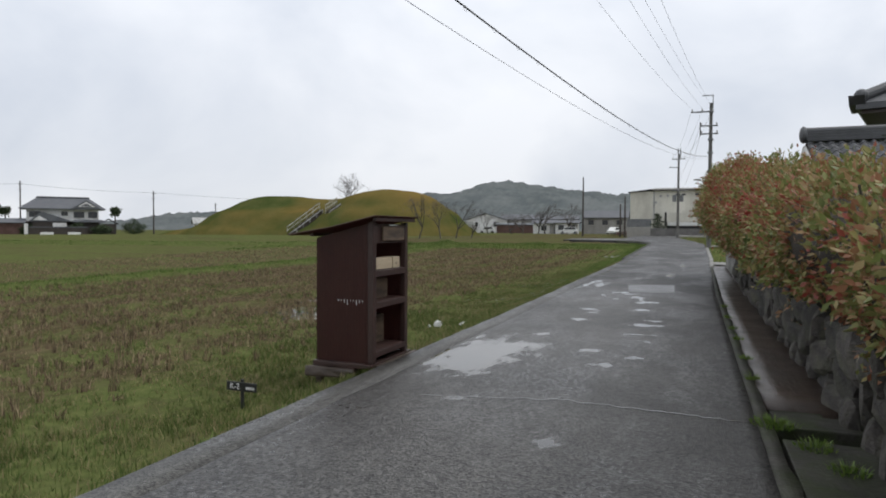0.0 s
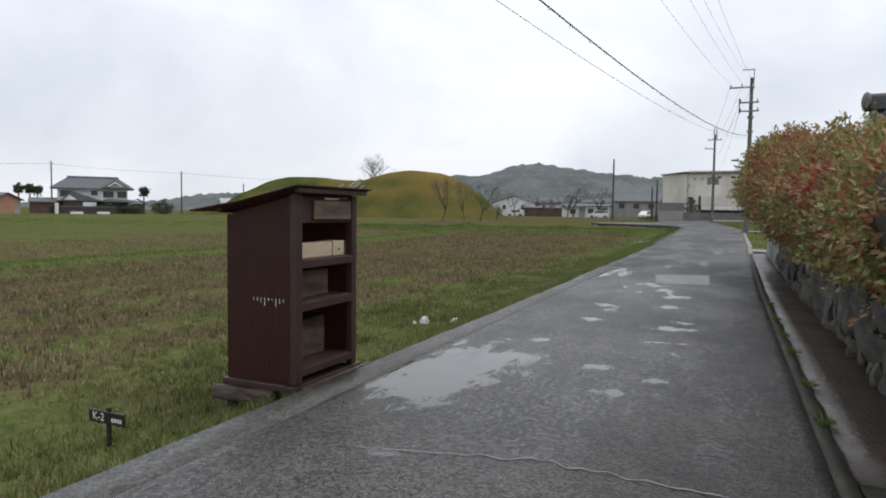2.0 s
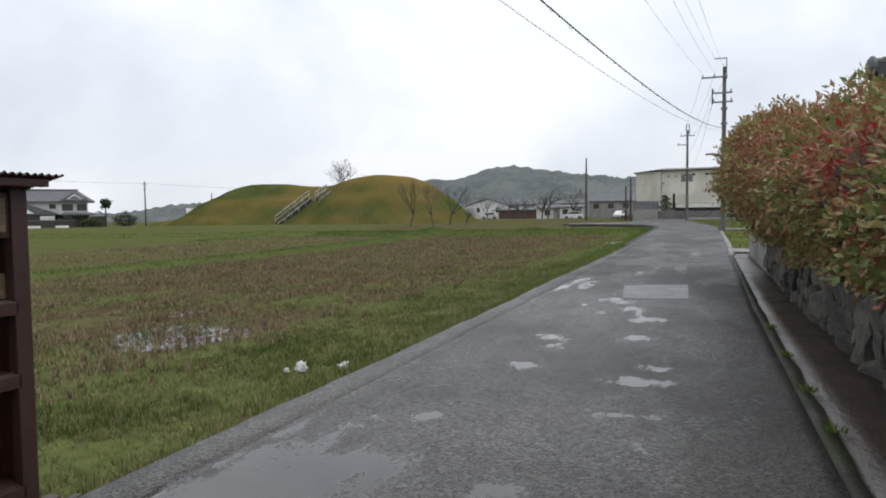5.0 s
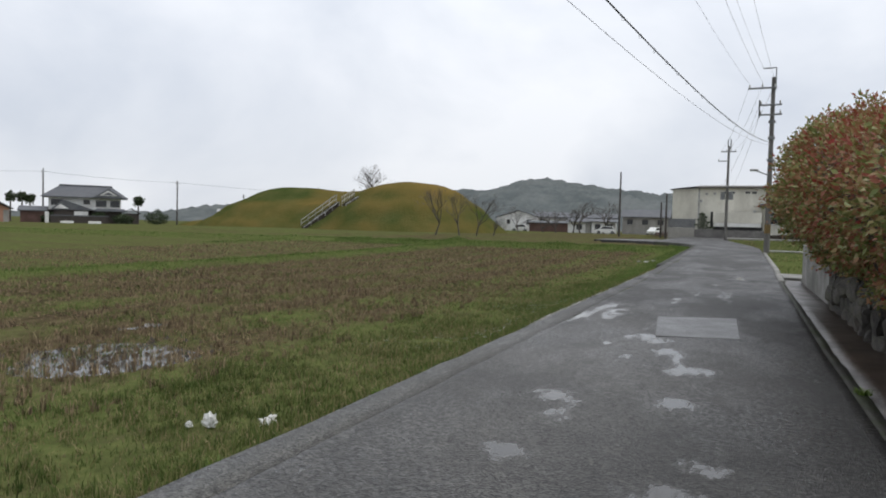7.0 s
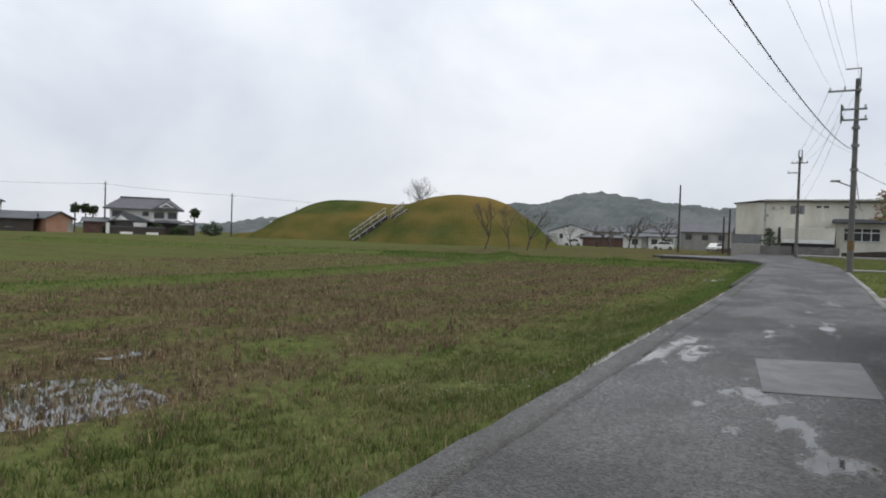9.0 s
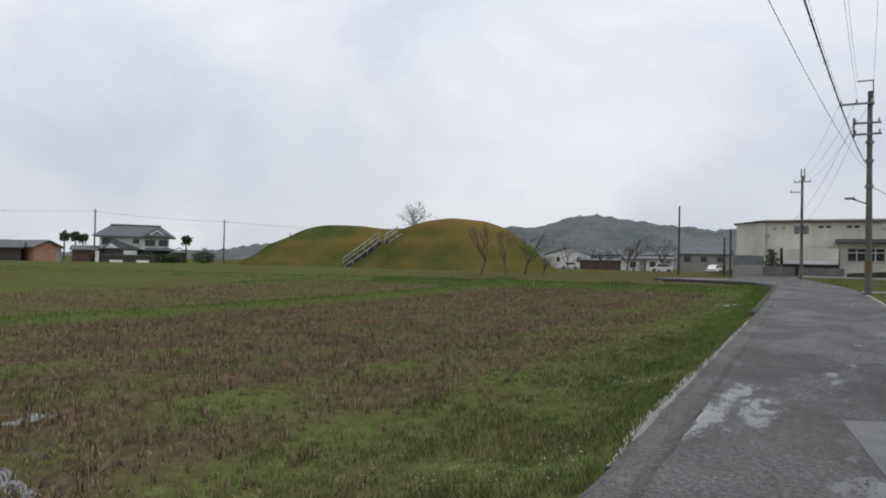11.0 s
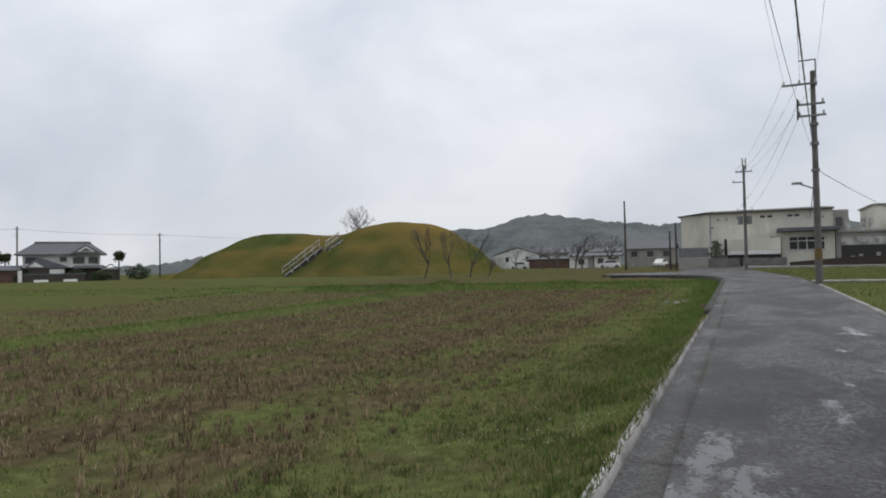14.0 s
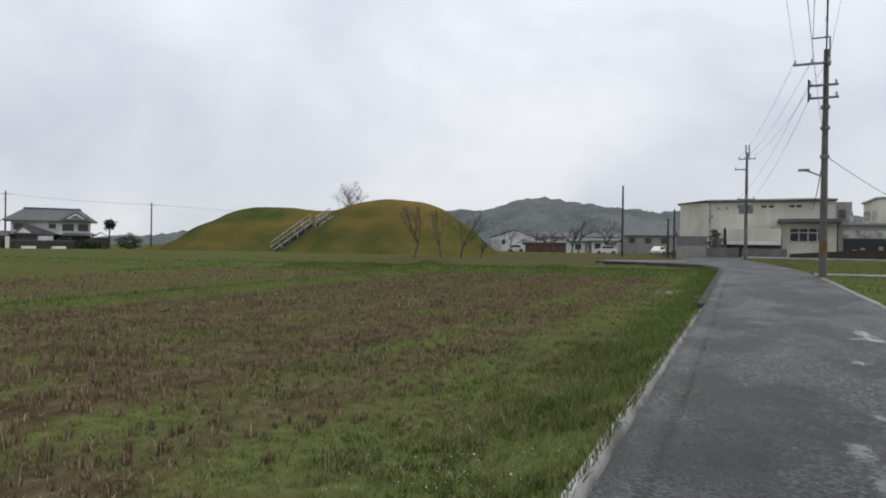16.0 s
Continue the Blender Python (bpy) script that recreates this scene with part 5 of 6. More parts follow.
    part("porch_wall", box(BM(), -4.6, 0.6, -6.0, -3.42, 0, 2.5), DARK_TIMBER, e)
    part("porch_panel", box(BM(), -1.6, 0.5, -6.06, -6.01, 1.0, 2.3), PLASTER, e, "white plaster panel")
    part("eaves_roof", hip_roof(1.6, 6.4, -4.2, -3.45, 2.55, 2.95, 0.3, 0.6), ROOF_FAR, e)
    part("side_roof", gable_roof(6.0, 8.6, -3, 1.5, 2.2, 3.2, "y", 0.3), ROOF_FAR, e)
    part("side_wall", box(BM(), 6.05, 8.5, -2.9, 1.4, 0, 2.15), DARK_TIMBER, e)
    part("shed_roof", gable_roof(-9.6, -5.9, -5.5, -1, 2.3, 3.1, "x", 0.3), ROOF_FAR, e)
    part("shed_wall", box(BM(), -9.5, -6.0, -5.4, -1.1, 0, 2.25), RUST_TIN, e, "rust-brown tin lean-to")
    part("garden_wall", box(BM(), -5.0, 3.6, -8.2, -7.9, 0, 1.35), DARK_TIMBER, e)
    part("garden_wall_cap", box(BM(), -5.1, 3.7, -8.3, -7.8, 1.36, 1.55), ROOF_FAR, e)
    part("gate_post", box(BM(), -5.75, -5.2, -8.3, -7.8, 0, 2.1), PLASTER, e)
    e.location = (-113.0, 91.3, gz(-113, 91) - 0.1)
    e.scale = (1.05, 0.93, 0.97)
    turned(e, 51)


def block_of(name, at, w, d, h, rise, label, deg, wall, roof, axis="x", windows=1, category="house", hip=False, door=True):
    """A smaller far house: walls, pitched roof, windows and a door on its front."""
    e = thing(name, (0, 0, 0), label, category)
    part("wall", box(BM(), -w / 2, w / 2, -d / 2, d / 2, 0, h), wall, e)
    if hip:
        part("roof", hip_roof(-w / 2, w / 2, -d / 2, d / 2, h + 0.05, h + rise, 0.6, d * 0.45, axis), roof, e)
    else:
        part("roof", gable_roof(-w / 2, w / 2, -d / 2, d / 2, h + 0.02, h + rise, axis, 0.45), roof, e)
        bm = BM()
        if axis == "y":
            prism(bm, [(-w / 2, h - 0.02), (0, h + rise * 0.93 - 0.15), (w / 2, h - 0.02)], "y", -d / 2 + 0.01, d / 2 - 0.01)
        else:
            prism(bm, [(-d / 2, h - 0.02), (0, h + rise * 0.93 - 0.15), (d / 2, h - 0.02)], "x", -w / 2 + 0.01, w / 2 - 0.01)
        part("gable_wall", bm, wall, e)
    for k in range(windows):
        c = -w / 2 + w * (k + 0.5) / windows
        window(e, c - 0.55, c + 0.55, -d / 2, h - 1.5, h - 0.5)
    if door:
        part("door", box(BM(), w * 0.28, w * 0.28 + 0.9, -d / 2 - 0.04, -d / 2 + 0.05, 0, min(2.0, h - 0.3)), GREY_RENDER, e)
    e.location = at
    return turned(e, deg)


def factory():
    e = thing("factory", (-1, 95, 0.9), "large cream rendered factory with a shallow metal roof", "factory")
    x0, x1, yf, zb, ze = -5.1, 6.85, 92.0, 0.5, 6.75
    # main hall, with the slanting corner face towards the crossing lane
    bm = BM()
    prism(bm, [(x0, yf), (x1, yf), (x1, yf + 12), (-8.6, yf + 12), (-8.4, yf + 2.2)], "z", zb, ze)
    part("wall", bm, CREAM, e)
    bm = BM()
    prism(bm, [(yf - 0.45, ze + 0.02), (yf - 0.45, ze + 0.22), (yf + 6, ze + 0.72), (yf + 12.4, ze + 0.2), (yf + 12.4, ze)], "x", x0 - 0.3, x1 + 0.1)
    part("roof", bm, GREY_RENDER, e, "grey ribbed metal roof")
    bm = BM()
    v = [bm.verts.new(p) for p in ((x0 - 0.29, yf - 0.4, ze + 0.24), (x0 - 0.29, yf + 6, ze + 0.68), (-8.8, yf + 2.0, ze + 0.02), (-8.8, yf + 12, ze + 0.02), (x0 - 0.29, yf + 12, ze + 0.2))]
    for f in ((0, 1, 2), (1, 3, 2), (1, 4, 3)):
        bm.faces.new([v[i] for i in f])
    bmesh.ops.solidify(bm, geom=bm.faces[:], thickness=0.12)
    part("hip_roof", bm, ROOF_FAR, e)
    for k in range(26):
        x = x0 - 0.1 + k * 0.46
        bm = BM()
        prism(bm, [(yf - 0.46, ze + 0.225), (yf - 0.46, ze + 0.27), (yf + 6, ze + 0.77), (yf + 6, ze + 0.725)], "x", x, x + 0.05)
        part("roof_rib", bm, STEEL, e)
    part("gutter", box(BM(), x0 - 0.3, x1 + 0.1, yf - 0.58, yf - 0.46, ze + 0.02, ze + 0.11, 0.02), DARK_TIMBER, e)
    part("downpipe", rod(BM(), (x0 - 0.05, yf - 0.1, zb), (x0 - 0.05, yf - 0.1, ze), 0.09, n=8), PALE_CONCRETE, e)
    for x in (-2.4, -1.7, -0.05, 0.65, 2.6, 3.25):
        part("vent_window", box(BM(), x, x + 0.5, yf - 0.03, yf + 0.05, 6.12, 6.36), GLASS_DARK, e)
    for x, z in ((-4.3, 6.05), (-4.9, 5.2), (5.9, 6.0), (1.0, 4.0), (-3.4, 6.1)):
        part("wall_lamp", rod(BM(), (x, yf - 0.16, z), (x, yf, z), 0.17, n=10), PALE_CONCRETE, e)
    part("small_window", box(BM(), -7.05, -6.55, yf + 1.15, yf + 1.5, 2.25, 3.0), GLASS_DARK, e)
    part("plinth", box(BM(), x0 - 0.02, x1, yf - 0.04, yf - 0.01, zb, 2.1), GREY_RENDER, e)
    # entrance bay with canopy
    c = part("entrance_bay", box(BM(), 1.9, 6.8, 90.6, 91.98, 0.9, 4.4), CREAM, e)
    part("canopy", box(BM(), 1.5, 7.1, 88.6, 91.9, 4.42, 4.80, 0.03), ROOF_FAR, e, "dark stained concrete canopy")
    window(e, 2.6, 5.9, 90.6, 2.5, 3.9, 4, frame_mat=PLASTER)
    part("transom", box(BM(), 2.6, 5.9, 90.5, 90.535, 3.38, 3.48), PLASTER, e)
    # right hand outbuildings
    o = part("outbuilding", box(BM(), 6.95, 12.2, 91, 99, 0.7, 4.2), GREY_RENDER, e, "stained grey single-storey wing")
    part("wing_roof", box(BM(), 6.9, 12.4, 90.7, 99.2, 4.21, 4.4), GREY_RENDER, o)
    part("shutter", box(BM(), 7.4, 11.6, 90.93, 91.02, 2.9, 3.7), PALE_CONCRETE, o)
    # Wall stays solid here: the bay's inner shade is a black panel.
    part("open_bay", box(BM(), 7.4, 11.6, 90.95, 91.02, 1.0, 2.85), BLACK_PAINT, o, "black panel standing in for the shade inside an open bay")
    for x in (8.2, 8.9, 9.5, 10.4, 11.0):
        part("stacked_panel", box(BM(), x, x + 0.35, 90.6, 90.9, 0.8, 0.8 + 1.0 + 0.3 * math.sin(x * 5)), GREY_RENDER, o)
    t = part("tower", box(BM(), 11.0, 17.5, 95, 104, 0.7, 7.1), CREAM, e, "taller cream block with rooftop plant")
    part("tower_roof", box(BM(), 10.8, 17.7, 94.8, 104.2, 7.11, 7.3), GREY_RENDER, t)
    part("side_block", box(BM(), 12.3, 18, 90.5, 94.9, 0.7, 5.2), GREY_RENDER, e)
    part("dark_door", box(BM(), 14.2, 16.0, 90.44, 90.52, 0.9, 3.0), BLACK_PAINT, e)
    for x, z, r in ((9.7, 4.4, 0.25), (10.4, 4.4, 0.2), (8.2, 4.4, 0.3)):
        part("roof_duct", rod(BM(), (x, 93, z), (x, 93, z + 1.3), r, n=10), PALE_CONCRETE, e)
    part("stair_tower", box(BM(), 6.95, 8.4, 93, 96, 4.42, 6.7), GREY_RENDER, e)
    part("stair_window", box(BM(), 7.2, 7.8, 92.93, 93.02, 4.9, 5.9), GLASS_DARK, e)


def yard_walls():
    """Kerbs, ramp and low walls round the junction."""
    bm = BM()
    prism(bm, [(-1.85, 78), (14, 80), (20, 84), (20, 88.4), (-1.95, 88.4)], "z", 0.3, 0.90)
    setting("pavement", bm, CONCRETE, "pale concrete yard in front of the factory", "pavement")
    e = box(BM(), -5.2, -2.2, 86.0, 86.25, 0.3, 1.75)
    setting("wall_yard", e, POLE_CONCRETE, "low stained block wall before the factory", "wall")
    e = box(BM(), -1.9, 2.1, 86.0, 86.2, 0.3, 1.72)
    setting("wall_yard_3", e, POLE_CONCRETE, "low grey block wall before the parked trailer", "wall")
    e = box(BM(), -8.3, -5.3, 88.4, 88.6, 0.3, 1.9)
    setting("wall_yard_2", e, GREY_RENDER, "grey block wall beside the lane", "wall")
    bm = BM()
    prism(bm, [(2.2, 0.9), (26, 0.9), (26, 1.75), (8, 1.7), (2.2, 1.25)], "y", 84.0, 84.3)
    setting("wall_ramp", bm, EARTH, "dark retaining wall along the factory's ramp", "wall")
    ribbon("kerb_bend", [lambda y: road_left(y) - 0.15, lambda y: road_left(y) + 0.012], stations(29.2, 57.2, 0.4), 0.012, 0.6, MOSSY, "dark wet kerb wall round the corner of the field", "kerb", 0.03, 17)


farmhouse()
factory()
yard_walls()


def trailer():
    """A long box trailer parked along the factory's front."""
    e = thing("trailer", (-0.8, 90.2, 1.2), "long dull grey box trailer parked against the factory", "trailer")
    x0, x1, y0, y1 = -3.4, 1.75, 89.0, 91.3
    part("box_body", box(BM(), x0, x1, y0, y1, 2.55, 3.78, 0.05), CREAM, e)
    part("pale_skirt", box(BM(), x0 + 0.1, x1 - 0.05, y0 - 0.02, y1, 2.12, 2.54, 0.02), PLASTER, e, "pale lower panels")
    part("front_bulkhead", box(BM(), x0 - 0.28, x0 - 0.02, y0 + 0.1, y1 - 0.1, 2.1, 3.85, 0.09), BLACK_PAINT, e, "dark front bulkhead")
    part("chassis", box(BM(), x0, x1, y0 + 0.4, y1 - 0.4, 1.75, 2.1), BLACK_PAINT, e)
    for x in (x0 + 0.7, x1 - 0.9, x1 - 1.9):
        w = part("wheel", rod(BM(), (x, y0 + 0.25, 1.42), (x, y0 + 0.55, 1.42), 0.46, n=16), RUBBER, e)
        part("rim", rod(BM(), (x, y0 + 0.22, 1.42), (x, y0 + 0.26, 1.42), 0.24, n=12), STEEL, w)
    part("landing_leg", box(BM(), x0 + 1.7, x0 + 1.85, y0 + 0.4, y0 + 0.55, 0.96, 1.8), STEEL, e)


trailer()
block_of("white_house", (-46.5, 150.5, gz(-46, 150)), 9.5, 7, 3.0, 1.7, "white house with a low grey gable and annex", 12, PLASTER, ROOF_FAR, "y", 2)
block_of("white_house", (-40.5, 156, gz(-40, 156)), 7, 6, 3.2, 1.3, "small white house with dark grey roof", 12, PLASTER, ROOF_FAR, "x", 2)
block_of("shed", (-37.5, 143, gz(-38, 143)), 8, 4, 1.9, 0.4, "low brown tin shed", 8, RUST_TIN, ROOF_FAR, "x", 0, "shed", door=False)
block_of("shed", (-31.0, 150, gz(-31, 150)), 12, 5, 3.2, 1.0, "grey roofed storehouse behind the shed", 8, GREY_RENDER, ROOF_FAR, "x", 0, "shed", door=False)
block_of("white_house", (-29.8, 138, gz(-30, 138)), 4.4, 4, 2.2, 0.7, "low white shed under bare trees", 6, PLASTER, ROOF_FAR, "x", 1, "shed")
block_of("white_house", (-25.0, 138, gz(-25, 138)), 4.6, 4, 2.3, 0.5, "low white workshop with two windows", 6, PLASTER, ROOF_FAR, "x", 2, "shed")
block_of("grey_house", (-17.5, 142, gz(-17, 142)), 8.6, 6, 3.4, 1.5, "grey house with a broad slate-grey roof", 2, GREY_RENDER, ROOF_FAR, "x", 3)
block_of("tiled_house", (-128, 66, gz(-128, 66)), 12, 8, 5.2, 1.8, "two-storey house with grey tiled roof and white upper floor", 58, PLASTER, ROOF_FAR, "x", 3, hip=True)
block_of("salmon_barn", (-119.1, 75.7, gz(-119, 76)), 4.4, 11, 2.3, 1.3, "low barn with salmon tin gable and dark roof", 84, ORANGE_WALL, ROOF_FAR, "y", 0, "barn")
block_of("farm_store", (-121.8, 67.5, gz(-122, 67)), 14, 5, 2.2, 1.3, "long low farm store with dark tiled roof", 56, DARK_TIMBER, ROOF_FAR, "x", 2, "shed", door=False)
block_of("greenhouse", (-101, 122, gz(-101, 122)), 12, 6, 2.2, 1.4, "pale plastic-covered shed roof beyond the mound", 45, PALE_CONCRETE, PALE_CONCRETE, "x", 0, "greenhouse", door=False)


def gate_house():
    """The tiled outbuilding and the bigger house behind the hedge."""
    e = thing("tiled_outbuilding", (4.5, 16.4, 0.6), "outbuilding with white gable and grey tiled roof behind the hedge", "outbuilding")
    zr, ze, yr, hw = 3.62, 2.62, 16.4, 2.3
    part("wall", box(BM(), 2.7, 9.5, yr - hw + 0.5, yr + hw - 0.5, 0.5, 2.75), PLASTER, e)
    bm = BM()
    prism(bm, [(yr - hw + 0.3, 2.6), (yr, zr - 0.14), (yr + hw - 0.3, 2.6)], "x", 2.55, 9.4)
    part("gable_wall", bm, PLASTER, e)
    for sgn in (-1, 1):
        bm = BM()
        prism(bm, [(yr, zr - 0.1), (yr + sgn * hw, ze - 0.1), (yr + sgn * hw, ze - 0.16), (yr, zr - 0.16)], "x", 2.25, 10)
        part("roof_board", bm, DARK_TIMBER, e)
        bm = BM()
        prism(bm, [(yr, zr - 0.16), (yr + sgn * hw, ze - 0.16), (yr + sgn * hw, ze - 0.32), (yr, zr - 0.34)], "x", 2.2, 2.28)
        part("bargeboard", bm, PLASTER, e, "white plastered bargeboard")
    tile = bpy.data.meshes.new("roof_tile")
    b = BM()
    prof = [(-0.14 + 0.035 * i, 0.03 * math.sin(i / 8 * 2 * math.pi)) for i in range(9)]
    top = [[b.verts.new((x, y, z + 0.02 + dz)) for x, z in prof] for y, dz in ((-0.15, 0.018), (0.15, 0.0))]
    fr = [b.verts.new((x, -0.15, z + 0.002)) for x, z in prof]
    for i in range(8):
        b.faces.new((top[0][i], top[0][i + 1], top[1][i + 1], top[1][i]))
        b.faces.new((fr[i], fr[i + 1], top[0][i + 1], top[0][i]))
    b.to_mesh(tile)
    b.free()
    tile.materials.append(ROOF_TILE)
    ang = math.atan2(zr - ze, hw)
    slab = bpy.data.objects.new("roof", None)
    scene.collection.objects.link(slab)
    slab.parent = e
    slab.location = -BASE[e]
    for i in range(34):
        for j in range(9):
            t = (j + 0.5) / 9
            ob = new("tile", tile)
            ob.parent = slab
            ob.location = (2.36 + i * 0.2, yr - hw * (1 - t), ze - 0.09 + (zr - ze) * t)
            ob.rotation_euler = (ang, 0, 0)
            ob.scale = (0.735, 0.95, 1.0)
    rb = BM()
    for k, (w, z) in enumerate(((0.16, 0.0), (0.13, 0.07), (0.10, 0.14))):
        box(rb, 2.25, 10, yr - w, yr + w, zr - 0.08 + z, zr - 0.012 + z, 0.012)
    rod(rb, (2.2, yr, zr + 0.15), (10, yr, zr + 0.15), 0.085, n=12)
    part("ridge", rb, ROOF_TILE, e, "stacked ridge tiles")
    ob = BM()
    bmesh.ops.create_uvsphere(ob, u_segments=14, v_segments=8, radius=0.19)
    for v in ob.verts:
        v.co = Vector((2.2 + v.co.x * 0.45, yr + v.co.y, zr + 0.08 + v.co.z))
    part("ridge_end_tile", ob, ROOF_TILE, e, "round ornamental ridge-end tile")
    h = thing("main_house", (3.6, 18.85, 0.6), "two-storey house with sweeping grey tiled eaves behind the hedge", "house")
    part("wall", box(BM(), 4.7, 14, 20.2, 26, 0.5, 4.5), PLASTER, h)
    part("eaves", box(BM(), 3.75, 15, 19.05, 27, 4.50, 4.58), DARK_TIMBER, h)
    part("roof", hip_roof(4.4, 14.4, 19.7, 26.4, 4.76, 7.0, 0.75, 3.8), ROOF_TILE, h)
    bm = BM()
    prism(bm, [(18.75, 4.92), (18.95, 4.72), (19.6, 4.60), (19.6, 4.80)], "x", 3.5, 3.85)
    part("eave_corner_tile", bm, ROOF_TILE, h, "upturned corner tile")
    rb = BM()
    rod(rb, (3.72, 19.05, 4.90), (7.4, 22.6, 6.95), 0.13, n=10)
    bmesh.ops.create_uvsphere(rb, u_segments=12, v_segments=8, radius=0.17, matrix=Matrix.Translation((3.75, 19.08, 4.95)))
    part("hip_ridge", rb, ROOF_TILE, h, "rounded hip ridge of stacked tiles")
    turned(h, -16)


gate_house()


# ---- hills ----
def ridge(name, pts, depth, label):
    """A wooded ridge: skyline heights along a line, falling to front and back, bumpy with tree tops."""
    xs = [p[0] for p in pts]
    n, rows = 620, 16
    v = []
    for i in range(n + 1):
        x = xs[0] + (xs[-1] - xs[0]) * i / n
        y = float(np.interp(x, xs, [p[1] for p in pts]))
        z = float(np.interp(x, xs, [p[2] for p in pts]))
        z += 1.5 * noise.fractal(Vector((x * 0.05, 0, y * 0.01)), 0.8, 2.0, 4)
        for j in range(rows):
            s = j / (rows - 2)
            yy = y - depth * (1 - s)
            h = z * math.sin(min(s, 1) * math.pi / 2) if j < rows - 1 else 0
            lump = 2.5 * noise.noise(Vector((x * 0.03, yy * 0.03, 1))) * math.sin(min(s, 1) * math.pi)
            top = (2.4 * abs(noise.noise(Vector((x * 0.22, yy * 0.22, 3)))) + 1.9 * abs(noise.noise(Vector((x * 0.6, yy * 0.5, 7))))) * (0 < j < rows - 1)
            v.append((x, yy if j < rows - 1 else y + depth, h + lump + top))
    f = [(i * rows + j, i * rows + rows + j, i * rows + rows + 1 + j, i * rows + 1 + j) for i in range(n) for j in range(rows - 1)]
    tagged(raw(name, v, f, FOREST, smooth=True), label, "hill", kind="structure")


ridge("backdrop", [(-300, 370, 2), (-240, 372, 6), (-190, 378, 14), (-150, 385, 21), (-135, 388, 22), (-120, 393, 26), (-104, 398, 29), (-88, 400, 26.5), (-59, 405, 23), (-42, 408, 20), (-34, 410, 22), (0, 412, 24), (40, 415, 20), (120, 415, 8), (200, 415, 1)], 130, "low wooded hills with mist painted into their pale colour")
ridge("backdrop_2", [(-420, 290, 1), (-330, 300, 2), (-305, 305, 4.5), (-285, 310, 8.5), (-265, 315, 9), (-245, 320, 5), (-225, 322, 1)], 60, "far hill beyond the farmhouse with mist painted into its colour")


# ---- far trees, vehicles and clutter ----
for x, y, h, sd in ((-27.6, 128, 6.3, 51), (-23.6, 129, 6.0, 52), (-29.6, 131, 4.8, 53)):
    bare_tree("bare_tree", (x, y, gz(x, y)), h, 0.55, sd, "leafless roadside tree with a dense twiggy crown", leader=0.25, depth=5, r0=0.17)


def leaf_cloud(centre, radii, n, size, rng, squash=1.0):
    """Small leaf faces scattered through an ellipsoid's outer shell."""
    d = rng.normal(0, 1, (n, 3))
    d /= np.linalg.norm(d, axis=1, keepdims=True)
    lump = 1 + 0.25 * np.sin(d[:, :1] * 5 + centre[0]) * np.sin(d[:, 1:2] * 4 + 1) + 0.15 * np.sin(d[:, 2:3] * 7)
    p = np.array(centre) + d * np.array(radii) * (0.55 + 0.45 * rng.random((n, 1)) ** 0.5) * lump
    a, b = rng.normal(0, size, (n, 3)), rng.normal(0, size, (n, 3))
    return np.stack([p, p + a, p + a * 0.6 + b], 1).reshape(-1, 3)


def shrub(name, at, radii, n, size, seed, material, label, category="bush", clouds=1):
    rng = np.random.default_rng(seed)
    e = thing(name, at, label, category)
    x, y, z = at
    part("stem", rod(BM(), (x, y, z - 0.1), (x, y, z + radii[2] * 0.9), 0.04 + radii[0] * 0.03, 0.03, 6), BARK, e)
    V = []
    for k in range(clouds):
        c = (x + rng.uniform(-.5, .5) * radii[0] * (clouds > 1), y + rng.uniform(-.5, .5) * radii[1] * (clouds > 1), z + radii[2] * (0.95 + 0.5 * rng.uniform(-1, 1) * (clouds > 1)))
        V.append(leaf_cloud(c, [r * (0.6 if clouds > 1 else 1) for r in radii], n // clouds, size, rng))
    V = np.concatenate(V)
    tagged(raw("foliage", V, np.arange(len(V)).reshape(-1, 3), material, e), kind="stuff")
    return e


def garden_pine(at, h):
    rng = np.random.default_rng(9)
    e = thing("garden_pine", at, "small layered garden pine before the trailer", "tree")
    x, y, z = at
    part("trunk", rod(BM(), (x, y, z - 0.1), (x + 0.1, y, z + h * 0.95), 0.09, 0.03, 7), BARK, e)
    for k in range(6):
        s = 1 - k / 7
        c = (x + 0.25 * (-1) ** k * s, y, z + h * (0.25 + 0.13 * k))
        V = leaf_cloud(c, (0.75 * s + 0.12, 0.6 * s + 0.1, 0.16), 420, 0.05, rng)
        tagged(raw("needle_pad", V, np.arange(len(V)).reshape(-1, 3), PINE_LEAF, e), kind="stuff")


garden_pine((-4.45, 88.0, 1.4), 2.3)
for k, (x, y, h) in enumerate(((-127.9, 86.6, 5.2), (-126.9, 88.2, 5.3), (-126.2, 89.3, 5.0), (-108.7, 99.4, 5.0))):
    rng = np.random.default_rng(70 + k)
    z = gz(x, y)
    e = thing("palm_tree", (x, y, z), "tall windmill palm with a dark round head", "palm", "palms")
    part("trunk", rod(BM(), (x, y, z - 0.1), (x, y, z + h - 0.7), 0.16, 0.12, 8), BARK, e)
    V = leaf_cloud((x, y, z + h - 0.5), (0.85, 0.85, 0.8), 500, 0.22, rng)
    tagged(raw("fronds", V, np.arange(len(V)).reshape(-1, 3), PINE_LEAF, e), kind="stuff")
for k, (x, y, rx, rz) in enumerate(((-105.0, 100.6, 2.0, 1.35), (-108.2, 97.0, 1.4, 0.8), (-104.0, 92.0, 1.6, 0.9), (-107.0, 89.5, 1.3, 1.0), (-112.0, 83.5, 1.2, 0.8))):
    shrub("garden_shrub", (x, y, gz(x, y)), (rx, rx, rz), 2600, 0.12, 80 + k, PINE_LEAF, "dark rounded garden shrub beside the farmhouse")
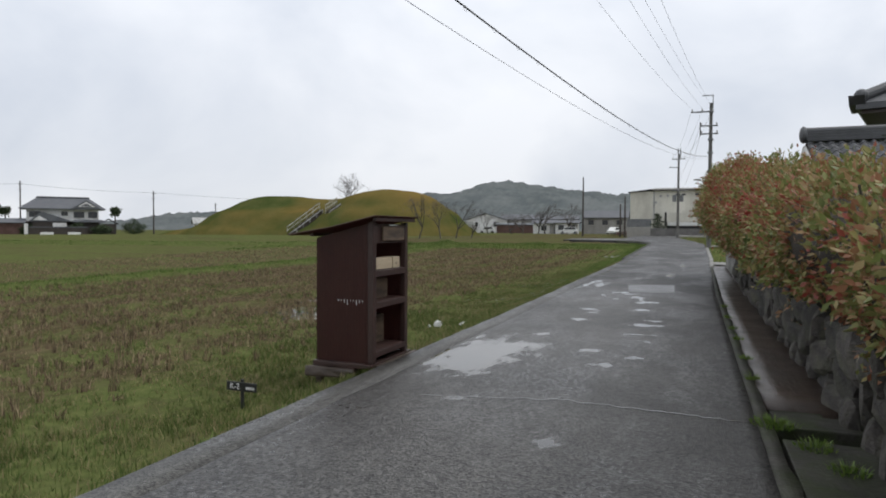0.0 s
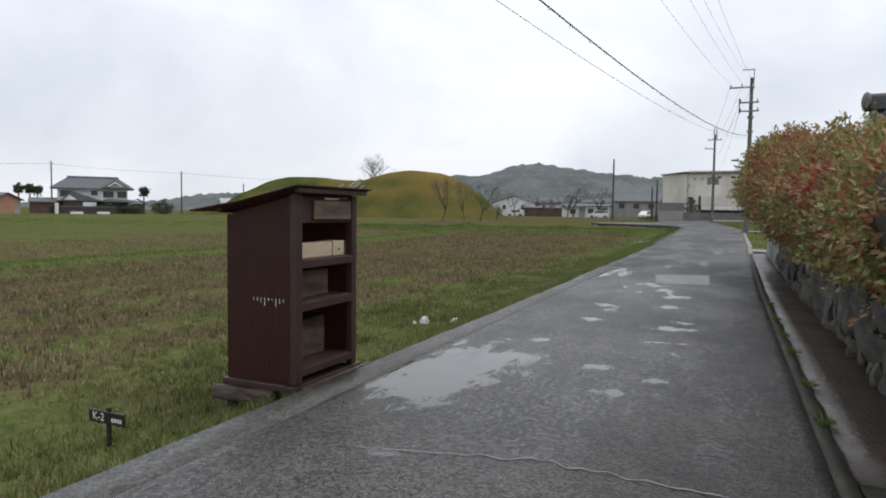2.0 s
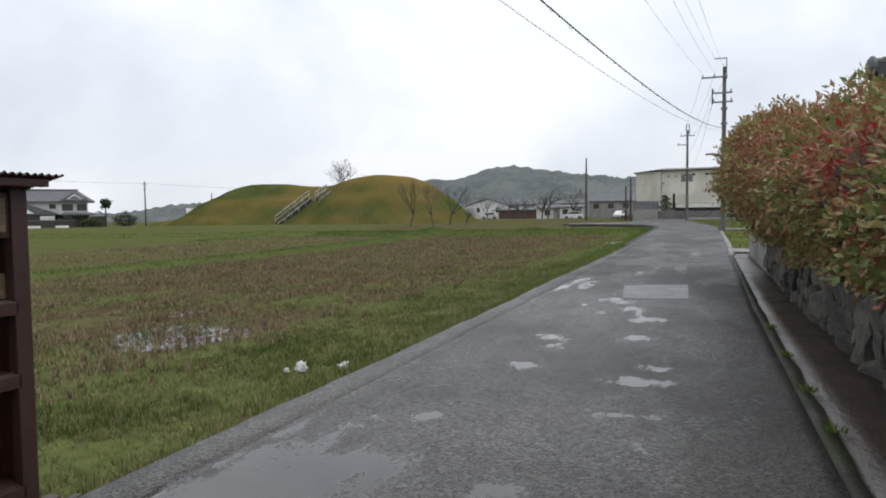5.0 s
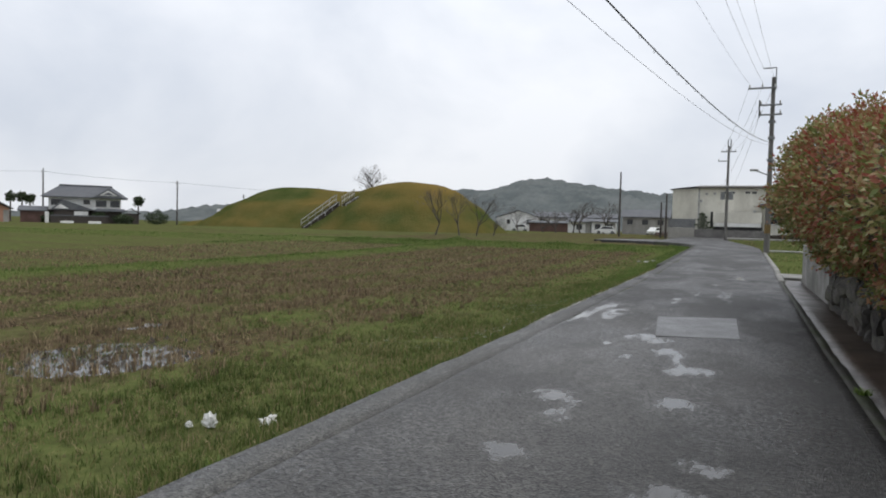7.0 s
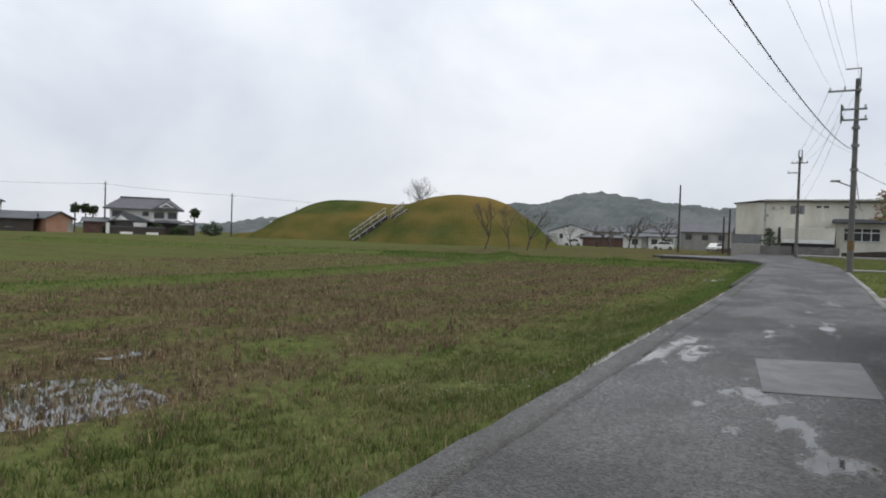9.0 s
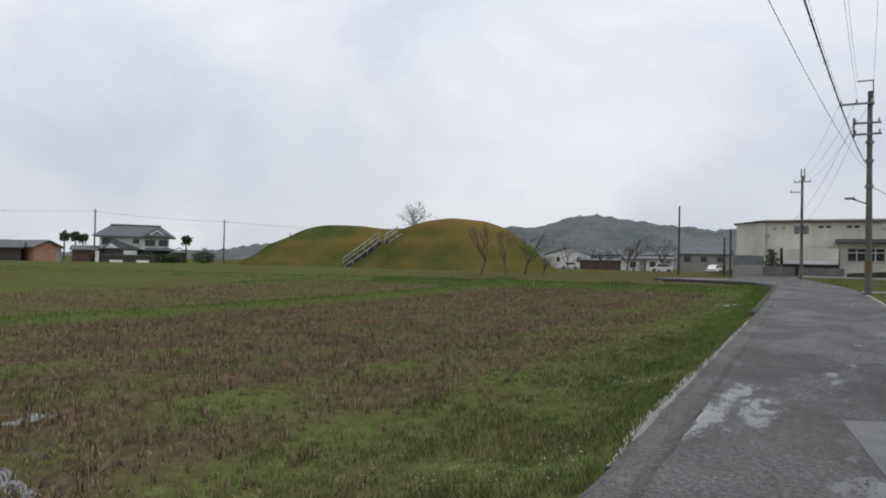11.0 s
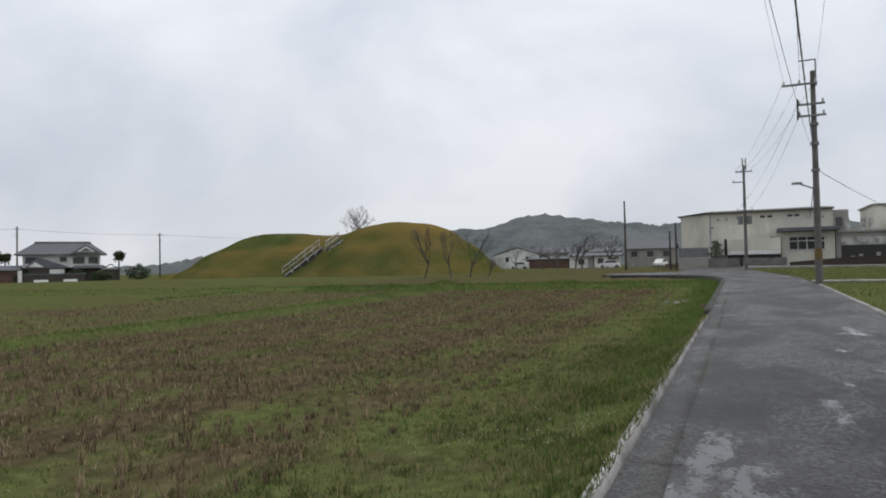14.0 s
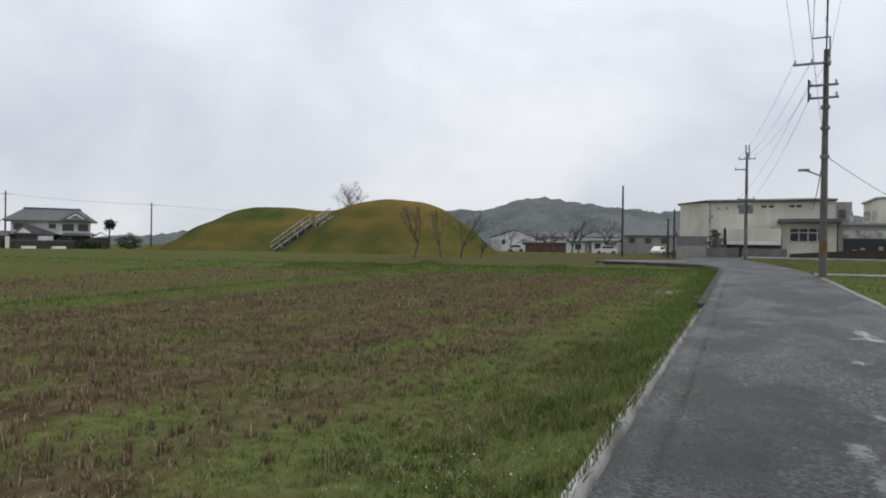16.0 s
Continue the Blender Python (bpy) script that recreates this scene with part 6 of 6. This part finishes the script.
for k, (x, y, h) in enumerate(((-33.0, 108, 4.6), (-30.0, 112, 4.2), (-27.5, 110, 3.6))):
    bare_tree("bare_tree", (x, y, gz(x, y)), h, 0.6, 90 + k, "grey leafless tree behind the burial mound", leader=0.15, depth=5, r0=0.10)
# shrub and foliage against the house behind the hedge
shrub("garden_tree", (3.12, 12.7, 0.80), (0.34, 0.5, 1.8), 5200, 0.035, 130, PINE_LEAF, "dark evergreen garden tree beside the tiled outbuilding", "tree", 4)


def car(at, deg, paint, label):
    e = thing("car", (0, 0, 0), label, "car", "parked cars")
    bm = BM()
    prism(bm, [(-1.9, 0.35), (-1.95, 0.75), (-1.2, 0.92), (1.6, 0.95), (1.85, 0.8), (1.85, 0.35)], "y", -0.75, 0.75)
    bmesh.ops.bevel(bm, geom=bm.edges[:], offset=0.05, segments=2, affect="EDGES")
    part("body", bm, paint, e)
    bm = BM()
    prism(bm, [(-1.2, 0.9), (-0.55, 1.42), (1.15, 1.46), (1.62, 0.93)], "y", -0.66, 0.66)
    bmesh.ops.bevel(bm, geom=bm.edges[:], offset=0.05, segments=2, affect="EDGES")
    c = part("cabin", bm, paint, e)
    for s in (-1, 1):
        bm = BM()
        prism(bm, [(-0.95, 0.95), (-0.5, 1.34), (1.05, 1.37), (1.4, 0.98)], "y", s * 0.665, s * 0.675)
        part("side_window", bm, GLASS_DARK, c)
        part("headlight", box(BM(), -1.96, -1.9, s * 0.55 - 0.15, s * 0.55 + 0.15, 0.62, 0.75, 0.02), PALE_CONCRETE, e)
        for x in (-1.2, 1.2):
            w = part("wheel", rod(BM(), (x, s * 0.62, 0.3), (x, s * 0.78, 0.3), 0.3, n=16), RUBBER, e)
            part("rim", rod(BM(), (x, s * 0.78, 0.3), (x, s * 0.79, 0.3), 0.17, n=12), STEEL, w)
    e.location = at
    turned(e, deg)


car((-14.9, 132.0, gz(-14.9, 132) - 0.05), 78, WHITE_PAINT, "white compact car parked near the junction")
car((-22.7, 126.8, gz(-22.7, 126.8) - 0.05), 10, WHITE_PAINT, "white van-like car parked by the low workshop")
car((-49.2, 143.5, gz(-49, 143) - 0.05), 10, WHITE_PAINT, "white car parked beside the white house")
car((-44.6, 144.5, gz(-44, 144) - 0.05), 10, WHITE_PAINT, "white car parked in front of the white house")
for x, y in ((-106.5, 82.8), (-104.0, 86.2)):
    z = gz(x, y)
    e = box(BM(), -1.0, 1.0, -0.3, 0.3, 0, 0.45, 0.05)
    ob = tagged(part("white_tank", e, WHITE_PAINT), "low white box standing before the garden wall", "box", "white boxes")
    ob.location, ob.rotation_euler = (x, y, z - 0.05), (0, 0, radians(51))
bm = box(BM(), -1.0, 1.0, -0.8, 0.8, 0, 2.6, 0.03)
ob = tagged(part("grey_shed", bm, PALE_CONCRETE), "plain grey storage box beside the white house", "shed")
ob.location = (-47.8, 141.5, gz(-47, 141) - 0.05)
for k in range(4):
    e = thing("fence_panel", (-9.9 + k * 0.62, 92.6, 0.9), "low rust-red slatted fence panel at the junction", "fence", "fence panels")
    for i in range(5):
        part("slat", box(BM(), -10.15 + k * 0.62 + i * 0.12, -10.06 + k * 0.62 + i * 0.12, 84.58 + 8, 84.62 + 8, 0.8, 1.25 + 0.1 * ((i + k) % 2)), RUST_TIN, e)
    part("rail", box(BM(), -10.18 + k * 0.62, -9.56 + k * 0.62, 92.63, 92.67, 1.0, 1.06), RUST_TIN, e)
e = thing("mesh_fence", (-6.8, 88.3, 1.9), "grey panel fence on the block wall", "fence")
for k in range(5):
    part("panel", box(BM(), -8.25 + k * 0.6, -7.69 + k * 0.6, 88.42, 88.46, 1.92, 2.95), STEEL, e)
for k in range(6):
    part("post", rod(BM(), (-8.27 + k * 0.6, 88.5, 1.85), (-8.27 + k * 0.6, 88.5, 3.0), 0.03, n=6), STEEL, e)


def crumple(name, at, size, seed, material, label, category, flat=0.5):
    bm = BM()
    bmesh.ops.create_icosphere(bm, subdivisions=3, radius=1)
    for v in bm.verts:
        f = 1 + 0.75 * noise.noise(v.co * 2.2 + Vector((seed, 0, 0))) + 0.4 * noise.noise(v.co * 6 + Vector((0, seed, 0)))
        v.co = Vector((v.co.x * size[0] * f, v.co.y * size[1] * f, max(0, (v.co.z + 0.5) * size[2] * f)))
    bmesh.ops.transform(bm, matrix=Matrix.Translation(at), verts=bm.verts[:])
    return tagged(part(name, bm, material), label, category, "litter")


crumple("plastic_bag", (-3.905, 9.95, -0.01), (0.062, 0.03, 0.06), 3, WHITE_PLASTIC, "crumpled white plastic bag lying in the grass", "litter")
crumple("plastic_scrap", (-4.02, 9.87, -0.01), (0.025, 0.02, 0.025), 5, WHITE_PLASTIC, "small white plastic scrap lying in the grass", "litter")
crumple("plastic_scrap", (-3.545, 10.17, -0.0), (0.035, 0.07, 0.035), 8, WHITE_PLASTIC, "small white plastic scrap beside the lane", "litter")
for k, (x, y) in enumerate(((-4.55, 37.0), (-4.2, 36.8), (-3.95, 37.3))):
    crumple("rubble", (x, y, gz(x, y) - 0.02), (0.10, 0.07, 0.06), 20 + k, PALE_CONCRETE, "pale lump of rubble in the grass", "rubble")


# ---- grass and stubble ----
def wave(x, y, s, seed):
    """A cheap smooth noise between about -1 and 1."""
    r = np.random.default_rng(seed)
    out = np.zeros_like(x)
    for k in range(7):
        a, p = r.uniform(0, 6.28), r.uniform(0, 6.28)
        f = s * r.uniform(0.5, 2.2)
        out += np.sin((x * math.cos(a) + y * math.sin(a)) * f + p) / (1 + k * 0.25)
    return out / 2.6


def blades(name, x, y, h, w, seed, material, label, category, lean=0.45, sink=0.015, z=None):
    """Bent tapering blades standing on the land, all in one mesh."""
    rng = np.random.default_rng(seed)
    n = len(x)
    base = np.stack([x, y, (land_z(x, y) if z is None else z) - sink], 1)
    a = rng.uniform(0, 2 * math.pi, n)
    side = np.stack([np.cos(a), np.sin(a), np.zeros(n)], 1) * (w[:, None] / 2)
    b = rng.uniform(0, 2 * math.pi, n)
    d = np.stack([np.cos(b), np.sin(b), np.zeros(n)], 1) * (h * lean * rng.random(n))[:, None]
    up = np.array([0, 0, 1.0]) * h[:, None]
    V = np.stack([base - side, base + side, base + side * 0.75 + up * 0.6 + d * 0.35, base - side * 0.75 + up * 0.6 + d * 0.35, base + up * 0.95 + d], 1).reshape(-1, 3)
    o = (np.arange(n) * 5)[:, None]
    F = np.concatenate([o + np.array([[0, 1, 2]]), o + np.array([[0, 2, 3]]), o + np.array([[3, 2, 4]])])
    return tagged(raw(name, V, F, material), label, category, kind="stuff")


def scatter(x0, x1, y0, y1, density, seed, keep):
    rng = np.random.default_rng(seed)
    n = int((x1 - x0) * (y1 - y0) * density)
    x, y = rng.uniform(x0, x1, n), rng.uniform(y0, y1, n)
    m = rng.random(n) < keep(x, y)
    return x[m], y[m], rng


def bund_a(x, y):
    return np.exp(-((x + 16.8 + 0.03 * (y - 20)) / 0.75) ** 2)


def bund_b(x, y):
    return np.exp(-((y - 46.5 - 0.15 * (x + 18)) / 1.6) ** 2)


# verge along the lane
x, y, rng = scatter(-5.6, -2.8, 0.5, 46, 620, 1, lambda x, y: (x < road_left(y) - 0.03 - 0.08 * smoothstep(13.9, 15.2, y)) * (1 - 0.75 * smoothstep(1.0, 2.3, road_left(y) - x)) * (1 - 0.75 * smoothstep(14, 40, y)) * (0.65 + 0.35 * wave(x, y, 2.5, 3)))
h = rng.uniform(0.035, 0.10, len(x)) * (0.85 + 0.45 * np.clip(wave(x, y, 2.0, 4), -0.6, 1)) * (1 + 0.6 * smoothstep(6, 2, y))
blades("verge_grass", x, y, h, rng.uniform(0.004, 0.009, len(x)), 11, GRASS_BLADE, "bright green grass verge along the lane", "grass", 0.7)
x, y, rng = scatter(-5.0, -2.8, 13, 56, 480, 81, lambda x, y: (x < road_left(y) - 0.2) * (1 - smoothstep(0.5, 1.7, road_left(y) - x)))
blades("verge_grass", x, y, rng.uniform(0.05, 0.12, len(x)) * (1 + 0.5 * np.clip(wave(x, y, 1.5, 82), 0, 1)) * (0.7 + 0.5 * smoothstep(16, 30, y)), rng.uniform(0.006, 0.011, len(x)) * (1 + 0.7 * smoothstep(18, 34, y)), 83, BUND_BLADE, "bright tufted grass verge above the kerb wall", "grass", 0.7)
def tufts(name, x, y, per, radius, h0, h1, w0, w1, seed, material, label, category="grass", lean=0.8):
    """Clumps of blades: each centre carries a few blades that spread outwards."""
    rng = np.random.default_rng(seed)
    n = len(x)
    size = np.repeat(rng.uniform(0.35, 1.0, n) + 0.8 * rng.random(n) ** 3, per)
    r = radius * size * np.sqrt(rng.random(n * per))
    a = rng.uniform(0, 2 * math.pi, n * per)
    bx, by = np.repeat(x, per) + r * np.cos(a), np.repeat(y, per) + r * np.sin(a)
    h = rng.uniform(h0, h1, n * per) * (0.55 + 0.5 * size) * (1.15 - 0.5 * r / (radius * 1.4))
    ok = bx < road_left(by) - 0.02 - 0.09 * smoothstep(13.9, 15.2, by) * smoothstep(28.5, 26.5, by)
    return blades(name, bx[ok], by[ok], h[ok], rng.uniform(w0, w1, int(ok.sum())), seed + 1, material, label, category, lean)


def rows_of(x, y):
    """Where weeds have closed over the stubble: bands along the lane, broken up by patches."""
    return np.clip(0.44 + 0.16 * smoothstep(17, 11, y) + 0.42 * np.sin(x * 3.3 + 0.5 * np.sin(y * 0.16)) + 0.45 * wave(x, y, 0.7, 5) + 0.25 * wave(x, y, 2.2, 6) + 0.45 * smoothstep(-7.5, -4.6, x), 0.03, 1)


# green growth in the stubble fields, in clumps
x, y, rng = scatter(-16.2, -3.6, 2, 16, 34, 2, lambda x, y: rows_of(x, y))
tufts("field_grass", x, y, 15, 0.10, 0.03, 0.09, 0.005, 0.010, 112, GRASS_BLADE, "green weeds growing between the rice stubble")
x, y, rng = scatter(-16.2, -3.6, 16, 26, 26, 302, lambda x, y: rows_of(x, y))
tufts("field_grass", x, y, 12, 0.12, 0.03, 0.09, 0.007, 0.013, 114, GRASS_BLADE, "green weeds growing between the rice stubble")
x, y, rng = scatter(-16.2, -3.6, 26, 45, 14, 303, lambda x, y: rows_of(x, y))
tufts("field_grass", x, y, 9, 0.15, 0.04, 0.09, 0.012, 0.022, 116, GRASS_BLADE, "green weeds growing in the far half of the field")
# short growth and litter that cover the soil close to the lane
x, y, rng = scatter(-13.5, -3.0, 4, 24, 430, 304, lambda x, y: np.clip(0.55 + 0.5 * wave(x, y, 2.6, 305) + 0.25 * smoothstep(-7, -4, x), 0.1, 1) * (1 - 0.6 * smoothstep(-7, -13, x)) * (x < road_left(y) - 0.12))
pale = rng.random(len(x)) < 0.34
h, w = rng.uniform(0.015, 0.05, len(x)), rng.uniform(0.005, 0.011, len(x))
blades("short_grass", x[~pale], y[~pale], h[~pale], w[~pale], 306, GRASS_BLADE, "short green growth covering the wet soil", "grass", 1.2, 0.005)
blades("short_straw", x[pale], y[pale], h[pale], w[pale], 307, STRAW, "short brown straw lying between the weeds", "straw", 1.6, 0.005)
# lush tussocks along the lane
x, y, rng = scatter(-5.6, -2.85, 1.5, 14, 62, 51, lambda x, y: np.clip(0.5 + 0.7 * wave(x, y, 1.6, 52) + 0.3 * smoothstep(-4.6, -3.4, x), 0.05, 1))
tufts("verge_tussocks", x, y, 22, 0.085, 0.035, 0.13, 0.004, 0.009, 118, GRASS_BLADE, "thick green tussocks of grass beside the lane")
x, y, rng = scatter(-5.2, -2.85, 14, 25, 62, 56, lambda x, y: np.clip(0.55 + 0.7 * wave(x, y, 1.6, 57), 0.05, 1) * smoothstep(-5.2, -4.2, x))
tufts("verge_tussocks", x, y, 22, 0.09, 0.035, 0.13, 0.005, 0.010, 120, GRASS_BLADE, "thick green tussocks of grass beside the lane")
x, y, rng = scatter(-15, -3.9, 3, 28, 230, 59, lambda x, y: np.clip(0.5 - 0.8 * wave(x, y, 0.7, 5), 0.05, 1) * (1 - 0.5 * smoothstep(16, 28, y)))
blades("dry_straw", x, y, rng.uniform(0.02, 0.06, len(x)), rng.uniform(0.005, 0.009, len(x)), 61, LITTER, "loose dry straw among the weeds", "straw", 2.6)
y = np.random.default_rng(62).uniform(13.5, 28, 2600)
x = road_left(y) - 0.09 * smoothstep(13.9, 15.2, y) * smoothstep(28.5, 26.5, y) - np.abs(np.random.default_rng(63).normal(0, 0.05, len(y)))
rng = np.random.default_rng(64)
blades("edge_grass", x, y, rng.uniform(0.04, 0.12, len(x)), rng.uniform(0.005, 0.011, len(x)), 65, GRASS_BLADE, "grass hanging over the concrete gutter", "grass", 1.1)
# bunds between the fields
x, y, rng = scatter(-19, -15, 8, 48, 330, 3, lambda x, y: bund_a(x, y))
blades("bund_grass", x, y, rng.uniform(0.04, 0.11, len(x)) * (1 + 0.9 * np.clip(wave(x, y, 1.5, 61), 0, 1)), rng.uniform(0.010, 0.02, len(x)), 13, BUND_BLADE, "tufted green grass on the bund between two fields", "grass", 0.6)
x, y, rng = scatter(-26, -3, 43, 50, 260, 4, lambda x, y: bund_b(x, y))
blades("bund_grass", x, y, rng.uniform(0.07, 0.18, len(x)) * (1 + 0.9 * np.clip(wave(x, y, 1.2, 62), 0, 1)), rng.uniform(0.015, 0.03, len(x)), 14, BUND_BLADE, "tufted green grass on the cross bund", "grass", 0.6)
x, y, rng = scatter(-60, -18, 36, 50, 70, 5, lambda x, y: bund_b(x, y) + np.exp(-((x + 29.5) / 0.7) ** 2))
blades("bund_grass", x, y, rng.uniform(0.06, 0.15, len(x)), rng.uniform(0.02, 0.04, len(x)), 15, BUND_BLADE, "tufted green grass on the far bund", "grass", 0.6)
# grass beyond the hedge
x, y, rng = scatter(-1.5, 14, 24.5, 76, 130, 6, lambda x, y: (x > np.where(y < 49, 0.80, lane_right(y) + 0.05)) * ((y < 44.7 + 0.13 * x) | (y > 46.5 + 0.13 * x)) * 0.6 + 0.4 * wave(x, y, 1.0, 8))
blades("verge_grass", x, y, rng.uniform(0.04, 0.12, len(x)), rng.uniform(0.010, 0.02, len(x)), 16, GRASS_BLADE, "rough green grass beyond the hedge", "grass", 0.6)


def stubble(name, x0, x1, y0, y1, row, step, straws, seed, label):
    """Cut rice stubble in rows along the lane: small tufts of straw."""
    rng = np.random.default_rng(seed)
    gx, gy = np.meshgrid(np.arange(x0, x1, row), np.arange(y0, y1, step), indexing="ij")
    cx = (gx + rng.normal(0, 0.03, gx.shape)).ravel()
    cy = (gy + rng.normal(0, 0.05, gx.shape)).ravel()
    keep = rng.random(len(cx)) < np.clip(0.80 + 0.35 * wave(cx, cy, 0.9, seed + 1) - 0.35 * smoothstep(-6.5, -4.6, cx) - 0.32 * np.sin(cx * 3.3 + 0.5 * np.sin(cy * 0.16)), 0.12, 1)
    cx, cy = cx[keep], cy[keep]
    tall = rng.uniform(0.6, 1.25, len(cx)) * (1 + 0.25 * wave(cx, cy, 0.9, seed + 2))
    x = np.repeat(cx, straws) + rng.normal(0, 0.027, len(cx) * straws)
    y = np.repeat(cy, straws) + rng.normal(0, 0.027, len(cx) * straws)
    h = np.repeat(tall, straws) * rng.uniform(0.06, 0.145, len(x))
    blades(name, x, y, h, rng.uniform(0.007, 0.015, len(x)) * (1 + 0.5 * smoothstep(14, 34, y)), seed + 3, STRAW, label, "stubble", 0.55)


stubble("rice_stubble", -16.0, -4.9, 2.0, 24.0, 0.30, 0.20, 18, 21, "rows of short brown rice stubble with green regrowth")
stubble("rice_stubble", -16.0, -4.6, 24.0, 45.0, 0.30, 0.22, 10, 31, "rows of short brown rice stubble further off")
stubble("rice_stubble", -28.8, -17.8, 10.0, 44.0, 0.34, 0.26, 7, 41, "rows of brown stubble in the second field")

# mud lumps round the stubble that stands in water
rng = np.random.default_rng(55)
V, F = [], []
n = 0
for gx in np.arange(-8.6, -5.2, 0.30):
    for gy in np.arange(9.6, 14.2, 0.20):
        if rng.random() < 0.35 or ((gx + 7.0) / 1.3) ** 2 + ((gy - 11.55) / 1.6) ** 2 > 1:
            continue
        cx, cy, r = gx + rng.normal(0, 0.03), gy + rng.normal(0, 0.04), rng.uniform(0.04, 0.085)
        ring = [(cx + r * rng.uniform(0.7, 1.3) * math.cos(a), cy + r * rng.uniform(0.7, 1.3) * math.sin(a), -0.16) for a in np.arange(0, 6.28, 0.785)]
        V += ring + [(cx, cy, -0.16 + r * rng.uniform(0.7, 1.3))]
        F += [(n + i, n + (i + 1) % 8, n + 8) for i in range(8)]
        n += 9
tagged(raw("mud_clods", V, F, EARTH, smooth=True), "dark wet clods of mud in the standing water", "mud", kind="stuff")

# small white flowers in the verge
x, y, rng = scatter(-4.6, -3.05, 13, 18.5, 230, 7, lambda x, y: np.clip(wave(x, y, 1.6, 9) + 0.25, 0, 1) * (x < road_left(y) - 0.2))
n = len(x)
p = np.stack([x, y, land_z(x, y) + rng.uniform(0.05, 0.12, n)], 1)
a, b = rng.normal(0, 0.0035, (n, 3)), rng.normal(0, 0.0035, (n, 3))
V = np.stack([p, p + a, p + a + b, p + b], 1).reshape(-1, 3)
tagged(raw("white_flowers", V, np.arange(4 * n).reshape(-1, 4), PETAL), "tiny white clover flowers in the verge", "flowers", kind="stuff")


def weed(at, radius, n, seed, label="bright green weed growing at the ditch's edge"):
    """A tuft of broad arching leaves."""
    rng = np.random.default_rng(seed)
    r = radius * np.sqrt(rng.random(n))
    t = rng.uniform(0, 6.28, n)
    x, y = at[0] + r * np.cos(t), at[1] + r * np.sin(t)
    ob = blades("weed_tuft", x, y, rng.uniform(0.02, 0.07, n) * (1.2 - r / radius * 0.6), rng.uniform(0.005, 0.011, n), seed, WEED, label, "weed", 0.9, 0.01, np.full(n, at[2]))
    return ob


weed((0.53, 4.95, 0.28), 0.15, 260, 201)
weed((0.72, 4.55, 0.27), 0.12, 160, 202)
weed((0.82, 4.15, 0.27), 0.10, 130, 203)
for k, (x, y) in enumerate(((0.50, 9.6), (0.52, 8.7), (0.50, 10.8), (0.50, 12.3), (0.52, 7.4), (0.50, 6.4), (1.0, 8.2), (1.0, 10.5), (0.98, 12.7))):
    weed((x, y, float(road_z(y)) + (0.01 if x < 0.9 else -0.07)), 0.06, 70, 210 + k, "small weed rooted in the ditch wall")
for k, y in enumerate((3.3, 4.1, 7.3, 8.2, 8.9, 10.6, 11.4)):
    weed((float(road_left(y)) - 0.03, y, float(road_z(y)) - 0.04), 0.08, 60, 240 + k, "grass tuft creeping over the lane's edge")
for k in range(9):
    x, y = -3.0 - 0.10 * (k % 3), 33 + 0.45 * k
    crumple("dead_brush", (x, y, gz(x, y)), (0.06, 0.09, 0.07), 60 + k, RUST_TIN, "clump of brown dead brush by the gutter", "brush") if k < 3 else None
# moss along the joint of the edging
rng = np.random.default_rng(77)
y = rng.uniform(15, 34, 1100)
x = road_left(y) + 0.285 + rng.normal(0, 0.018, len(y))
keep = rng.random(len(y)) < np.clip(0.35 + wave(x * 0, y, 1.2, 12), 0, 1)
x, y = x[keep], y[keep]
blades("moss_line", x, y, rng.uniform(0.004, 0.011, len(x)), rng.uniform(0.008, 0.016, len(x)), 78, GRASS_BLADE, "line of moss in the joint of the edging", "moss", 0.6, 0.0, road_z(y) + 0.001)
# pale track across the grass beside the pole
bm = BM()
prism(bm, [(0.75, 44.8), (18, 47.0), (18, 48.4), (0.75, 46.4)], "z", 0.35, 0.572)
setting("path", bm, CONCRETE, "pale gravel track across the grass beside the pole", "path")
